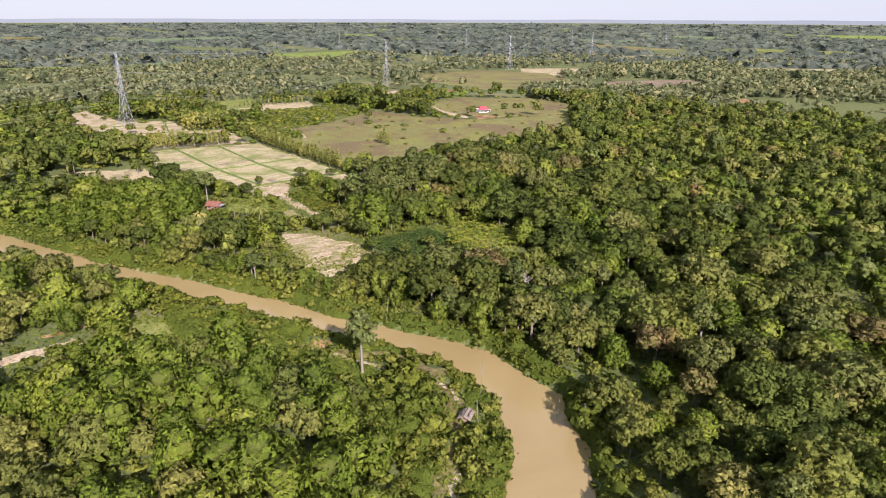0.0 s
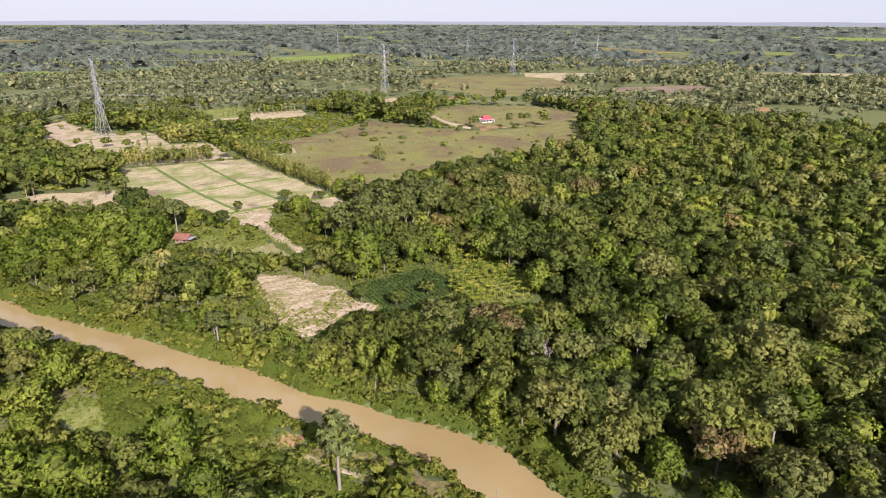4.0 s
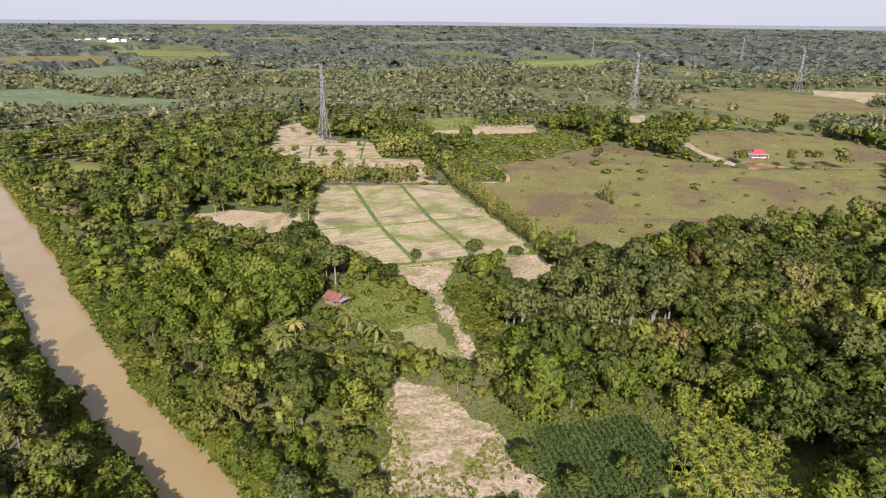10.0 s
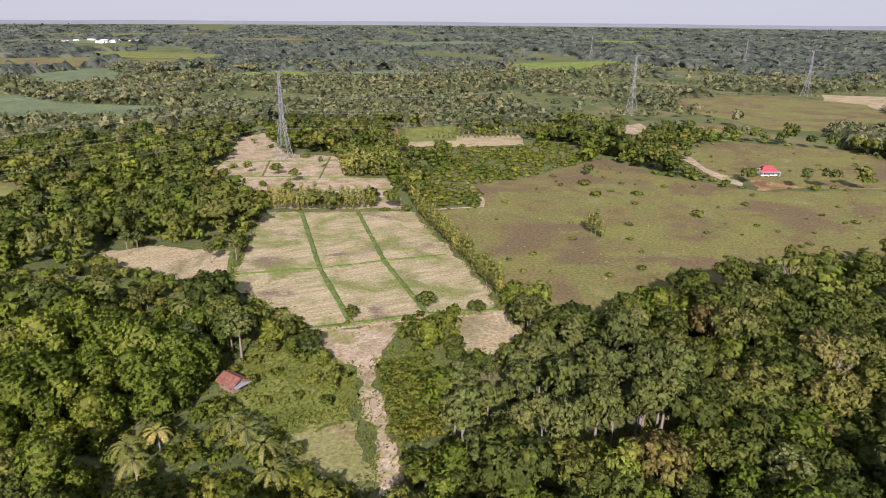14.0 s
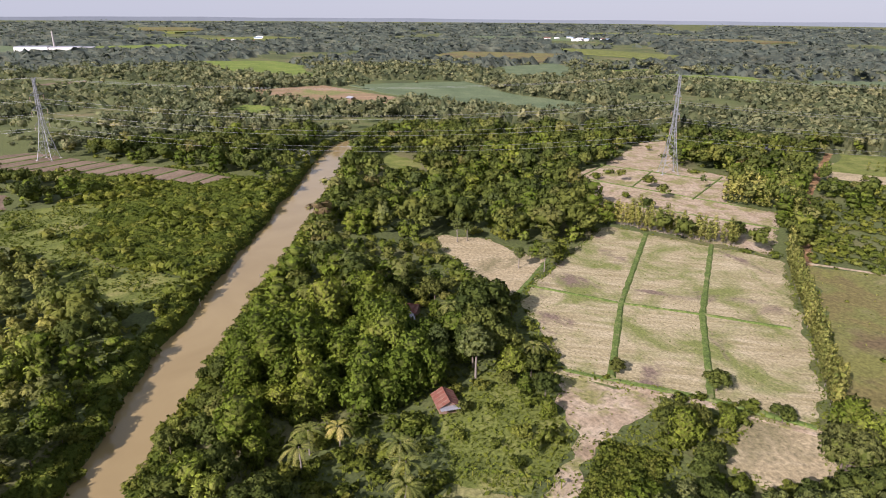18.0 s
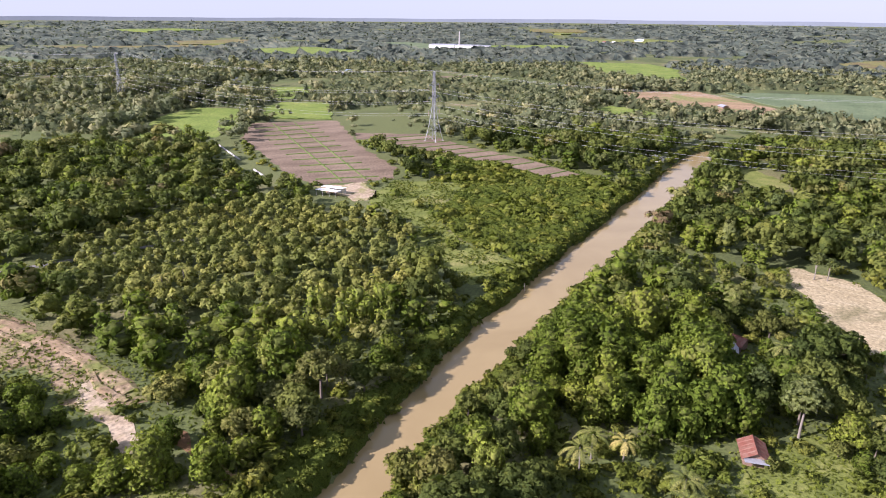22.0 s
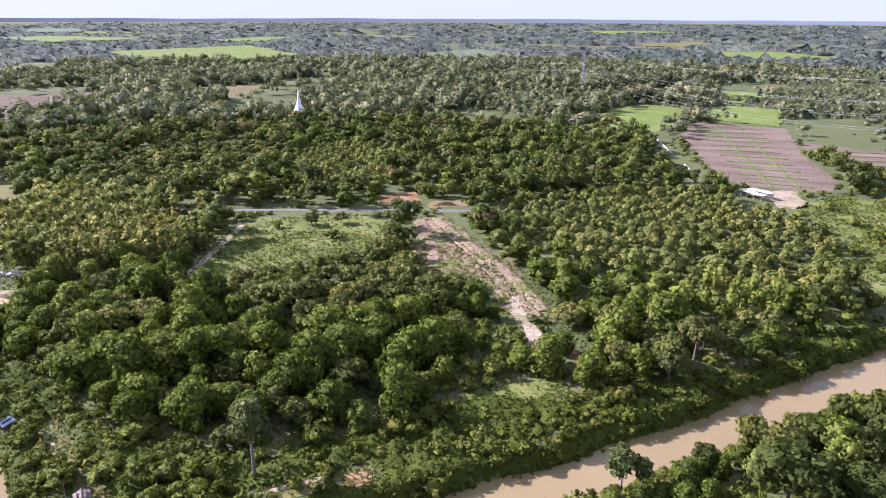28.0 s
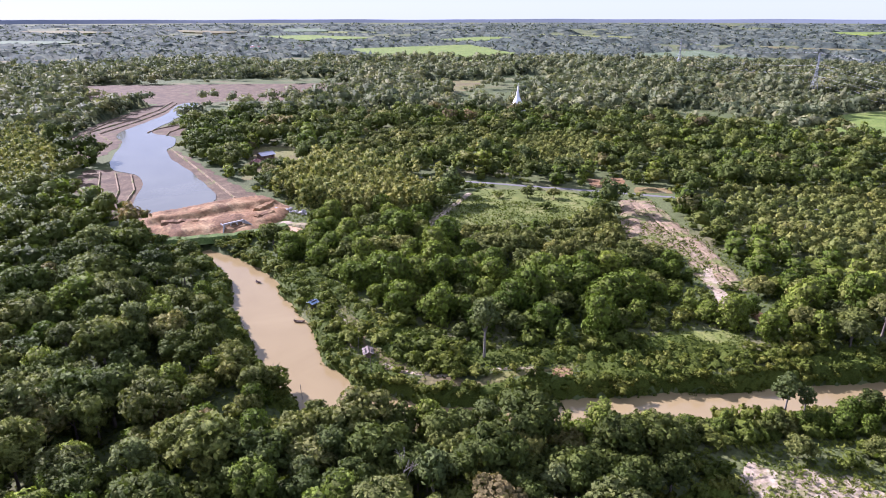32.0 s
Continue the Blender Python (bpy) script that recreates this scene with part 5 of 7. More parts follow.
for x, y, h, lean in ((9, 128, 9, 0.4), (8, 118, 6, -0.4), (26, 125, 7, 0.5), (-16, 170, 8, 0.8), (31, 118, 7, -0.6), (-203, 262, 6, 0.6), (-190, 240, 6, -0.5)):
    pole(x, y, h, lean, "thin bamboo pole leaning over the river bank")

# grey rubble beside the dam
rng = random.Random(15)
rubble = base_of("rubble_heap", -27, -8)
tagged(rubble, "long heap of pale grey broken rock beside the dam", "rocks")
line = [(6, -16), (1, -8), (-3, 3), (-5, 14)]
for k in range(70):
    f = rng.random() * 2.99
    a, b = Vector(line[int(f)]), Vector(line[int(f) + 1])
    p = a.lerp(b, f % 1) + Vector((rng.gauss(0, 1.1), rng.gauss(0, 1.1)))
    bm = bmesh.new()
    s = rng.uniform(0.5, 1.2)
    r = bmesh.ops.create_icosphere(bm, subdivisions=1, radius=s)
    for v in bm.verts:
        v.co *= rng.uniform(0.7, 1.15)
        v.co.z *= 0.75
    bmesh.ops.translate(bm, verts=bm.verts, vec=(p.x, p.y, s * 0.4 + 0.5 * max(0, 1 - abs(rng.gauss(0, 0.6)))))
    part("rock", bm, "concrete", rubble)


def boat(x, y, turn, length, label):
    """A narrow plank boat: a hull with a hollow, two thwarts and an upturned bow."""
    root = base_of("boat", x, y, WATER, turn)
    tagged(root, label, "boat", "boats on the river")
    bm = bmesh.new()
    rows = []
    for k in range(9):
        f = k / 8
        w = 0.55 * math.sin(math.pi * (0.08 + 0.86 * f)) ** 0.6
        lift = 0.55 * (2 * f - 1) ** 4
        px = (f - 0.5) * length
        rows.append([bm.verts.new(p) for p in ((px, -w, 0.38 + lift), (px, -w * 0.7, -0.12 + lift), (px, w * 0.7, -0.12 + lift), (px, w, 0.38 + lift), (px, w - 0.06, 0.38 + lift), (px, w * 0.62, 0.0 + lift), (px, -w * 0.62, 0.0 + lift), (px, -w + 0.06, 0.38 + lift))])
    for a, b in zip(rows, rows[1:]):
        for i in range(8):
            bm.faces.new((a[i], b[i], b[(i + 1) % 8], a[(i + 1) % 8]))
    bm.faces.new(rows[0])
    bm.faces.new(rows[-1][::-1])
    bmesh.ops.recalc_face_normals(bm, faces=bm.faces)
    part("hull", bm, "wood", root)
    for q in (-0.2, 0.18):
        part("thwart", boxed(q * length - 0.12, -0.42, 0.2, q * length + 0.12, 0.42, 0.26), "pale_bark", root)


boat(11.6, 84.5, 145, 3.4, "narrow dark wooden boat moored at the river bank")
boat(12.5, 47.5, 120, 2.2, "small dark wooden boat on the muddy river")


# ---- plants: shapes built once as arrays, then placed ----
def lump(rng, centre, radii, rough=0.12, cheap=False):
    """A closed, uneven pillow of 24 faces, the inner core of a crown."""
    if cheap:
        V = np.array([(a, b, c) for a in (-1, 1) for b in (-1, 1) for c in (-1, 1)], float) * 0.68
        V *= 1 + rng.uniform(-0.2, 0.2, (8, 1))
        F = np.array([(0, 1, 3, 2), (4, 6, 7, 5), (0, 4, 5, 1), (2, 3, 7, 6), (0, 2, 6, 4), (1, 5, 7, 3)])
        return V * np.array(radii) + np.array(centre), F
    points, faces, index = [], [], {}

    def at(p):
        key = tuple(round(c, 3) for c in p)
        if key not in index:
            index[key] = len(points)
            points.append(p)
        return index[key]

    for axis_n in range(3):
        for s in (-1, 1):
            for i in (-1, 0):
                for j in (-1, 0):
                    quad = []
                    for a, b in ((i, j), (i + 1, j), (i + 1, j + 1), (i, j + 1)):
                        p = [0, 0, 0]
                        p[axis_n], p[(axis_n + 1) % 3], p[(axis_n + 2) % 3] = s, a, b
                        quad.append(at(tuple(p)))
                    faces.append(quad if s > 0 else quad[::-1])
    V = np.array(points, float)
    V /= np.linalg.norm(V, axis=1)[:, None]
    V *= 1 + rng.uniform(-rough, rough, (len(V), 1))
    return V * np.array(radii) + np.array(centre), np.array(faces)


def cards(rng, C, N, size, droop=0.25, lean=1.0):
    """Leaf clumps: one bent kite for each centre and normal."""
    n = len(C)
    N = N / np.linalg.norm(N, axis=1)[:, None]
    T = np.cross(N, rng.normal(size=(n, 3)))
    T /= np.linalg.norm(T, axis=1)[:, None]
    B = np.cross(N, T)
    s = size * rng.uniform(0.6, 1.35, (n, 1))
    a, b = s * rng.uniform(0.5, 0.75, (n, 1)), s * rng.uniform(0.3, 0.5, (n, 1)) * lean
    V = np.stack([C - T * a - N * s * droop * rng.uniform(0, 1, (n, 1)), C - B * b + T * a * rng.uniform(-0.3, 0.3, (n, 1)), C + T * a - N * s * droop * rng.uniform(0, 1, (n, 1)), C + B * b + T * a * rng.uniform(-0.3, 0.3, (n, 1))], 1)
    return V.reshape(-1, 3), np.arange(4 * n).reshape(-1, 4)


def tube(points, radii, sides=5):
    V, F = [], []
    for (p, r) in zip(points, radii):
        for i in range(sides):
            q = 2 * math.pi * i / sides
            V.append((p[0] + r * math.cos(q), p[1] + r * math.sin(q), p[2]))
    for k in range(len(points) - 1):
        for i in range(sides):
            F.append((k * sides + i, k * sides + (i + 1) % sides, (k + 1) * sides + (i + 1) % sides, (k + 1) * sides + i))
    return np.array(V, float), np.array(F)


def join(pieces):
    V, F, off = [], [], 0
    for v, f in pieces:
        V.append(v)
        F.append(f + off)
        off += len(v)
    return np.concatenate(V), np.concatenate(F)


def crown(rng, blobs, count, size, spread=0.55, core=0.64, under=-0.35, droop=0.25, lean=1.0, cheap=True):
    """Leaf clumps round the lobes of a crown, over a dense heart; the normals follow the lobes."""
    pieces = [lump(rng, c, np.array(r) * core, cheap=cheap) for c, r in blobs]
    weight = np.array([r[0] * r[2] for _, r in blobs])
    pick = rng.choice(len(blobs), size=count * 2, p=weight / weight.sum())
    D = rng.normal(size=(count * 2, 3))
    D /= np.linalg.norm(D, axis=1)[:, None]
    D[:, 2] = np.where(D[:, 2] < under, -D[:, 2], D[:, 2])
    C0, R0 = np.array([b[0] for b in blobs], float), np.array([b[1] for b in blobs], float)
    P = C0[pick] + R0[pick] * D * rng.uniform(0.80, 1.08, (len(pick), 1))
    buried = np.zeros(len(P), bool)
    for k in range(len(blobs)):
        q = (((P - C0[k]) / R0[k]) ** 2).sum(1)
        buried |= (q < 0.72) & (pick != k)
    P, D = P[~buried][:count], D[~buried][:count]
    N = D + rng.normal(size=D.shape) * spread + np.array((0, 0, 0.25))
    leaf_v, leaf_f = cards(rng, P, N, size, droop, lean)
    middle = (C0 * weight[:, None]).sum(0) / weight.sum()
    wide = P - middle
    wide /= np.linalg.norm(wide, axis=1)[:, None] + 1e-6
    soft = D * 0.58 + wide * 0.28 + rng.normal(size=D.shape) * (0.42 if size < 1 else 0.24) + np.array((0, 0, 0.12))
    soft = np.repeat(soft, 4, axis=0) + (leaf_v - np.repeat(P, 4, axis=0)) / size * 0.25
    normals = [(v - np.array(c)) / np.array(r) for (v, _), (c, r) in zip(pieces, blobs)] + [soft]
    soft = np.concatenate(normals)
    soft /= np.linalg.norm(soft, axis=1)[:, None] + 1e-6
    heart = sum(len(f) for _, f in pieces)
    pieces.append((leaf_v, leaf_f))
    V, F = join(pieces)
    return V, F, heart, soft


def broad_blobs(rng, n, radius, low, high, fat=1.0):
    """A dome of lobes: one large heart and smaller heads all over its upper side."""
    mid, half = low + (high - low) * 0.45, (high - low) * 0.5
    out = [((rng.uniform(-0.1, 0.1) * radius, rng.uniform(-0.1, 0.1) * radius, mid), (radius * (0.68 if n > 1 else 0.95), radius * (0.68 if n > 1 else 0.95), half * 0.86))]
    for k in range(n - 1):
        up = 0.95 - 1.35 * (k + 0.5) / max(1, n - 1) + rng.uniform(-0.12, 0.12)
        q, flat = 2.4 * k + rng.uniform(-0.4, 0.4), math.sqrt(max(0.05, 1 - min(0.98, up * up)))
        d = radius * rng.uniform(0.58, 0.78) * flat
        r = radius * rng.uniform(0.26, 0.42) * fat
        out.append(((d * math.cos(q), d * math.sin(q), mid + half * 0.72 * up), (r, r, r * rng.uniform(0.75, 1.0))))
    return out


def limbed_trunk(rng, height, fork, radius, reach):
    pieces = [tube([(0, 0, -0.6), (0.05, 0.02, fork * 0.5), (0.1, -0.05, fork), (0, 0.1, height)], [radius * 1.3, radius, radius * 0.8, radius * 0.3], 6)]
    for k in range(4):
        q = 1.7 * k + rng.uniform(-0.3, 0.3)
        pieces.append(tube([(0.1, -0.05, fork * rng.uniform(0.8, 1.0)), (reach * 0.4 * math.cos(q), reach * 0.4 * math.sin(q), fork + (height - fork) * 0.4), (reach * math.cos(q), reach * math.sin(q), fork + (height - fork) * 0.75)], [radius * 0.5, radius * 0.35, radius * 0.15], 4))
    return join(pieces)


def seeded(n):
    return np.random.default_rng(n)


def tree_shapes(kind, level):
    """Shapes of a kind: a list of (leaf arrays, wood arrays). level 0 is near, 1 farther, 2 far."""
    out = []
    for s in range({0: 6, 1: 4, 2: 3}[level]):
        g = seeded(100 * level + s + 7 * len(kind))
        if kind == "broadleaf":
            R, lo, hi = g.uniform(4.7, 6.0), g.uniform(2.4, 3.8), g.uniform(10.0, 12.5)
            b = broad_blobs(g, (13, 5, 1)[level], R, lo, hi)
            leaf = crown(g, b, (760, 128, 22)[level], (0.80, 1.36, 2.5)[level])
            wood = limbed_trunk(g, hi * 0.8, lo + 1, 0.24, R * 0.6)
        elif kind == "tall":
            R, lo, hi = g.uniform(3.3, 4.1), g.uniform(4.4, 6.0), g.uniform(13, 15)
            b = broad_blobs(g, (11, 4, 1)[level], R, lo, hi, 1.1)
            leaf = crown(g, b, (560, 90, 16)[level], (0.72, 1.3, 2.3)[level], core=0.58)
            wood = limbed_trunk(g, hi * 0.85, lo + 1, 0.26, R * 0.7)
        elif kind == "vine":
            R, hi = g.uniform(3.4, 4.3), g.uniform(8.5, 11.0)
            b = [((g.uniform(-0.9, 0.9), g.uniform(-0.9, 0.9), z), (R * w, R * w, hi * 0.2)) for z, w in zip(np.linspace(hi * 0.2, hi * 0.80, (5, 3, 1)[level]), (0.85, 0.95, 0.9, 1.0, 0.85, 0.6))]
            b += [((R * 0.9 * math.cos(q), R * 0.9 * math.sin(q), g.uniform(1.5, hi * 0.5)), (1.5, 1.5, 2.2)) for q in (0.3, 2.2, 4.3)[: (3, 1, 0)[level]]]
            leaf = crown(g, b, (680, 116, 18)[level], (0.78, 1.32, 2.4)[level], core=0.64, under=-0.6, droop=0.6)
            wood = limbed_trunk(g, hi * 0.8, 3, 0.22, R * 0.5)
        elif kind == "spread":
            R, lo, hi = g.uniform(5.0, 6.2), g.uniform(5.5, 6.5), g.uniform(10.0, 12.0)
            b = broad_blobs(g, (15, 5, 1)[level], R, lo, hi, 0.9)
            leaf = crown(g, b, (720, 116, 20)[level], (0.78, 1.4, 2.4)[level], core=0.58)
            wood = limbed_trunk(g, hi * 0.8, lo - 1, 0.3, R * 0.7)
        elif kind == "rubber":
            R, lo, hi = g.uniform(2.7, 3.3), 2.6, g.uniform(7.5, 9.0)
            b = broad_blobs(g, (9, 4, 1)[level], R, lo, hi)
            leaf = crown(g, b, (380, 84, 14)[level], (0.74, 1.2, 2.2)[level], core=0.52)
            wood = tube([(0, 0, -0.5), (0, 0, 3), (0.1, 0, hi * 0.8)], [0.16, 0.12, 0.05])
        elif kind == "eucalypt":
            R, lo, hi = g.uniform(1.7, 2.2), 2.2, g.uniform(10, 13)
            b = [((g.uniform(-0.5, 0.5), g.uniform(-0.5, 0.5), z), (R * w, R * w, 1.9)) for z, w in zip(np.linspace(lo + 1, hi - 1, (5, 3, 2)[level]), (0.7, 1.0, 1.0, 0.85, 0.6))]
            leaf = crown(g, b, (320, 64, 8)[level], (0.62, 1.15, 2.2)[level], core=0.5, under=-0.9, droop=0.6)
            wood = tube([(0, 0, -0.5), (0.1, 0, 5), (0, 0.1, hi * 0.9)], [0.14, 0.10, 0.03])
        elif kind == "mango":
            R, hi = g.uniform(3.9, 4.6), g.uniform(6.2, 7.8)
            b = broad_blobs(g, (12, 4, 1)[level], R, 1.0, hi)
            leaf = crown(g, b, (600, 100, 18)[level], (0.74, 1.3, 2.3)[level], core=0.64)
            wood = limbed_trunk(g, hi * 0.6, 1.4, 0.2, R * 0.5)
        elif kind == "bamboo":
            b = []
            for k in range((9, 5, 2)[level]):
                q, d = 2.4 * k, g.uniform(0.5, 3.0)
                b.append(((d * math.cos(q), d * math.sin(q), g.uniform(4.0, 9.0)), (1.5, 1.5, 2.6)))
            leaf = crown(g, b, (560, 80, 9)[level], (0.72, 1.4, 2.4)[level], core=0.6, under=-0.8, droop=0.7, lean=0.6)
            wood = join([tube([(0.3 * math.cos(q), 0.3 * math.sin(q), -0.4), (1.0 * math.cos(q), 1.0 * math.sin(q), 5), (2.8 * math.cos(q), 2.8 * math.sin(q), 9)], [0.07, 0.06, 0.02], 4) for q in np.linspace(0, 5.6, 8)])
        else:
            R, hi = g.uniform(1.8, 2.9), g.uniform(1.8, 3.2)
            b = broad_blobs(g, (4, 1, 1)[level], R, -0.2, hi)
            leaf = crown(g, b, (90, 24, 6)[level], (0.74, 1.25, 2.2)[level], core=0.62, under=-0.1)
            wood = tube([(0, 0, -0.4), (0, 0, hi * 0.5)], [0.08, 0.04], 4)
        out.append((leaf, wood))
    return out


LOOK = {
    "broadleaf": ("broadleaf_tree", "dense dark green broadleaf tree of the riverside wood", "broadleaf", "bark"),
    "tall": ("tall_tree", "tall slender tree with an open grey-green crown on a bare trunk", "tall", "pale_bark"),
    "vine": ("creeper_tree", "tree draped to the ground in bright green creepers", "vine", "bark"),
    "spread": ("spreading_tree", "wide flat-topped tree with a dull grey-green crown", "spread", "bark"),
    "rubber": ("rubber_tree", "young rubber tree with a light olive crown", "rubber", "bark"),
    "eucalypt": ("eucalyptus_tree", "thin eucalyptus with a narrow yellow-green crown", "eucalypt", "pale_bark"),
    "mango": ("mango_tree", "low round mango tree with a dense dull green crown", "mango", "bark"),
    "bamboo": ("bamboo_clump", "arching clump of bright green bamboo", "bamboo", "bamboo"),
    "shrub": ("shrub", "low bright green shrub covered with creepers", "shrub", "bark"),
}

# stands of one kind
STANDS = {
    "rubber": [[(-203, 70), (-247, 88), (-283, 126), (-262, 172), (-235, 197), (-190, 211), (-160, 189), (-149, 165), (-158, 130), (-173, 82)],
               [(-187, -75), (-238, -106), (-270, -69), (-234, -21), (-182, -3), (-156, -25)],
               [(-560, -190), (-700, -60), (-560, -60), (-440, -40), (-400, -120)], [(-660, 60), (-900, 60), (-900, 300), (-700, 330), (-560, 190)]],
    "eucalypt": [[(-25, -49), (-68, -96), (-100, -58), (-104, -12), (-69, 24), (-38, 3), (-22, -23)], [(60, -120), (60, -330), (150, -330), (150, -60)]],
    "mango": [[(-96, 35), (-118, 51), (-141, 68), (-134, 107), (-101, 124), (-77, 107), (-61, 77), (-65, 56)], [(-110, -60), (-200, -90), (-230, -170), (-140, -170), (-90, -110)]],
    "bamboo": [[(-138, 245), (-149, 260), (-163, 279), (-150, 290), (-126, 278), (-116, 259), (-121, 244)], [(-150, 168), (-160, 178), (-172, 196), (-150, 200), (-138, 184)]],
    "shrub": [[(-176, 582), (-120, 500), (-92, 528), (-64, 598), (-100, 640), (-120, 618)], [(-395, 262), (-351, 290), (-320, 300), (-300, 285), (-340, 225), (-360, 200), (-410, 200)], [(-38, 196), (45, 205), (32, 222), (-5, 222), (-20, 211)]] + [[(-56, 274), (-45, 262), (-30, 275), (-24, 294), (-46, 282)], [(-322, 181), (-346, 223), (-306, 279), (-317, 299), (-223, 256), (-195, 240), (-191, 220), (-239, 207)],
              [(3, 35), (-8, 54), (-8, 102), (-24, 134), (-72, 155), (-86, 178), (-18, 148), (9, 126), (10, 87)],
              [(-78, 262), (-66, 250), (-56, 245), (-48, 256), (-60, 268)], [(-112, 258), (-100, 274), (-80, 268), (-66, 250), (-80, 240), (-104, 240)],
              [(-96, 527), (-180, 530), (-140, 480), (-118, 442), (-100, 458)], [(-86, 174), (-62, 164), (-50, 168), (-100, 186)]],
    "tall": [[(-50, 300), (-30, 330), (4, 322), (-4, 286), (-40, 264), (-48, 278)]],
    "vine": [[(-168, 240), (-176, 262), (-150, 292), (-112, 284), (-104, 262), (-122, 236)]],
    "none": [[(-76, 303), (-64, 312), (-46, 283), (-56, 275)]],
}
# growth that stays low
LOW_PATCHES = [[(-78, 195), (-60, 240), (-52, 218), (-38, 197), (-16, 182), (-30, 172), (-62, 186)], [(-114, 238), (-100, 276), (-80, 270), (-62, 256), (-62, 238), (-80, 234)], [(26, 108), (48, 108), (50, 154), (28, 150)], [(-128, 62), (-92, 54), (-66, 40), (-56, 48), (-78, 70), (-112, 78)], [(-218, 296), (-140, 300), (-140, 328), (-167, 327), (-205, 331)]]
NEAR = [(0, 110), (-10, 200), (-40, 290)]
CLOSED = list(ZONES)
CLEAR_EDGES = ("sand_yard", "mound_area", "paddy_strip", "shed_yard", "mown_plot", "strip_bare", "sand_patch", "pasture", "cassava", "berm_b", "dam", "west_field")


def open_land(x, y, margin=0.0):
    hit = np.zeros(x.shape, bool)
    for k in CLOSED:
        hit |= inside(ZONES[k], x, y)
    d, w = near_line(RIVER, x, y)
    hit |= d < w + 1.0 + margin
    for a, r in (((-101.5, 279), 6), ((35, 588), 14), ((-301, 153), 9), ((5.5, 119), 5.5), ((6, 82), 5), ((5, -14), 9), ((-148, 293), 6), ((-312, -215), 14), ((-32.5, 154), 4), ((-391, 339), 8), ((-18.9, 137.2), 4)):
        hit |= np.hypot(x - a[0], y - a[1]) < r
    for k in CLEAR_EDGES:
        hit |= near_line(ZONES[k] + ZONES[k][:1], x, y)[0] < 2.0
    hit |= near_line(ZONES["lake"] + ZONES["lake"][:1], x, y)[0] < 5
    hit |= inside([(-6, 2), (-16, -4), (-21, 10), (-12, 22), (-4, 16)], x, y) | (np.hypot(x + 27, y + 6) < 9)
    hit |= inside([(-300, 140), (-268, 150), (-258, 190), (-293, 180)], x, y)
    hit |= near_line([(-122, 437), (-58, 358)], x, y)[0] < 5
    for k in range(len(LINE)):
        hit |= np.hypot(x - LINE[k][0], y - LINE[k][1]) < 6
    for line, r in (([(-424, 51), (-359, 93), (-315, 123)], 5), ([(-108, 155), (-93, 174)], 3), ([(-127, -19), (-165, 26), (-192, 60)], 3.5), ([(-111, -2), (-64, 33)], 2.5), ([(-237, 649), (-176, 530)], 3), ([(27, 505), (35, 586)], 7)):
        hit |= near_line(line, x, y)[0] < r
    return hit


def scatter(rng, box, step):
    xs, ys = np.arange(box[0], box[1], step), np.arange(box[2], box[3], step)
    X, Y = np.meshgrid(xs, ys)
    X = (X + rng.uniform(-0.45, 0.45, X.shape) * step).ravel()
    Y = (Y + rng.uniform(-0.45, 0.45, Y.shape) * step).ravel()
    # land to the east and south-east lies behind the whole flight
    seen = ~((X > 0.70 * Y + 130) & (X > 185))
    return X[seen], Y[seen]


def kind_at(rng, x, y):
    """The stand that each plant belongs to: open woodland unless a stand says otherwise."""
    n = len(x)
    kinds = np.where(rng.uniform(size=n) < 0.05, "tall", "broadleaf").astype(object)
    mixed_in = rng.uniform(size=n)
    kinds[mixed_in > 0.72] = "vine"
    kinds[mixed_in > 0.92] = "shrub"
    kinds[(mixed_in > 0.08) & (mixed_in < 0.135)] = "spread"
    kinds[(mixed_in < 0.035)] = "bamboo"
    for kind, polys in STANDS.items():
        for poly in polys:
            kinds[inside(poly, x, y)] = kind
    return kinds


HEIGHT = {"broadleaf": 11.8, "tall": 15.5, "vine": 10.5, "spread": 11.5, "rubber": 8.6, "eucalypt": 11.0, "mango": 7.4, "bamboo": 11.5, "shrub": 2.7, "none": 1.0}
# height caps on growth along sightlines from camera points (x, y) to open ground
VIEW_CAPS = (
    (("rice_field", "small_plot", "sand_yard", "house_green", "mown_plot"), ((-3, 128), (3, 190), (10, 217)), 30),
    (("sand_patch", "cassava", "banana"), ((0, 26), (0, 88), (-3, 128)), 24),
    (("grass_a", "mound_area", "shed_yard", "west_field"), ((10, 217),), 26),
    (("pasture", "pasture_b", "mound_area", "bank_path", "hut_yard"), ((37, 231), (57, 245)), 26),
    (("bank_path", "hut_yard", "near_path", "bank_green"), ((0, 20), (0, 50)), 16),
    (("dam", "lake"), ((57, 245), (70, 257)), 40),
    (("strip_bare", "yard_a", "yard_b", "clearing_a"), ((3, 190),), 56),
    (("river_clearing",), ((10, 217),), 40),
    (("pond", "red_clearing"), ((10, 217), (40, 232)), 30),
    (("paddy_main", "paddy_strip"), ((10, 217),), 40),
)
BANK_VIEWPOINTS = ((0, 26), (0, 88), (-3, 128), (10, 217), (40, 232), (57, 245))


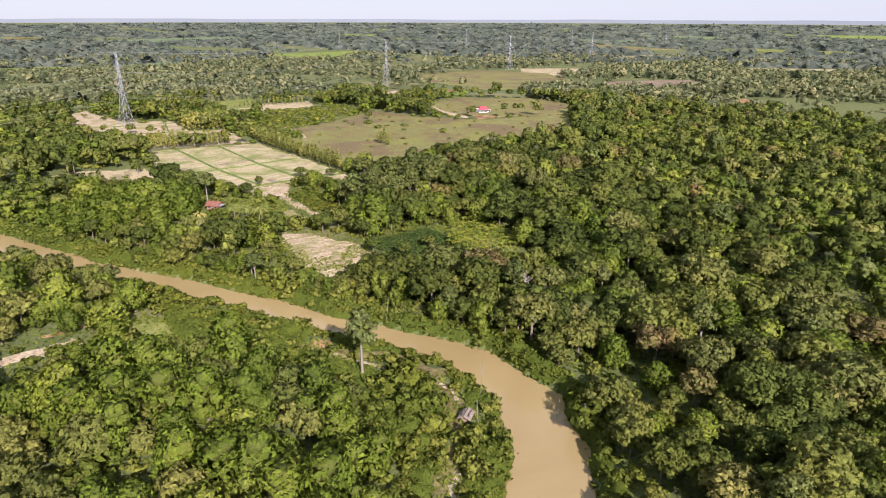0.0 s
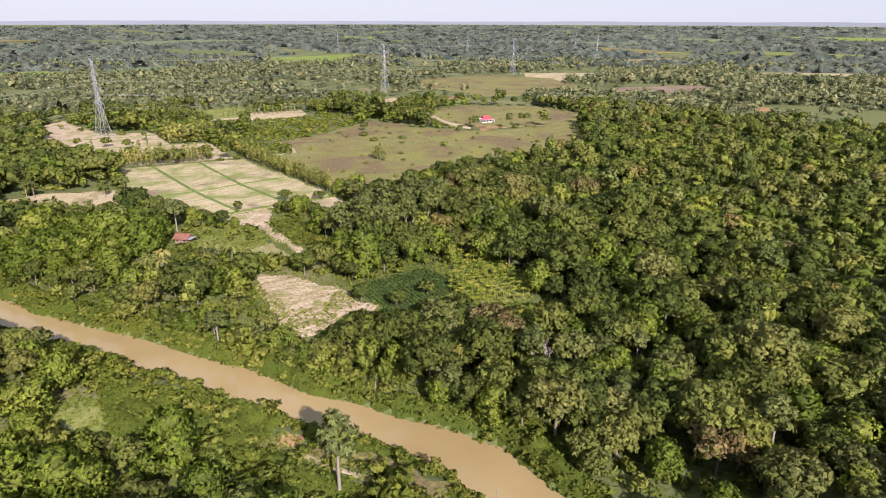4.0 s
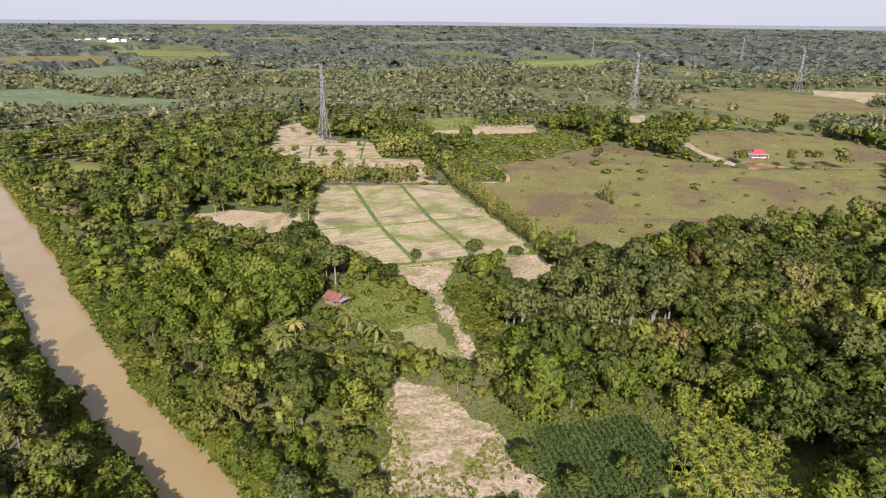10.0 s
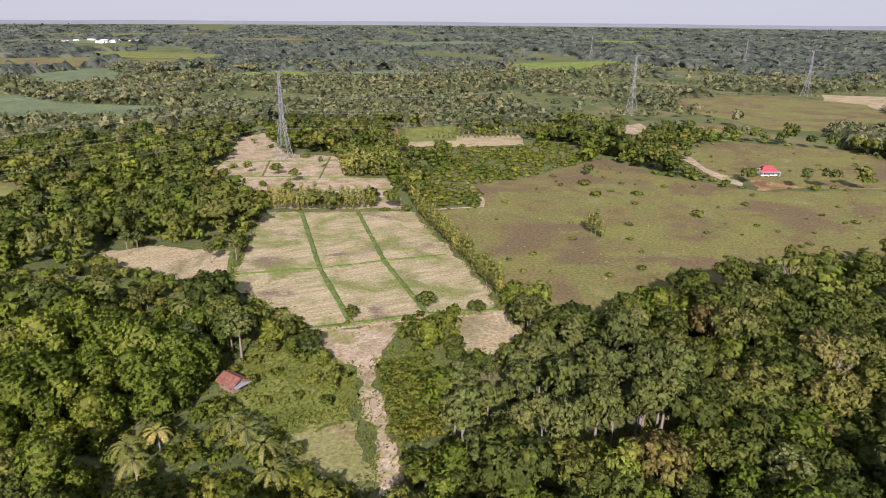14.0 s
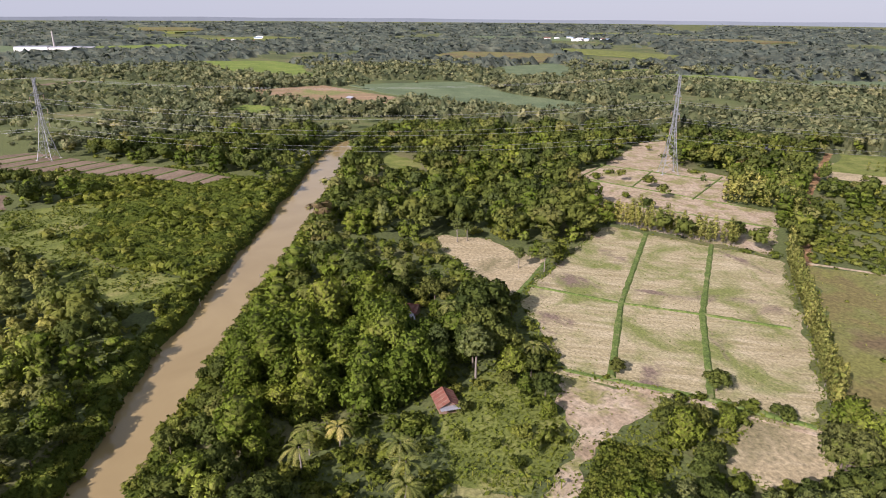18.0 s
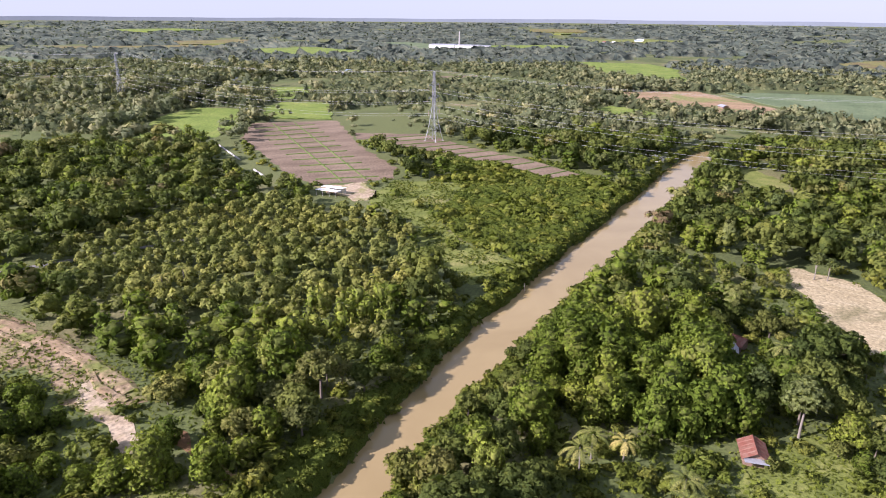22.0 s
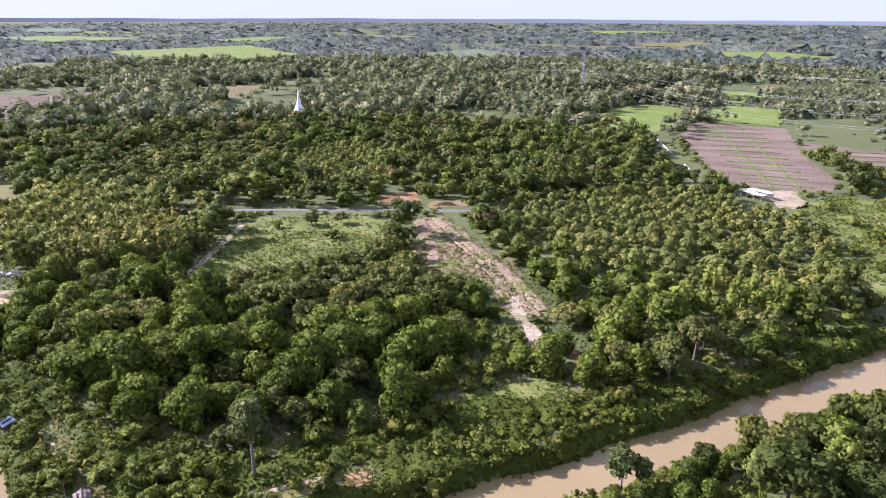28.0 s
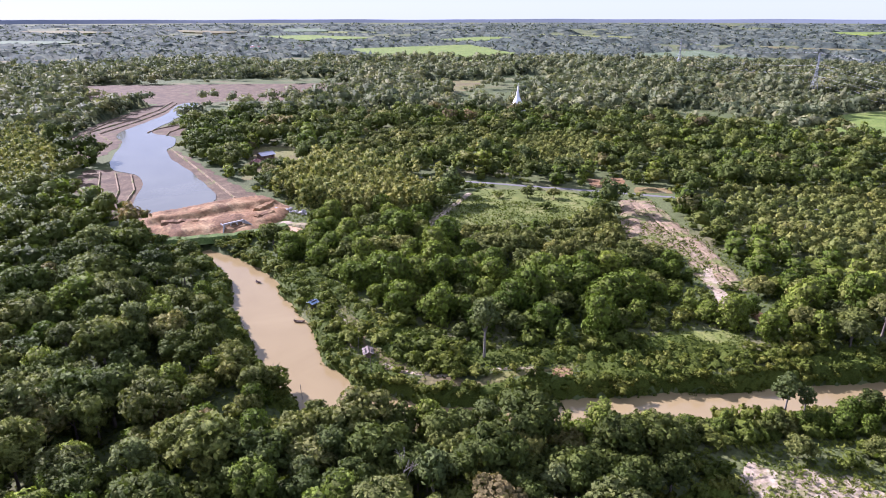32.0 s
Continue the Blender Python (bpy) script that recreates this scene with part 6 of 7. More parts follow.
def view_cap(x, y):
    """How high growth may stand before it hides open ground from the camera points."""
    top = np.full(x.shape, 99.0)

    def cap_from_view(viewpoint, reach, is_open, spare):
        dx, dy = x - viewpoint[0], y - viewpoint[1]
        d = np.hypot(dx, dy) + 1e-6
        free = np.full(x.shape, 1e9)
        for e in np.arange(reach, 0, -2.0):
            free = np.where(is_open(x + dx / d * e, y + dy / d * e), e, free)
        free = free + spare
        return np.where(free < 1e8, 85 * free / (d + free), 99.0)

    for names, sides, reach in VIEW_CAPS:
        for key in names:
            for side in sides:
                top = np.minimum(top, cap_from_view(side, reach, lambda a, b: inside(ZONES[key], a, b), 1.5))
    # below the bend, growth may hide more of the water from the viewpoints
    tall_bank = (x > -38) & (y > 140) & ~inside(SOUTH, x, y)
    for side in BANK_VIEWPOINTS:
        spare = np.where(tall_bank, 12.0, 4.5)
        top = np.minimum(top, cap_from_view(side, 22, lambda a, b: np.less(*near_line(RIVER[2:], a, b)), spare))
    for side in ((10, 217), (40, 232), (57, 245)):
        top = np.minimum(top, cap_from_view(side, 24, lambda a, b: near_line([(-100, -52), (-127, -19), (-165, 26), (-192, 60), (-230, 110)], a, b)[0] < 2, 2.5))
        top = np.minimum(top, cap_from_view((3, 190), 40, lambda a, b: near_line([(-120, 441), (-97, 457), (-101, 470)], a, b)[0] < 2, 1.5))
        top = np.minimum(top, cap_from_view(side, 24, lambda a, b: near_line([(-111, -2), (-64, 33)], a, b)[0] < 2, 1.5))
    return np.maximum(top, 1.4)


LOW_WOOD = [(-135, 15), (-30, 5), (5, 30), (5, 140), (-30, 160), (-90, 190), (-160, 215), (-190, 190), (-150, 120)]
SOUTH = [(p[0], p[1]) for p in RIVER] + [(20, -300), (-560, -300)]
PLANTS = {}


def add(kind, level, x, y, scale, z=None, turn=0.0):
    PLANTS.setdefault((kind, level), []).append((x, y, z, scale, turn))


rng = seeded(11)
for level, step, lo, hi, box in ((0, 6.2, -1, 122, (-330, 260, -200, 480)), (1, 7.0, 122, 420, (-560, 480, -480, 760)), (2, 8.8, 420, 1150, (-1300, 950, -1150, 1600))):
    X, Y = scatter(rng, box, step)
    D = near_line(NEAR, X, Y)[0]
    keep = (D > lo) & (D <= hi) & ~open_land(X, Y)
    if level == 2:
        # a patchwork of woods and small clearings
        patch = np.sin(X * 0.017 + 2 * np.sin(Y * 0.008)) + np.sin(Y * 0.021 + 1.5 * np.sin(X * 0.011 + 1))
        openness = np.where((Y > 545) & (X > 90), -0.3, np.where((Y > 545) & (X > -150), 0.4, np.where(Y > 480, -0.1, np.where((X < -560) & (Y > 0), -0.5, -0.85))))
        keep &= (patch > openness) | (rng.uniform(size=len(X)) < 0.10)
    X, Y = X[keep], Y[keep]
    K = kind_at(rng, X, Y)
    # low growth on the river's south edge and over the point inside its bend
    bank = np.subtract(*near_line(RIVER, X, Y))
    low, south = inside(LOW_WOOD, X, Y), inside(SOUTH, X, Y)
    limit = view_cap(X, Y)
    for x, y, k, edge, short, under, roof in zip(X, Y, K, bank, low, south, limit):
        s = (rng.uniform(0.62, 1.12) if rng.uniform() < 0.78 else rng.uniform(1.12, 1.45)) * (1.3 if level == 2 and y < 0 else 0.95 if level == 2 else 1.0)
        if under and edge < (7 if x > -45 else 9 if x > -118 else 4) and k != "shrub":
            k = "shrub"
            s = rng.uniform(0.7, 1.15)
        elif short and edge < 22 and x < -30 and k in ("broadleaf", "vine", "spread", "tall"):
            k = rng.choice(("broadleaf", "spread", "vine"))
            s *= 0.95 if x > -60 else 0.8
        elif short and k in ("broadleaf", "vine", "spread", "tall"):
            k = rng.choice(("mango", "vine", "vine", "vine", "shrub"))
            s *= {"mango": 1.1, "vine": 0.95, "shrub": 1.8}.get(k, 0.8)
        elif edge < 7 and x > 15 and y < 124:
            k, s = "shrub", rng.uniform(0.7, 1.1)
        elif edge < 18 and x > 15 and y < 124 and k != "shrub":
            s *= 0.6
        elif k == "rubber":
            s *= 0.92
        elif not under and edge < 10 and -130 < x < -38 and k != "shrub":
            s *= 0.6
        elif not under and edge < 15 and x > -75 and k != "shrub":
            s *= 1.12
        if near_line([(-424, 51), (-359, 93), (-315, 123)], np.array([x]), np.array([y]))[0][0] < 12:
            k, s = "shrub", rng.uniform(0.5, 0.9)
        if k == "none" or (level < 2 and k == "broadleaf" and rng.uniform() < (0.12, 0.20)[level]):
            continue
        if any(inside(p, np.array([x]), np.array([y]))[0] for p in LOW_PATCHES):
            k, s = rng.choice(("mango", "vine", "shrub")), rng.uniform(0.55, 0.9)
            s *= {"mango": 1.0, "vine": 0.75, "shrub": 1.8}[k] * (1.35 if x > -45 else 1.0)
            if inside(LOW_PATCHES[1], np.array([x]), np.array([y]))[0]:
                k, s = "shrub", rng.uniform(0.9, 1.4)
        # some north-bank trees skip the view cap and stand above the low fringe
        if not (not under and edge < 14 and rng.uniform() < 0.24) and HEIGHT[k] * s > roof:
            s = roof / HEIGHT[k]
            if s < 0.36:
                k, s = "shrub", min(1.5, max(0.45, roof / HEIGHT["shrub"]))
        if edge > 1.0 + 4.0 * s * (k != "shrub"):
            add(k, level, x, y, s, None, rng.uniform(0, 360))
    # saplings and bushes between the trees
    if level < 2:
        X, Y = scatter(rng, box, step * (1.5, 2.0)[level])
        D = near_line(NEAR, X, Y)[0]
        keep = (D > lo) & (D <= hi) & ~open_land(X, Y, -1.0)
        for x, y in zip(X[keep], Y[keep]):
            add("shrub", level, x, y, rng.uniform(0.7, 1.3), None, rng.uniform(0, 360))

# thick scrub where the stands are scrub
X, Y = scatter(rng, (-420, 60, 20, 640), 5.2)
hit = np.zeros(X.shape, bool)
for poly in STANDS["shrub"]:
    hit |= inside(poly, X, Y)
hit &= ~open_land(X, Y, -0.5)
for x, y in zip(X[hit], Y[hit]):
    D = float(near_line(NEAR, np.array([x]), np.array([y]))[0][0])
    clump = math.sin(x * 0.09 + 1.7 * math.sin(y * 0.06)) + math.sin(y * 0.11 + 1.4 * math.sin(x * 0.05))
    if clump > 0.15 or rng.uniform() < 0.45:
        add("shrub", 0 if D < 128 else 1, x, y, (rng.uniform(1.1, 2.1) if clump > 0.5 else rng.uniform(0.5, 1.2)) * (0.6 if y > 430 else 1.0), None, rng.uniform(0, 360))

# closed canopy of the rubber stands
X, Y = scatter(rng, (-290, -140, -110, 215), 4.7)
hit = (inside(STANDS["rubber"][0], X, Y) | inside(STANDS["rubber"][1], X, Y)) & ~open_land(X, Y)
for x, y in zip(X[hit], Y[hit]):
    add("rubber", 1, x, y, rng.uniform(0.65, 0.95), None, rng.uniform(0, 360))

# closed grove of eucalypts by the pasture
X, Y = scatter(rng, (-108, -20, -98, 26), 4.6)
hit = inside(STANDS["eucalypt"][0], X, Y) & ~open_land(X, Y)
for x, y in zip(X[hit], Y[hit]):
    add("eucalypt", 1, x, y, rng.uniform(0.85, 1.2), None, rng.uniform(0, 360))

# young plantation in rows beside the sandy track
for u in np.arange(0.04, 1, 0.085):
    for w in np.arange(0.03, 1, 0.055):
        p = Vector((-73, 302)).lerp(Vector((-56, 276)), w).lerp(Vector((-64, 311)).lerp(Vector((-47, 282)), w), u)
        add("shrub", 0, p.x + rng.uniform(-0.2, 0.2), p.y + rng.uniform(-0.2, 0.2), rng.uniform(0.42, 0.68), None, rng.uniform(0, 360))

# river banks hung with bushes
for k in range(len(RIVER) - 1):
    (xa, ya, wa), (xb, yb, wb) = RIVER[k], RIVER[k + 1]
    d = math.hypot(xb - xa, yb - ya)
    nx, ny = -(yb - ya) / d, (xb - xa) / d
    for f in np.arange(0, 1, 1.15 / d):
        for s in (-1, 1):
            off = (wa + (wb - wa) * f) + rng.uniform(0.5, 4.2)
            off += float(shore(np.array([xa + (xb - xa) * f + nx * s * off]), np.array([ya + (yb - ya) * f + ny * s * off]))[0])
            x, y = xa + (xb - xa) * f + nx * s * off, ya + (yb - ya) * f + ny * s * off
            D = float(near_line(NEAR, np.array([x]), np.array([y]))[0][0])
            if min(math.hypot(x - 5.5, y - 119), math.hypot(x - 6, y - 82)) > 5:
                add("shrub", 0 if D < 128 else 1, x, y, rng.uniform(0.35, 0.8) if s < 0 or x > 15 else rng.uniform(0.4, 0.95), None, rng.uniform(0, 360))
            if rng.uniform() < 0.55 and min(math.hypot(x - 5.5, y - 119), math.hypot(x - 6, y - 82)) > 5:
                back = off - (wa + (wb - wa) * f) - rng.uniform(-0.3, 0.9)
                add("shrub", 0 if D < 128 else 1, x - nx * s * back, y - ny * s * back, rng.uniform(0.35, 0.6), None, rng.uniform(0, 360))
            if s > 0 and rng.uniform() < 0.30 and -130 < x < 4:
                add(rng.choice(("vine", "mango", "bamboo")), 0, x + nx * 4.0, y + ny * 4.0, rng.uniform(0.3, 0.55), None, rng.uniform(0, 360))

# rows and single trees that stand out
for a, b, gap, kind, s in (((-179, 528), (-122, 437), 2.6, "eucalypt", 0.62), ((-122, 437), (-57, 357), 1.35, "eucalypt", 0.72), ((-188, 413), (-143, 434), 2.6, "eucalypt", 0.85), ((-196, 409), (-150, 429), 3.2, "eucalypt", 0.75),
                           ((-189, 484), (-163, 498), 2.6, "eucalypt", 0.9), ((-196, 494), (-170, 510), 2.6, "eucalypt", 0.9), ((-202, 505), (-178, 524), 2.6, "eucalypt", 0.9), ((-207, 511), (-184, 536), 2.8, "eucalypt", 0.9),
                           ((-195, 618), (-130, 652), 4, "eucalypt", 0.6)):
    d = math.hypot(b[0] - a[0], b[1] - a[1])
    for f in np.arange(0, 1, gap / d):
        add(kind, 0 if a[1] < 440 else 1, a[0] + (b[0] - a[0]) * f + rng.uniform(-0.8, 0.8), a[1] + (b[1] - a[1]) * f + rng.uniform(-0.8, 0.8), s * rng.uniform(0.8, 1.2), None, rng.uniform(0, 360))
FIELD_TREES = (
    (-200, 340, "tall", 0.75), (-199, 344, "tall", 0.70), (-165, 345, "tall", 0.70), (-158, 351, "tall", 0.75), (-94, 324.6, "mango", 0.62),
    (-72, 262, "mango", 0.5), (-76, 340, "broadleaf", 0.6), (-60, 342, "broadleaf", 0.5), (-98, 281, "mango", 0.45), (-84, 288, "shrub", 1.2),
    (-80, 292, "shrub", 1.4), (-103, 297, "mango", 0.5), (-98, 299, "vine", 0.45), (-93, 297, "shrub", 1.3), (-87, 297, "vine", 0.5),
    (-104, 290, "shrub", 1.2), (-95, 288, "shrub", 0.8), (-84, 281, "shrub", 0.7), (-90, 276, "shrub", 0.9), (-77, 286, "bamboo", 0.35),
    (-76, 281, "shrub", 1.0), (-99, 284, "shrub", 0.6),
)
BANK_TREES = (
    (-62, 197, "tall", 0.62), (-91, 209, "mango", 0.95), (17, 156, "broadleaf", 0.85), (11, 159, "vine", 0.9), (6, 164, "broadleaf", 0.85),
    (21, 160, "broadleaf", 0.95), (0, 167, "vine", 0.85), (-18.9, 137.2, "tall", 1.2), (-338, 185.6, "tall", 0.95), (-25, 222, "broadleaf", 0.6),
    (-14, 219, "broadleaf", 0.6), (-5, 228, "broadleaf", 0.5), (-60, 194, "tall", 0.85), (-130, 20, "mango", 0.9), (-140, 28, "mango", 0.8),
    (-118, 12, "shrub", 1.3), (-125, 40, "shrub", 1.5), (-300, 185, "shrub", 1.5), (-280, 198, "shrub", 1.6), (-240, 205, "shrub", 1.7),
    (-225, 215, "shrub", 1.6),
)
MEADOW_TREES = (
    (-43, 439, "eucalypt", 0.8), (-41, 436, "eucalypt", 0.75), (-39, 434, "eucalypt", 0.8), (-36, 431, "eucalypt", 0.7), (-60, 520, "shrub", 1.5),
    (-50, 500, "shrub", 1.4), (-30, 510, "shrub", 1.2), (0, 480, "shrub", 1.3), (-62, 545, "mango", 1.0), (12, 545, "mango", 0.8),
    (-2, 560, "mango", 0.7), (-70, 590, "broadleaf", 0.8), (-20, 600, "broadleaf", 0.8), (-10, 612, "broadleaf", 0.7),
)
TERRACE_TREES = (
    (-245, 470, "broadleaf", 0.6), (-262, 478, "shrub", 1.4), (-285, 505, "broadleaf", 0.6), (-300, 548, "mango", 0.6), (-280, 540, "shrub", 1.3),
    (-240, 522, "shrub", 1.2), (-255, 462, "shrub", 1.5), (-196, 440, "broadleaf", 0.65), (-218, 448, "shrub", 1.4), (-227, 473, "broadleaf", 0.75),
    (-207, 462, "broadleaf", 0.8), (-212, 496, "tall", 0.6), (-148, 439, "broadleaf", 0.85), (-152, 444, "broadleaf", 0.7),
)
for x, y, kind, s in FIELD_TREES + BANK_TREES + MEADOW_TREES + TERRACE_TREES:
    add(kind, 0 if y < 450 and x > -250 else 1, x, y, s, None, rng.uniform(0, 360))

X, Y = scatter(rng, (-120, 120, 360, 700), 13)
hit = (inside(ZONES["meadow"], X, Y) | inside(ZONES["house_meadow"], X, Y)) & (rng.uniform(size=len(X)) < 0.30)
for x, y in zip(X[hit], Y[hit]):
    add("shrub", 1, x, y, rng.uniform(0.25, 0.8), None, rng.uniform(0, 360))


def heights(x, y):
    return land(np.asarray(x, float), np.asarray(y, float))


LIGHT = ("rubber", "eucalypt", "shrub", "bamboo")


def outward(v):
    """Level normals away from a stem's own axis."""
    n = v * np.array((1, 1, 0)) + np.array((1e-3, 0, 0))
    return n / np.linalg.norm(n, axis=1)[:, None]


def wood_block(name, label, kind, level, rows):
    """All the plants of a kind past those that stand singly, joined."""
    shapes = tree_shapes(kind, level)
    rows = np.array([(x, y, s, t) for x, y, _, s, t in rows])
    z = heights(rows[:, 0], rows[:, 1])
    Vs, Fs, Ws, Ns, Ts, off = [], [], [], [], [], 0
    for n, ((lv, lf, core, ln), (wv, wf)) in enumerate(shapes):
        own = rows[n::len(shapes)]
        oz = z[n::len(shapes)]
        if not len(own):
            continue
        v, f = (lv, lf) if level else join([(lv, lf), (wv, wf)])
        round_n = ln if level else np.concatenate([ln, outward(wv)])
        which = np.zeros(len(f), int)
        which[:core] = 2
        if not level:
            which[len(lf):] = 1
        a = np.radians(own[:, 3])
        c, s = np.cos(a)[:, None], np.sin(a)[:, None]
        k = own[:, 2][:, None]
        tall = k * np.random.default_rng(n).uniform(0.86, 1.08, k.shape)
        P = np.stack([(v[:, 0] * c - v[:, 1] * s) * k + own[:, 0][:, None], (v[:, 0] * s + v[:, 1] * c) * k + own[:, 1][:, None], v[:, 2] * tall + oz[:, None]], -1)
        Vs.append(P.reshape(-1, 3))
        Ns.append(np.stack([round_n[:, 0] * c - round_n[:, 1] * s, round_n[:, 0] * s + round_n[:, 1] * c, round_n[:, 2] + 0 * c], -1).reshape(-1, 3))
        Ts.append(np.repeat(np.random.default_rng(n + 50).uniform(size=len(own)), len(v)))
        Fs.append((f[None] + (np.arange(len(own)) * len(v))[:, None, None] + off).reshape(-1, 4))
        Ws.append(np.tile(which, len(own)))
        off += len(own) * len(v)
    me = quad_mesh(name, np.concatenate(Vs), np.concatenate(Fs), np.concatenate(Ws), np.concatenate(Ns), np.concatenate(Ts))
    me.materials.append(M[LOOK[kind][2] if level < 2 else "hazed_grove"])
    me.materials.append(M[LOOK[kind][3]])
    me.materials.append(M["hazed_grove" if level == 2 else "light_heart" if kind in LIGHT else "heart"])
    tagged(new(name, me), label, "woodland", kind="stuff")


def single_plants(kind, rows, group):
    """Plants that can be told apart: a stem and a crown each."""
    name, label, leaf_mat, wood_mat = LOOK[kind]
    models = []
    for (lv, lf, core, ln), (wv, wf) in tree_shapes(kind, 0):
        root = new(name)
        tagged(root, label, name.replace("_", " "), group)
        stems = [("trunk", wv, wf, wood_mat)]
        if kind == "bamboo":
            stems = [("culm", wv[12 * c: 12 * c + 12], wf[:8], wood_mat) for c in range(8)]
        for piece, v, f, mat in (*stems, ("crown", lv, lf, leaf_mat)):
            which = np.zeros(len(f), int)
            if piece == "crown":
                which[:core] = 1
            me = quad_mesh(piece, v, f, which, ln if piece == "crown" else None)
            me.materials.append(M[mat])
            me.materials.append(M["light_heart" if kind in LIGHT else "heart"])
            ob = new(piece, me)
            ob.parent = root
        models.append(root)
    used = set()
    later = []
    for k, (x, y, _, s, t) in enumerate(rows):
        z = float(heights([x], [y])[0])
        m = pose(x, y, z, 0, 0, t) @ Matrix.Diagonal((s, s, s * (0.9 + 0.25 * ((k * 37) % 10) / 10), 1))
        n = k % len(models)
        if n not in used:
            used.add(n)
            later.append((models[n], m))
        else:
            copy_thing(models[n], m)
    for ob, m in later:
        ob.matrix_basis = m
    for n, ob in enumerate(models):
        if n not in used:
            for o in (*ob.children, ob):
                bpy.data.objects.remove(o)


CENTRE = Vector((-40, 190))
SINGLE = {"broadleaf": 300, "vine": 250, "spread": 150, "tall": 80, "rubber": 250, "eucalypt": 200, "mango": 200, "bamboo": 60, "shrub": 250}
for (kind, level), rows in list(PLANTS.items()):
    name, label, *_ = LOOK[kind]
    if level == 0:
        rows.sort(key=lambda r: (r[0] - CENTRE.x) ** 2 + (r[1] - CENTRE.y) ** 2)
        single_plants(kind, rows[:SINGLE[kind]], name.replace("_", " ") + "s near the river")
        rows = rows[SINGLE[kind]:]
    if rows:
        wood_block(("thicket" if kind == "shrub" else "woodland"), ("%s, many together" % label), kind, level, rows)

# far woods to the horizon: an uneven canopy in an irregular patchwork
g = seeded(5)
radii = 470 * 1.0105 ** np.arange(210)
turns_far = np.radians(np.arange(-45, 200, 0.42))
A, R = np.meshgrid(turns_far, radii, indexing="ij")
A = A + g.normal(size=A.shape) * 0.002
R = R * (1 + g.normal(size=R.shape) * 0.003)
X, Y = -50 - R * np.sin(A), 200 + R * np.cos(A)
patch = np.sin(X * 0.0061 + 2 * np.sin(Y * 0.0043)) + np.sin(Y * 0.0075 + 1.5 * np.sin(X * 0.0052 + 1)) + 0.8 * np.sin(X * 0.017 + Y * 0.013) + 0.5 * np.sin(X * 0.041 - Y * 0.033) + g.normal(size=X.shape) * 0.25
near_patch = np.sin(X * 0.017 + 2 * np.sin(Y * 0.008)) + np.sin(Y * 0.021 + 1.5 * np.sin(X * 0.011 + 1))
near_open = np.where((Y > 545) & (X > 90), -0.2, np.where((Y > 545) & (X > -150), 0.3, -0.7))
wooded = np.where(R > 1100, patch > -0.6, near_patch > near_open) & ~open_land(X, Y) & ~open_land(X + 9, Y + 9) & ~open_land(X - 9, Y - 9)
wooded[:, 0] = False
Z = heights(X, Y) + np.where(wooded, np.where(R > 1100, 7.5, 5.5) + g.normal(size=X.shape) * np.where(R > 1100, 3.6, 2.6) + 1.5 * np.sin(X * 0.05) * np.sin(Y * 0.06), -1.2)
V = np.stack([X, Y, Z], -1).reshape(-1, 3)
ny = len(radii)
i = (np.arange(len(turns_far) - 1)[:, None] * ny + np.arange(ny - 1)).ravel()
F = np.stack([i, i + 1, i + ny + 1, i + ny], -1)
F = F[wooded.ravel()[F].any(1)]
C = V[F].mean(1)
nearer = np.hypot(C[:, 0] + 50, C[:, 1] - 200) < 1050
C = np.concatenate([np.repeat(C[nearer], 2, axis=0), C[~nearer]])
spread_out = np.hypot(C[:, 0] + 50, C[:, 1] - 200) / 400
C += g.normal(size=C.shape) * np.stack([spread_out * 1.2, spread_out * 1.2, 0.4 + spread_out * 0.25], -1) + np.array((0, 0, 0.6))
upright = g.normal(size=C.shape) * 0.7 + np.array((0, 0, 0.6))
lv, lf = cards(g, C, upright, 1.0, 0.3)
mid = np.repeat(C, 4, axis=0)
lv = mid + (lv - mid) * np.repeat(2.2 + spread_out * 0.9, 4)[:, None]
soft = np.repeat(upright / np.linalg.norm(upright, axis=1)[:, None] + np.array((0, 0, 0.5)), 4, axis=0) + (lv - mid) * 0.1
soft /= np.linalg.norm(soft, axis=1)[:, None]
used, back = np.unique(F, return_inverse=True)
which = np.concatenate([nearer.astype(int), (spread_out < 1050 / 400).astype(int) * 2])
floor_n = np.tile(np.array((0, 0, 1.0)), (len(used), 1)) + g.normal(size=(len(used), 3)) * 0.35
tint = np.concatenate([g.uniform(size=len(used)), np.repeat(g.uniform(size=len(C)), 4)])
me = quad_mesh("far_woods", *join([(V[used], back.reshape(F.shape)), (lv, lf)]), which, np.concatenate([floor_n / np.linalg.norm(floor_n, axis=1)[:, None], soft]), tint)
me.materials.append(M["hazed_far_wood"])
me.materials.append(M["shaded_mid_wood"])
me.materials.append(M["hazed_grove"])
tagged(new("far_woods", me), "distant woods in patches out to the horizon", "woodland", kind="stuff")

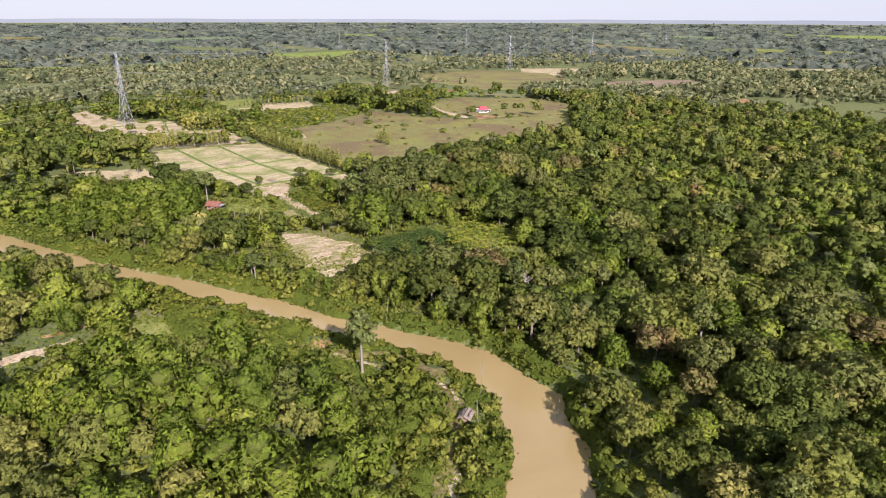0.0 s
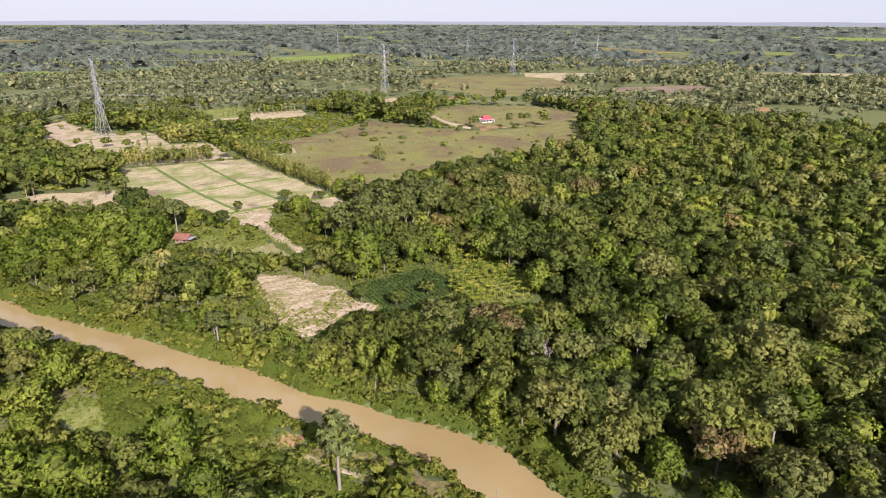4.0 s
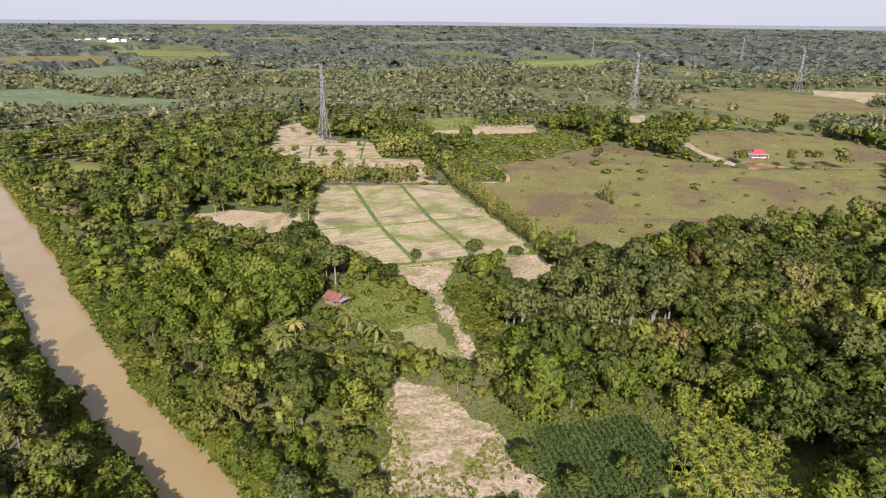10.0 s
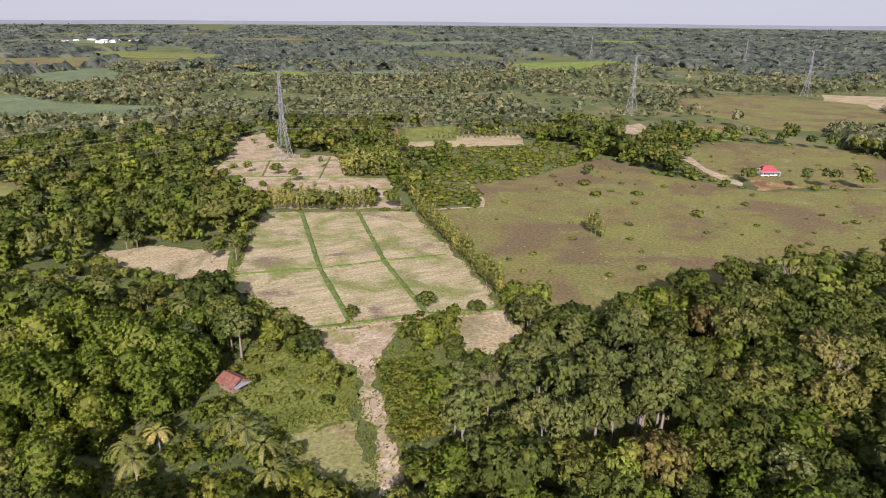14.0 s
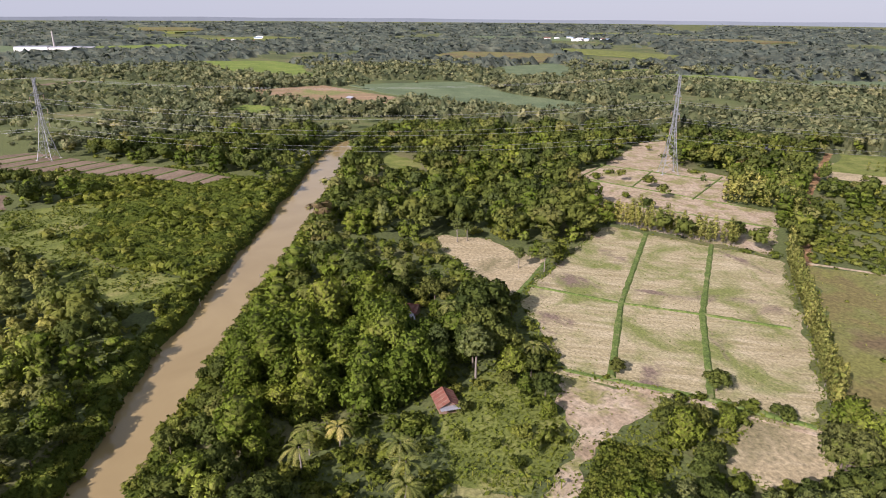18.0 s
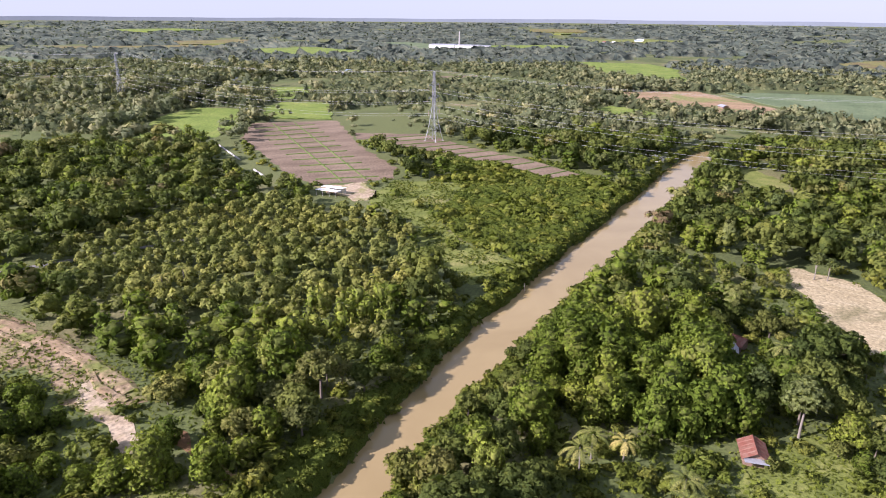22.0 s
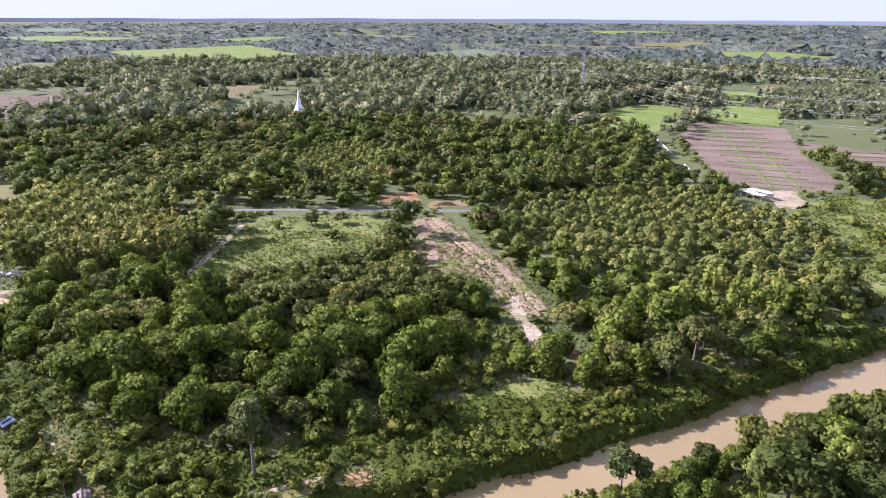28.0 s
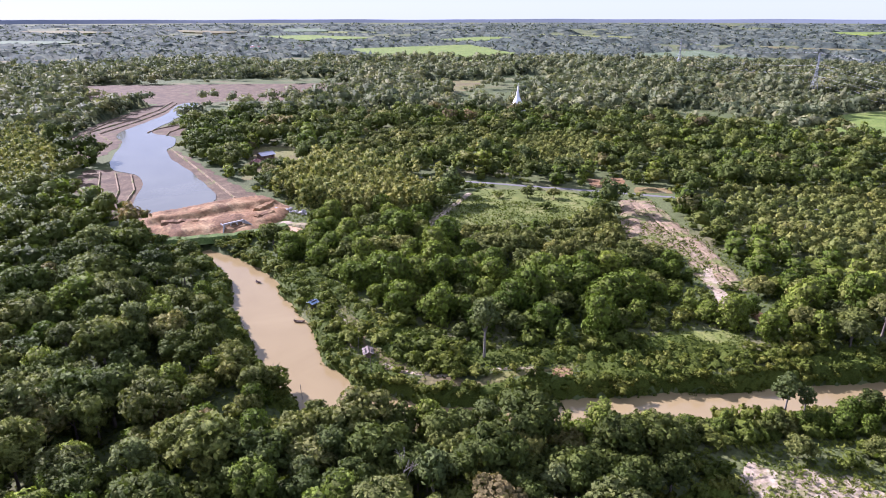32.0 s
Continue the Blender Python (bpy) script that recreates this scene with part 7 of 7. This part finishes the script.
# ---- palms and banana plants ----
def frond(rng, heading, lift, length, leaflets, width):
    pts = []
    for k in range(7):
        f = k / 6
        r = length * f
        pts.append(np.array((math.cos(heading) * r * (1 - 0.15 * f), math.sin(heading) * r * (1 - 0.15 * f), lift * r * (1 - f * 0.9) - 0.34 * length * f * f * f)))
    side = np.array((-math.sin(heading), math.cos(heading), 0))
    V, F = [], []
    for k in range(leaflets):
        f = 0.15 + 0.85 * k / leaflets
        i = min(5, int(f * 6))
        p = pts[i] + (pts[i + 1] - pts[i]) * (f * 6 - i)
        ahead = pts[i + 1] - pts[i]
        ahead /= np.linalg.norm(ahead)
        w = width * (0.55 + math.sin(math.pi * min(1, f * 0.95)) * 0.6)
        for s in (-1, 1):
            tip = p + side * s * w + ahead * w * 0.5 - np.array((0, 0, w * 0.35))
            n = len(V)
            V += [p - ahead * 0.05, p + ahead * 0.07, tip + ahead * 0.03, tip - ahead * 0.02]
            F.append((n, n + 1, n + 2, n + 3))
    return np.array(V), np.array(F)


def mesh_part(name, arrays, material, parent, label=""):
    me = quad_mesh(name, *arrays)
    me.materials.append(M[material])
    ob = new(name, me)
    ob.parent = parent
    return tagged(ob, label) if label else ob


def palm_tree(x, y, h, leaf_mat, label, seed, s=1.0):
    r = seeded(seed)
    root = base_of("coconut_palm", x, y, 0, r.uniform(0, 360))
    tagged(root, label, "palm", "coconut palms by the farmhouse")
    bend = r.uniform(-0.8, 0.8)
    mesh_part("trunk", tube([(0, 0, -0.5), (bend * 0.3, 0, h * 0.4), (bend, 0, h)], [0.24, 0.17, 0.13], 7), "pale_bark", root)
    for k in range(13):
        q = 2.4 * k + r.uniform(-0.2, 0.2)
        v, f = frond(r, q, r.uniform(0.15, 0.75), s * r.uniform(3.6, 4.7), 26, 0.46)
        mesh_part("frond", (v + np.array((bend, 0, h)), f), leaf_mat, root)


for n, (x, y, h) in enumerate(((-95, 242.8, 6.5), (-87, 260.3, 6.5), (-81.2, 258.7, 6.5), (-75.4, 255.4, 6.5), (-69.4, 251.4, 5.5), (-100, 246, 6), (-107, 308, 5.5), (-162.8, 267.3, 9), (-160.8, 278, 9), (-118, 300, 7), (-135, 300, 8), (-178, 130, 8), (-172, 126, 8))):
    palm_tree(x, y, h, "palm", "coconut palm with arching grey-green fronds", 40 + n, 1.15)
palm_tree(-98.4, 252.1, 5.8, "yellow_palm", "coconut palm with yellowed dying fronds", 77, 0.95)


def banana_arrays(seed, leaves_n=9):
    r = seeded(seed)
    pieces = []
    for k in range(leaves_n):
        q, l = 2.4 * k + r.uniform(-0.3, 0.3), r.uniform(1.3, 1.9)
        side = np.array((-math.sin(q), math.cos(q), 0))
        V, F = [], []
        for j in range(4):
            f = j / 3
            rr = l * f
            c = np.array((math.cos(q) * rr * 0.68, math.sin(q) * rr * 0.68, 1.7 + r.uniform(0.9, 1.1) * rr * (1.45 - 1.05 * f)))
            w = 0.11 * (0.5 + math.sin(math.pi * min(0.95, f * 0.9 + 0.05)))
            V += [c - side * w + np.array((0, 0, 0.12)), c, c + side * w + np.array((0, 0, 0.12))]
        for j in range(3):
            for i in range(2):
                F.append((j * 3 + i, j * 3 + i + 1, (j + 1) * 3 + i + 1, (j + 1) * 3 + i))
        pieces.append((np.array(V), np.array(F)))
    return join(pieces)


banana_models = []
for s in range(4):
    root = new("banana_plant")
    tagged(root, "banana plant with broad yellow-green leaves", "banana plant", "banana plants in the clearing")
    mesh_part("stem", tube([(0, 0, -0.3), (0, 0, 1.8)], [0.16, 0.11], 6), "banana", root)
    mesh_part("leaf_crown", banana_arrays(60 + s), "banana", root)
    banana_models.append(root)
g = seeded(8)
spots = []
X, Y = scatter(g, (0, 34, 218, 268), 2.15)
ok = inside(ZONES["banana"], X, Y)
spots += list(zip(X[ok], Y[ok]))
for f in np.linspace(0, 1, 16):
    spots.append((-80 + 13 * f, 270 + 15 * f))
for f in np.linspace(0, 1, 14):
    spots.append((-42 + 18 * f + g.uniform(-1, 1), 250 - 10 * f + g.uniform(-1, 1)))
for k, (x, y) in enumerate(spots[4:]):
    s = g.uniform(0.75, 1.25) * (1.0 if y < 268 and x > 0 else 0.62)
    copy_thing(banana_models[k % 4], pose(x, y, 0, 0, 0, g.uniform(0, 360)) @ Matrix.Diagonal((s, s, s, 1)))
for k in range(4):
    banana_models[k].matrix_basis = pose(*spots[k], 0, 0, 0, 40 * k)

# ---- low crops and grass ----
def tufts(name, zone, step, size, material, label, category, seed, rows_turn=None, per=5, tall=0.4, fill=1.0):
    r = seeded(seed)
    poly = ZONES[zone] if isinstance(zone, str) else zone
    px, py = [p[0] for p in poly], [p[1] for p in poly]
    if rows_turn is None:
        X, Y = scatter(r, (min(px), max(px), min(py), max(py)), step)
    else:
        a = radians(rows_turn)
        U, W = np.meshgrid(np.arange(-60, 60, step * 1.6), np.arange(-60, 60, step * 0.8))
        U, W = U + r.uniform(-0.1, 0.1, U.shape), W + r.uniform(-0.3, 0.3, W.shape)
        cx, cy = sum(px) / len(px), sum(py) / len(py)
        X, Y = (cx + U * math.cos(a) - W * math.sin(a)).ravel(), (cy + U * math.sin(a) + W * math.cos(a)).ravel()
    patch = np.sin(X * 0.35 + 1.7 * np.sin(Y * 0.21)) + np.sin(Y * 0.31 + 1.3 * np.sin(X * 0.17))
    ok = inside(poly, X, Y) & (r.uniform(size=len(X)) < fill * np.clip(0.75 + 0.5 * patch, 0.1, 1.0) + (fill >= 1))
    X, Y = X[ok], Y[ok]
    C = np.repeat(np.stack([X, Y, 0 * X + 0.1], -1), per, axis=0)
    C = C + r.normal(size=C.shape) * np.array((size * 0.45, size * 0.45, 0))
    C[:, 2] = r.uniform(0.1, tall, len(C))
    N = r.normal(size=C.shape) * 0.6 + np.array((0, 0, 0.8))
    V, F = cards(r, C, N, size)
    V[:, 2] = np.maximum(V[:, 2], 0.0) + heights(V[:, 0], V[:, 1]).clip(-6, 0)
    me = quad_mesh(name, V, F)
    me.materials.append(M[material])
    tagged(new(name, me), label, category, kind="stuff")


tufts("cassava_plants", "cassava", 0.9, 0.60, "cassava", "rows of low dark green cassava plants", "crop", 1, 30, 6, 0.9)
tufts("grass_tufts", "house_green", 0.8, 0.34, "shrub", "rank green grass tufts", "grass", 2, None, 6, 0.3, 0.6)
tufts("grass_tufts", "grass_a", 1.2, 0.7, "carpet", "rank green grass tufts on the open land", "grass", 3, None, 4, 0.5, 0.7)
tufts("grass_tufts", "pasture", 1.3, 0.6, "carpet", "green grass tufts of the pasture", "grass", 4, None, 4, 0.4, 0.5)
tufts("weeds", "sand_patch", 0.8, 0.30, "rubber", "sparse weeds on bare sand", "grass", 5, None, 5, 0.16, 0.45)
tufts("grass_tufts", "bank_green", 0.8, 0.5, "shrub", "bright grass of the glade by the river", "grass", 22, None, 5, 0.4, 0.8)
tufts("weeds", "sand_yard", 1.2, 0.4, "shrub", "sparse weeds along the sandy track", "grass", 12, None, 4, 0.3, 0.12)
tufts("weeds", "mound_area", 0.9, 0.6, "shrub", "rank weeds over the cleared strip", "grass", 13, None, 4, 0.5, 0.28)
tufts("weeds", "rice_field", 1.6, 0.4, "shrub", "sparse green regrowth in the stubble", "grass", 6, None, 2, 0.2, 0.15)
tufts("grass_tufts", [(-75, 303), (-75, 323), (-60, 325), (-43, 284), (-55, 272)], 1.0, 0.5, "carpet", "grass between the young trees of the plantation", "grass", 27, None, 4, 0.4, 0.7)
tufts("undergrowth", [(-36, 212), (-36, 258), (-10, 264), (10, 260), (17, 240), (6, 238), (-6, 251), (-26, 237), (-27, 227), (-19, 221), (-18, 212)], 1.2, 0.7, "shrub", "low undergrowth round the cassava field", "grass", 28, None, 4, 0.6, 0.85)
tufts("undergrowth", [(-80, 190), (-64, 240), (-50, 222), (-36, 214), (-10, 214), (22, 172), (28, 142), (14, 156), (-10, 170), (-32, 178)], 1.3, 0.8, "shrub", "low undergrowth in the wood by the river", "grass", 29, None, 4, 0.7, 0.85)
tufts("weeds", "meadow", 2.6, 0.6, "rubber", "scattered dry weeds of the meadow", "grass", 7, None, 3, 0.4, 0.12)
tufts("creepers", STANDS["shrub"][5], 1.2, 0.7, "shrub", "creepers and weeds over the river point", "grass", 8, None, 4, 0.7, 0.9)
tufts("creepers", STANDS["shrub"][4], 2.0, 0.8, "shrub", "creepers and weeds over the river bank", "grass", 9, None, 4, 0.7, 0.7)

# grass that creeps in over the edges of the bare plots
r = seeded(44)
rim = []
for key in ("sand_patch", "sand_yard", "small_plot", "west_field", "rice_field", "mown_plot", "shed_yard", "pylon_field", "mound_area", "pasture", "dam"):
    rim += rough_outline(ZONES[key], 0.8, 0.6, 3)
C = np.repeat(np.array([(x, y, 0.0) for x, y in rim]), 5, axis=0)
C = C + r.normal(size=C.shape) * np.array((0.75, 0.75, 0))
C = C[r.uniform(size=len(C)) < 0.45 + 0.55 * np.sin(C[:, 0] * 0.5 + C[:, 1] * 0.3)]
C[:, 2] = r.uniform(0.1, 0.4, len(C))
V, F = cards(r, C, r.normal(size=C.shape) * 0.6 + np.array((0, 0, 0.8)), 0.5)
me = quad_mesh("edge_grass", V, F)
me.materials.append(M["carpet"])
tagged(new("edge_grass", me), "grass and weeds along the edges of bare plots", "grass", kind="stuff")

# creepers that cloak scrub and river banks in one uneven carpet
r = seeded(33)
xs, ys = np.arange(-420, 60, 1.15), np.arange(20, 330, 1.15)
X, Y = np.meshgrid(xs, ys, indexing="ij")
edge = np.subtract(*near_line(RIVER, X, Y))
edge = edge - shore(X, Y)
cloak = (edge > -1.3) & (edge < 8 + 3 * np.sin(X * 0.11) + 2 * np.sin(Y * 0.17))
for n in (1, 2, 4, 5, 9):
    cloak |= inside(STANDS["shrub"][n], X, Y) & (edge > 0.2)
for key in ("bank_path", "hut_yard", "grass_a", "paddy_strip", "sand_patch", "near_path", "bank_track", "shed_yard", "mound_area", "cassava", "banana"):
    cloak &= ~inside(ZONES[key], X, Y)
for line in ([(5, 86), (2, 98), (7, 113)], [(4, 125), (3, 130), (-5, 138), (-12, 140), (-21, 144), (-28, 148)]):
    cloak &= near_line(line, X, Y)[0] > 1.3
cloak &= (np.hypot(X - 5.5, Y - 119) > 4.5) & (np.hypot(X - 6, Y - 83) > 3.5) & (np.hypot(X + 32.5, Y - 154) > 3.2)
soft = cloak.astype(float)
for _ in range(3):
    soft = (soft + np.roll(soft, 1, 0) + np.roll(soft, -1, 0) + np.roll(soft, 1, 1) + np.roll(soft, -1, 1)) / 5
swell = np.abs(np.sin(X * 0.55 + 1.6 * np.sin(Y * 0.31)) + np.sin(Y * 0.62 + 1.5 * np.sin(X * 0.27))) * 0.75 + 0.5 * np.abs(np.sin(X * 1.3 + Y * 0.9) * np.sin(Y * 1.5 - X * 0.4))
Z = heights(X, Y) + (0.25 + swell + r.uniform(-0.25, 0.35, X.shape)) * np.clip(soft * 2 - 1, 0, 1) - 0.15
V = np.stack([X + r.uniform(-0.3, 0.3, X.shape), Y + r.uniform(-0.3, 0.3, X.shape), Z], -1).reshape(-1, 3)
ny = len(ys)
i = (np.arange(len(xs) - 1)[:, None] * ny + np.arange(ny - 1)).ravel()
F = np.stack([i, i + ny, i + ny + 1, i + 1], -1)
F = F[cloak.ravel()[F].all(1)]
C = np.repeat(V[F].mean(1), 2, axis=0)
C += r.normal(size=C.shape) * np.array((0.4, 0.4, 0.15)) + np.array((0, 0, 0.18))
lv, lf = cards(r, C, r.normal(size=C.shape) * 0.7 + np.array((0, 0, 0.7)), 0.8)
used, back = np.unique(F, return_inverse=True)
V, F = join([(V[used], back.reshape(F.shape)), (lv, lf)])
me = quad_mesh("creeper_carpet", V, F)
me.materials.append(M["carpet"])
tagged(new("creeper_carpet", me), "light green creepers cloaking low scrub on the river banks", "creepers", kind="stuff")


def dead_tree(x, y, h, seed):
    """A bare grey tree: a trunk that forks and forks again."""
    r = random.Random(seed)
    root = base_of("dead_tree", x, y, 0, r.uniform(0, 360))
    tagged(root, "bare grey dead tree with leafless branches", "tree", "dead trees")

    def grow(a, way, length, w, depth):
        b = a + way * length
        bm = bmesh.new()
        q = way.to_track_quat("Z", "Y").to_matrix().to_4x4()
        c = bmesh.ops.create_cone(bm, cap_ends=True, segments=5, radius1=w, radius2=w * 0.6, depth=length)
        bmesh.ops.transform(bm, matrix=Matrix.Translation((a + b) / 2) @ q, verts=c["verts"])
        part("trunk" if depth == 0 else "branch", bm, "grey_bark", root)
        if depth < 3:
            for _ in range(3):
                turn = Vector((r.uniform(-1, 1), r.uniform(-1, 1), r.uniform(0.2, 1.0)))
                grow(b, (way + turn * 0.85).normalized(), length * r.uniform(0.55, 0.75), w * 0.55, depth + 1)

    grow(Vector((0, 0, -0.4)), Vector((0.05, 0, 1)).normalized(), h * 0.45, 0.2, 0)


for n, (x, y, h) in enumerate(((27, 380, 13), (24, 172, 12), (33, 330, 12), (29, 389, 13))):
    dead_tree(x, y, h, n)

# undergrowth on the floor of the near woods
r = seeded(21)
X, Y = scatter(r, (-300, 170, -120, 440), 1.75)
ok = (near_line(NEAR, X, Y)[0] < 150) & (np.subtract(*near_line(RIVER, X, Y)) > 1.0)
for key, poly in ZONES.items():
    if key not in ("house_green", "grass_a", "pasture", "mound_area"):
        ok &= ~inside(poly, X, Y)
X, Y = X[ok], Y[ok]
C = np.repeat(np.stack([X, Y, 0 * X], -1), 2, axis=0)
C += r.normal(size=C.shape) * np.array((0.9, 0.9, 0))
C[:, 2] = heights(C[:, 0], C[:, 1]) + r.uniform(0.1, 0.6, len(C))
V, F = cards(r, C, r.normal(size=C.shape) * 0.6 + np.array((0, 0, 0.8)), 1.0)
me = quad_mesh("undergrowth", V, F)
me.materials.append(M["shrub"])
tagged(new("undergrowth", me), "tangled green undergrowth on the woodland floor", "undergrowth", kind="stuff")
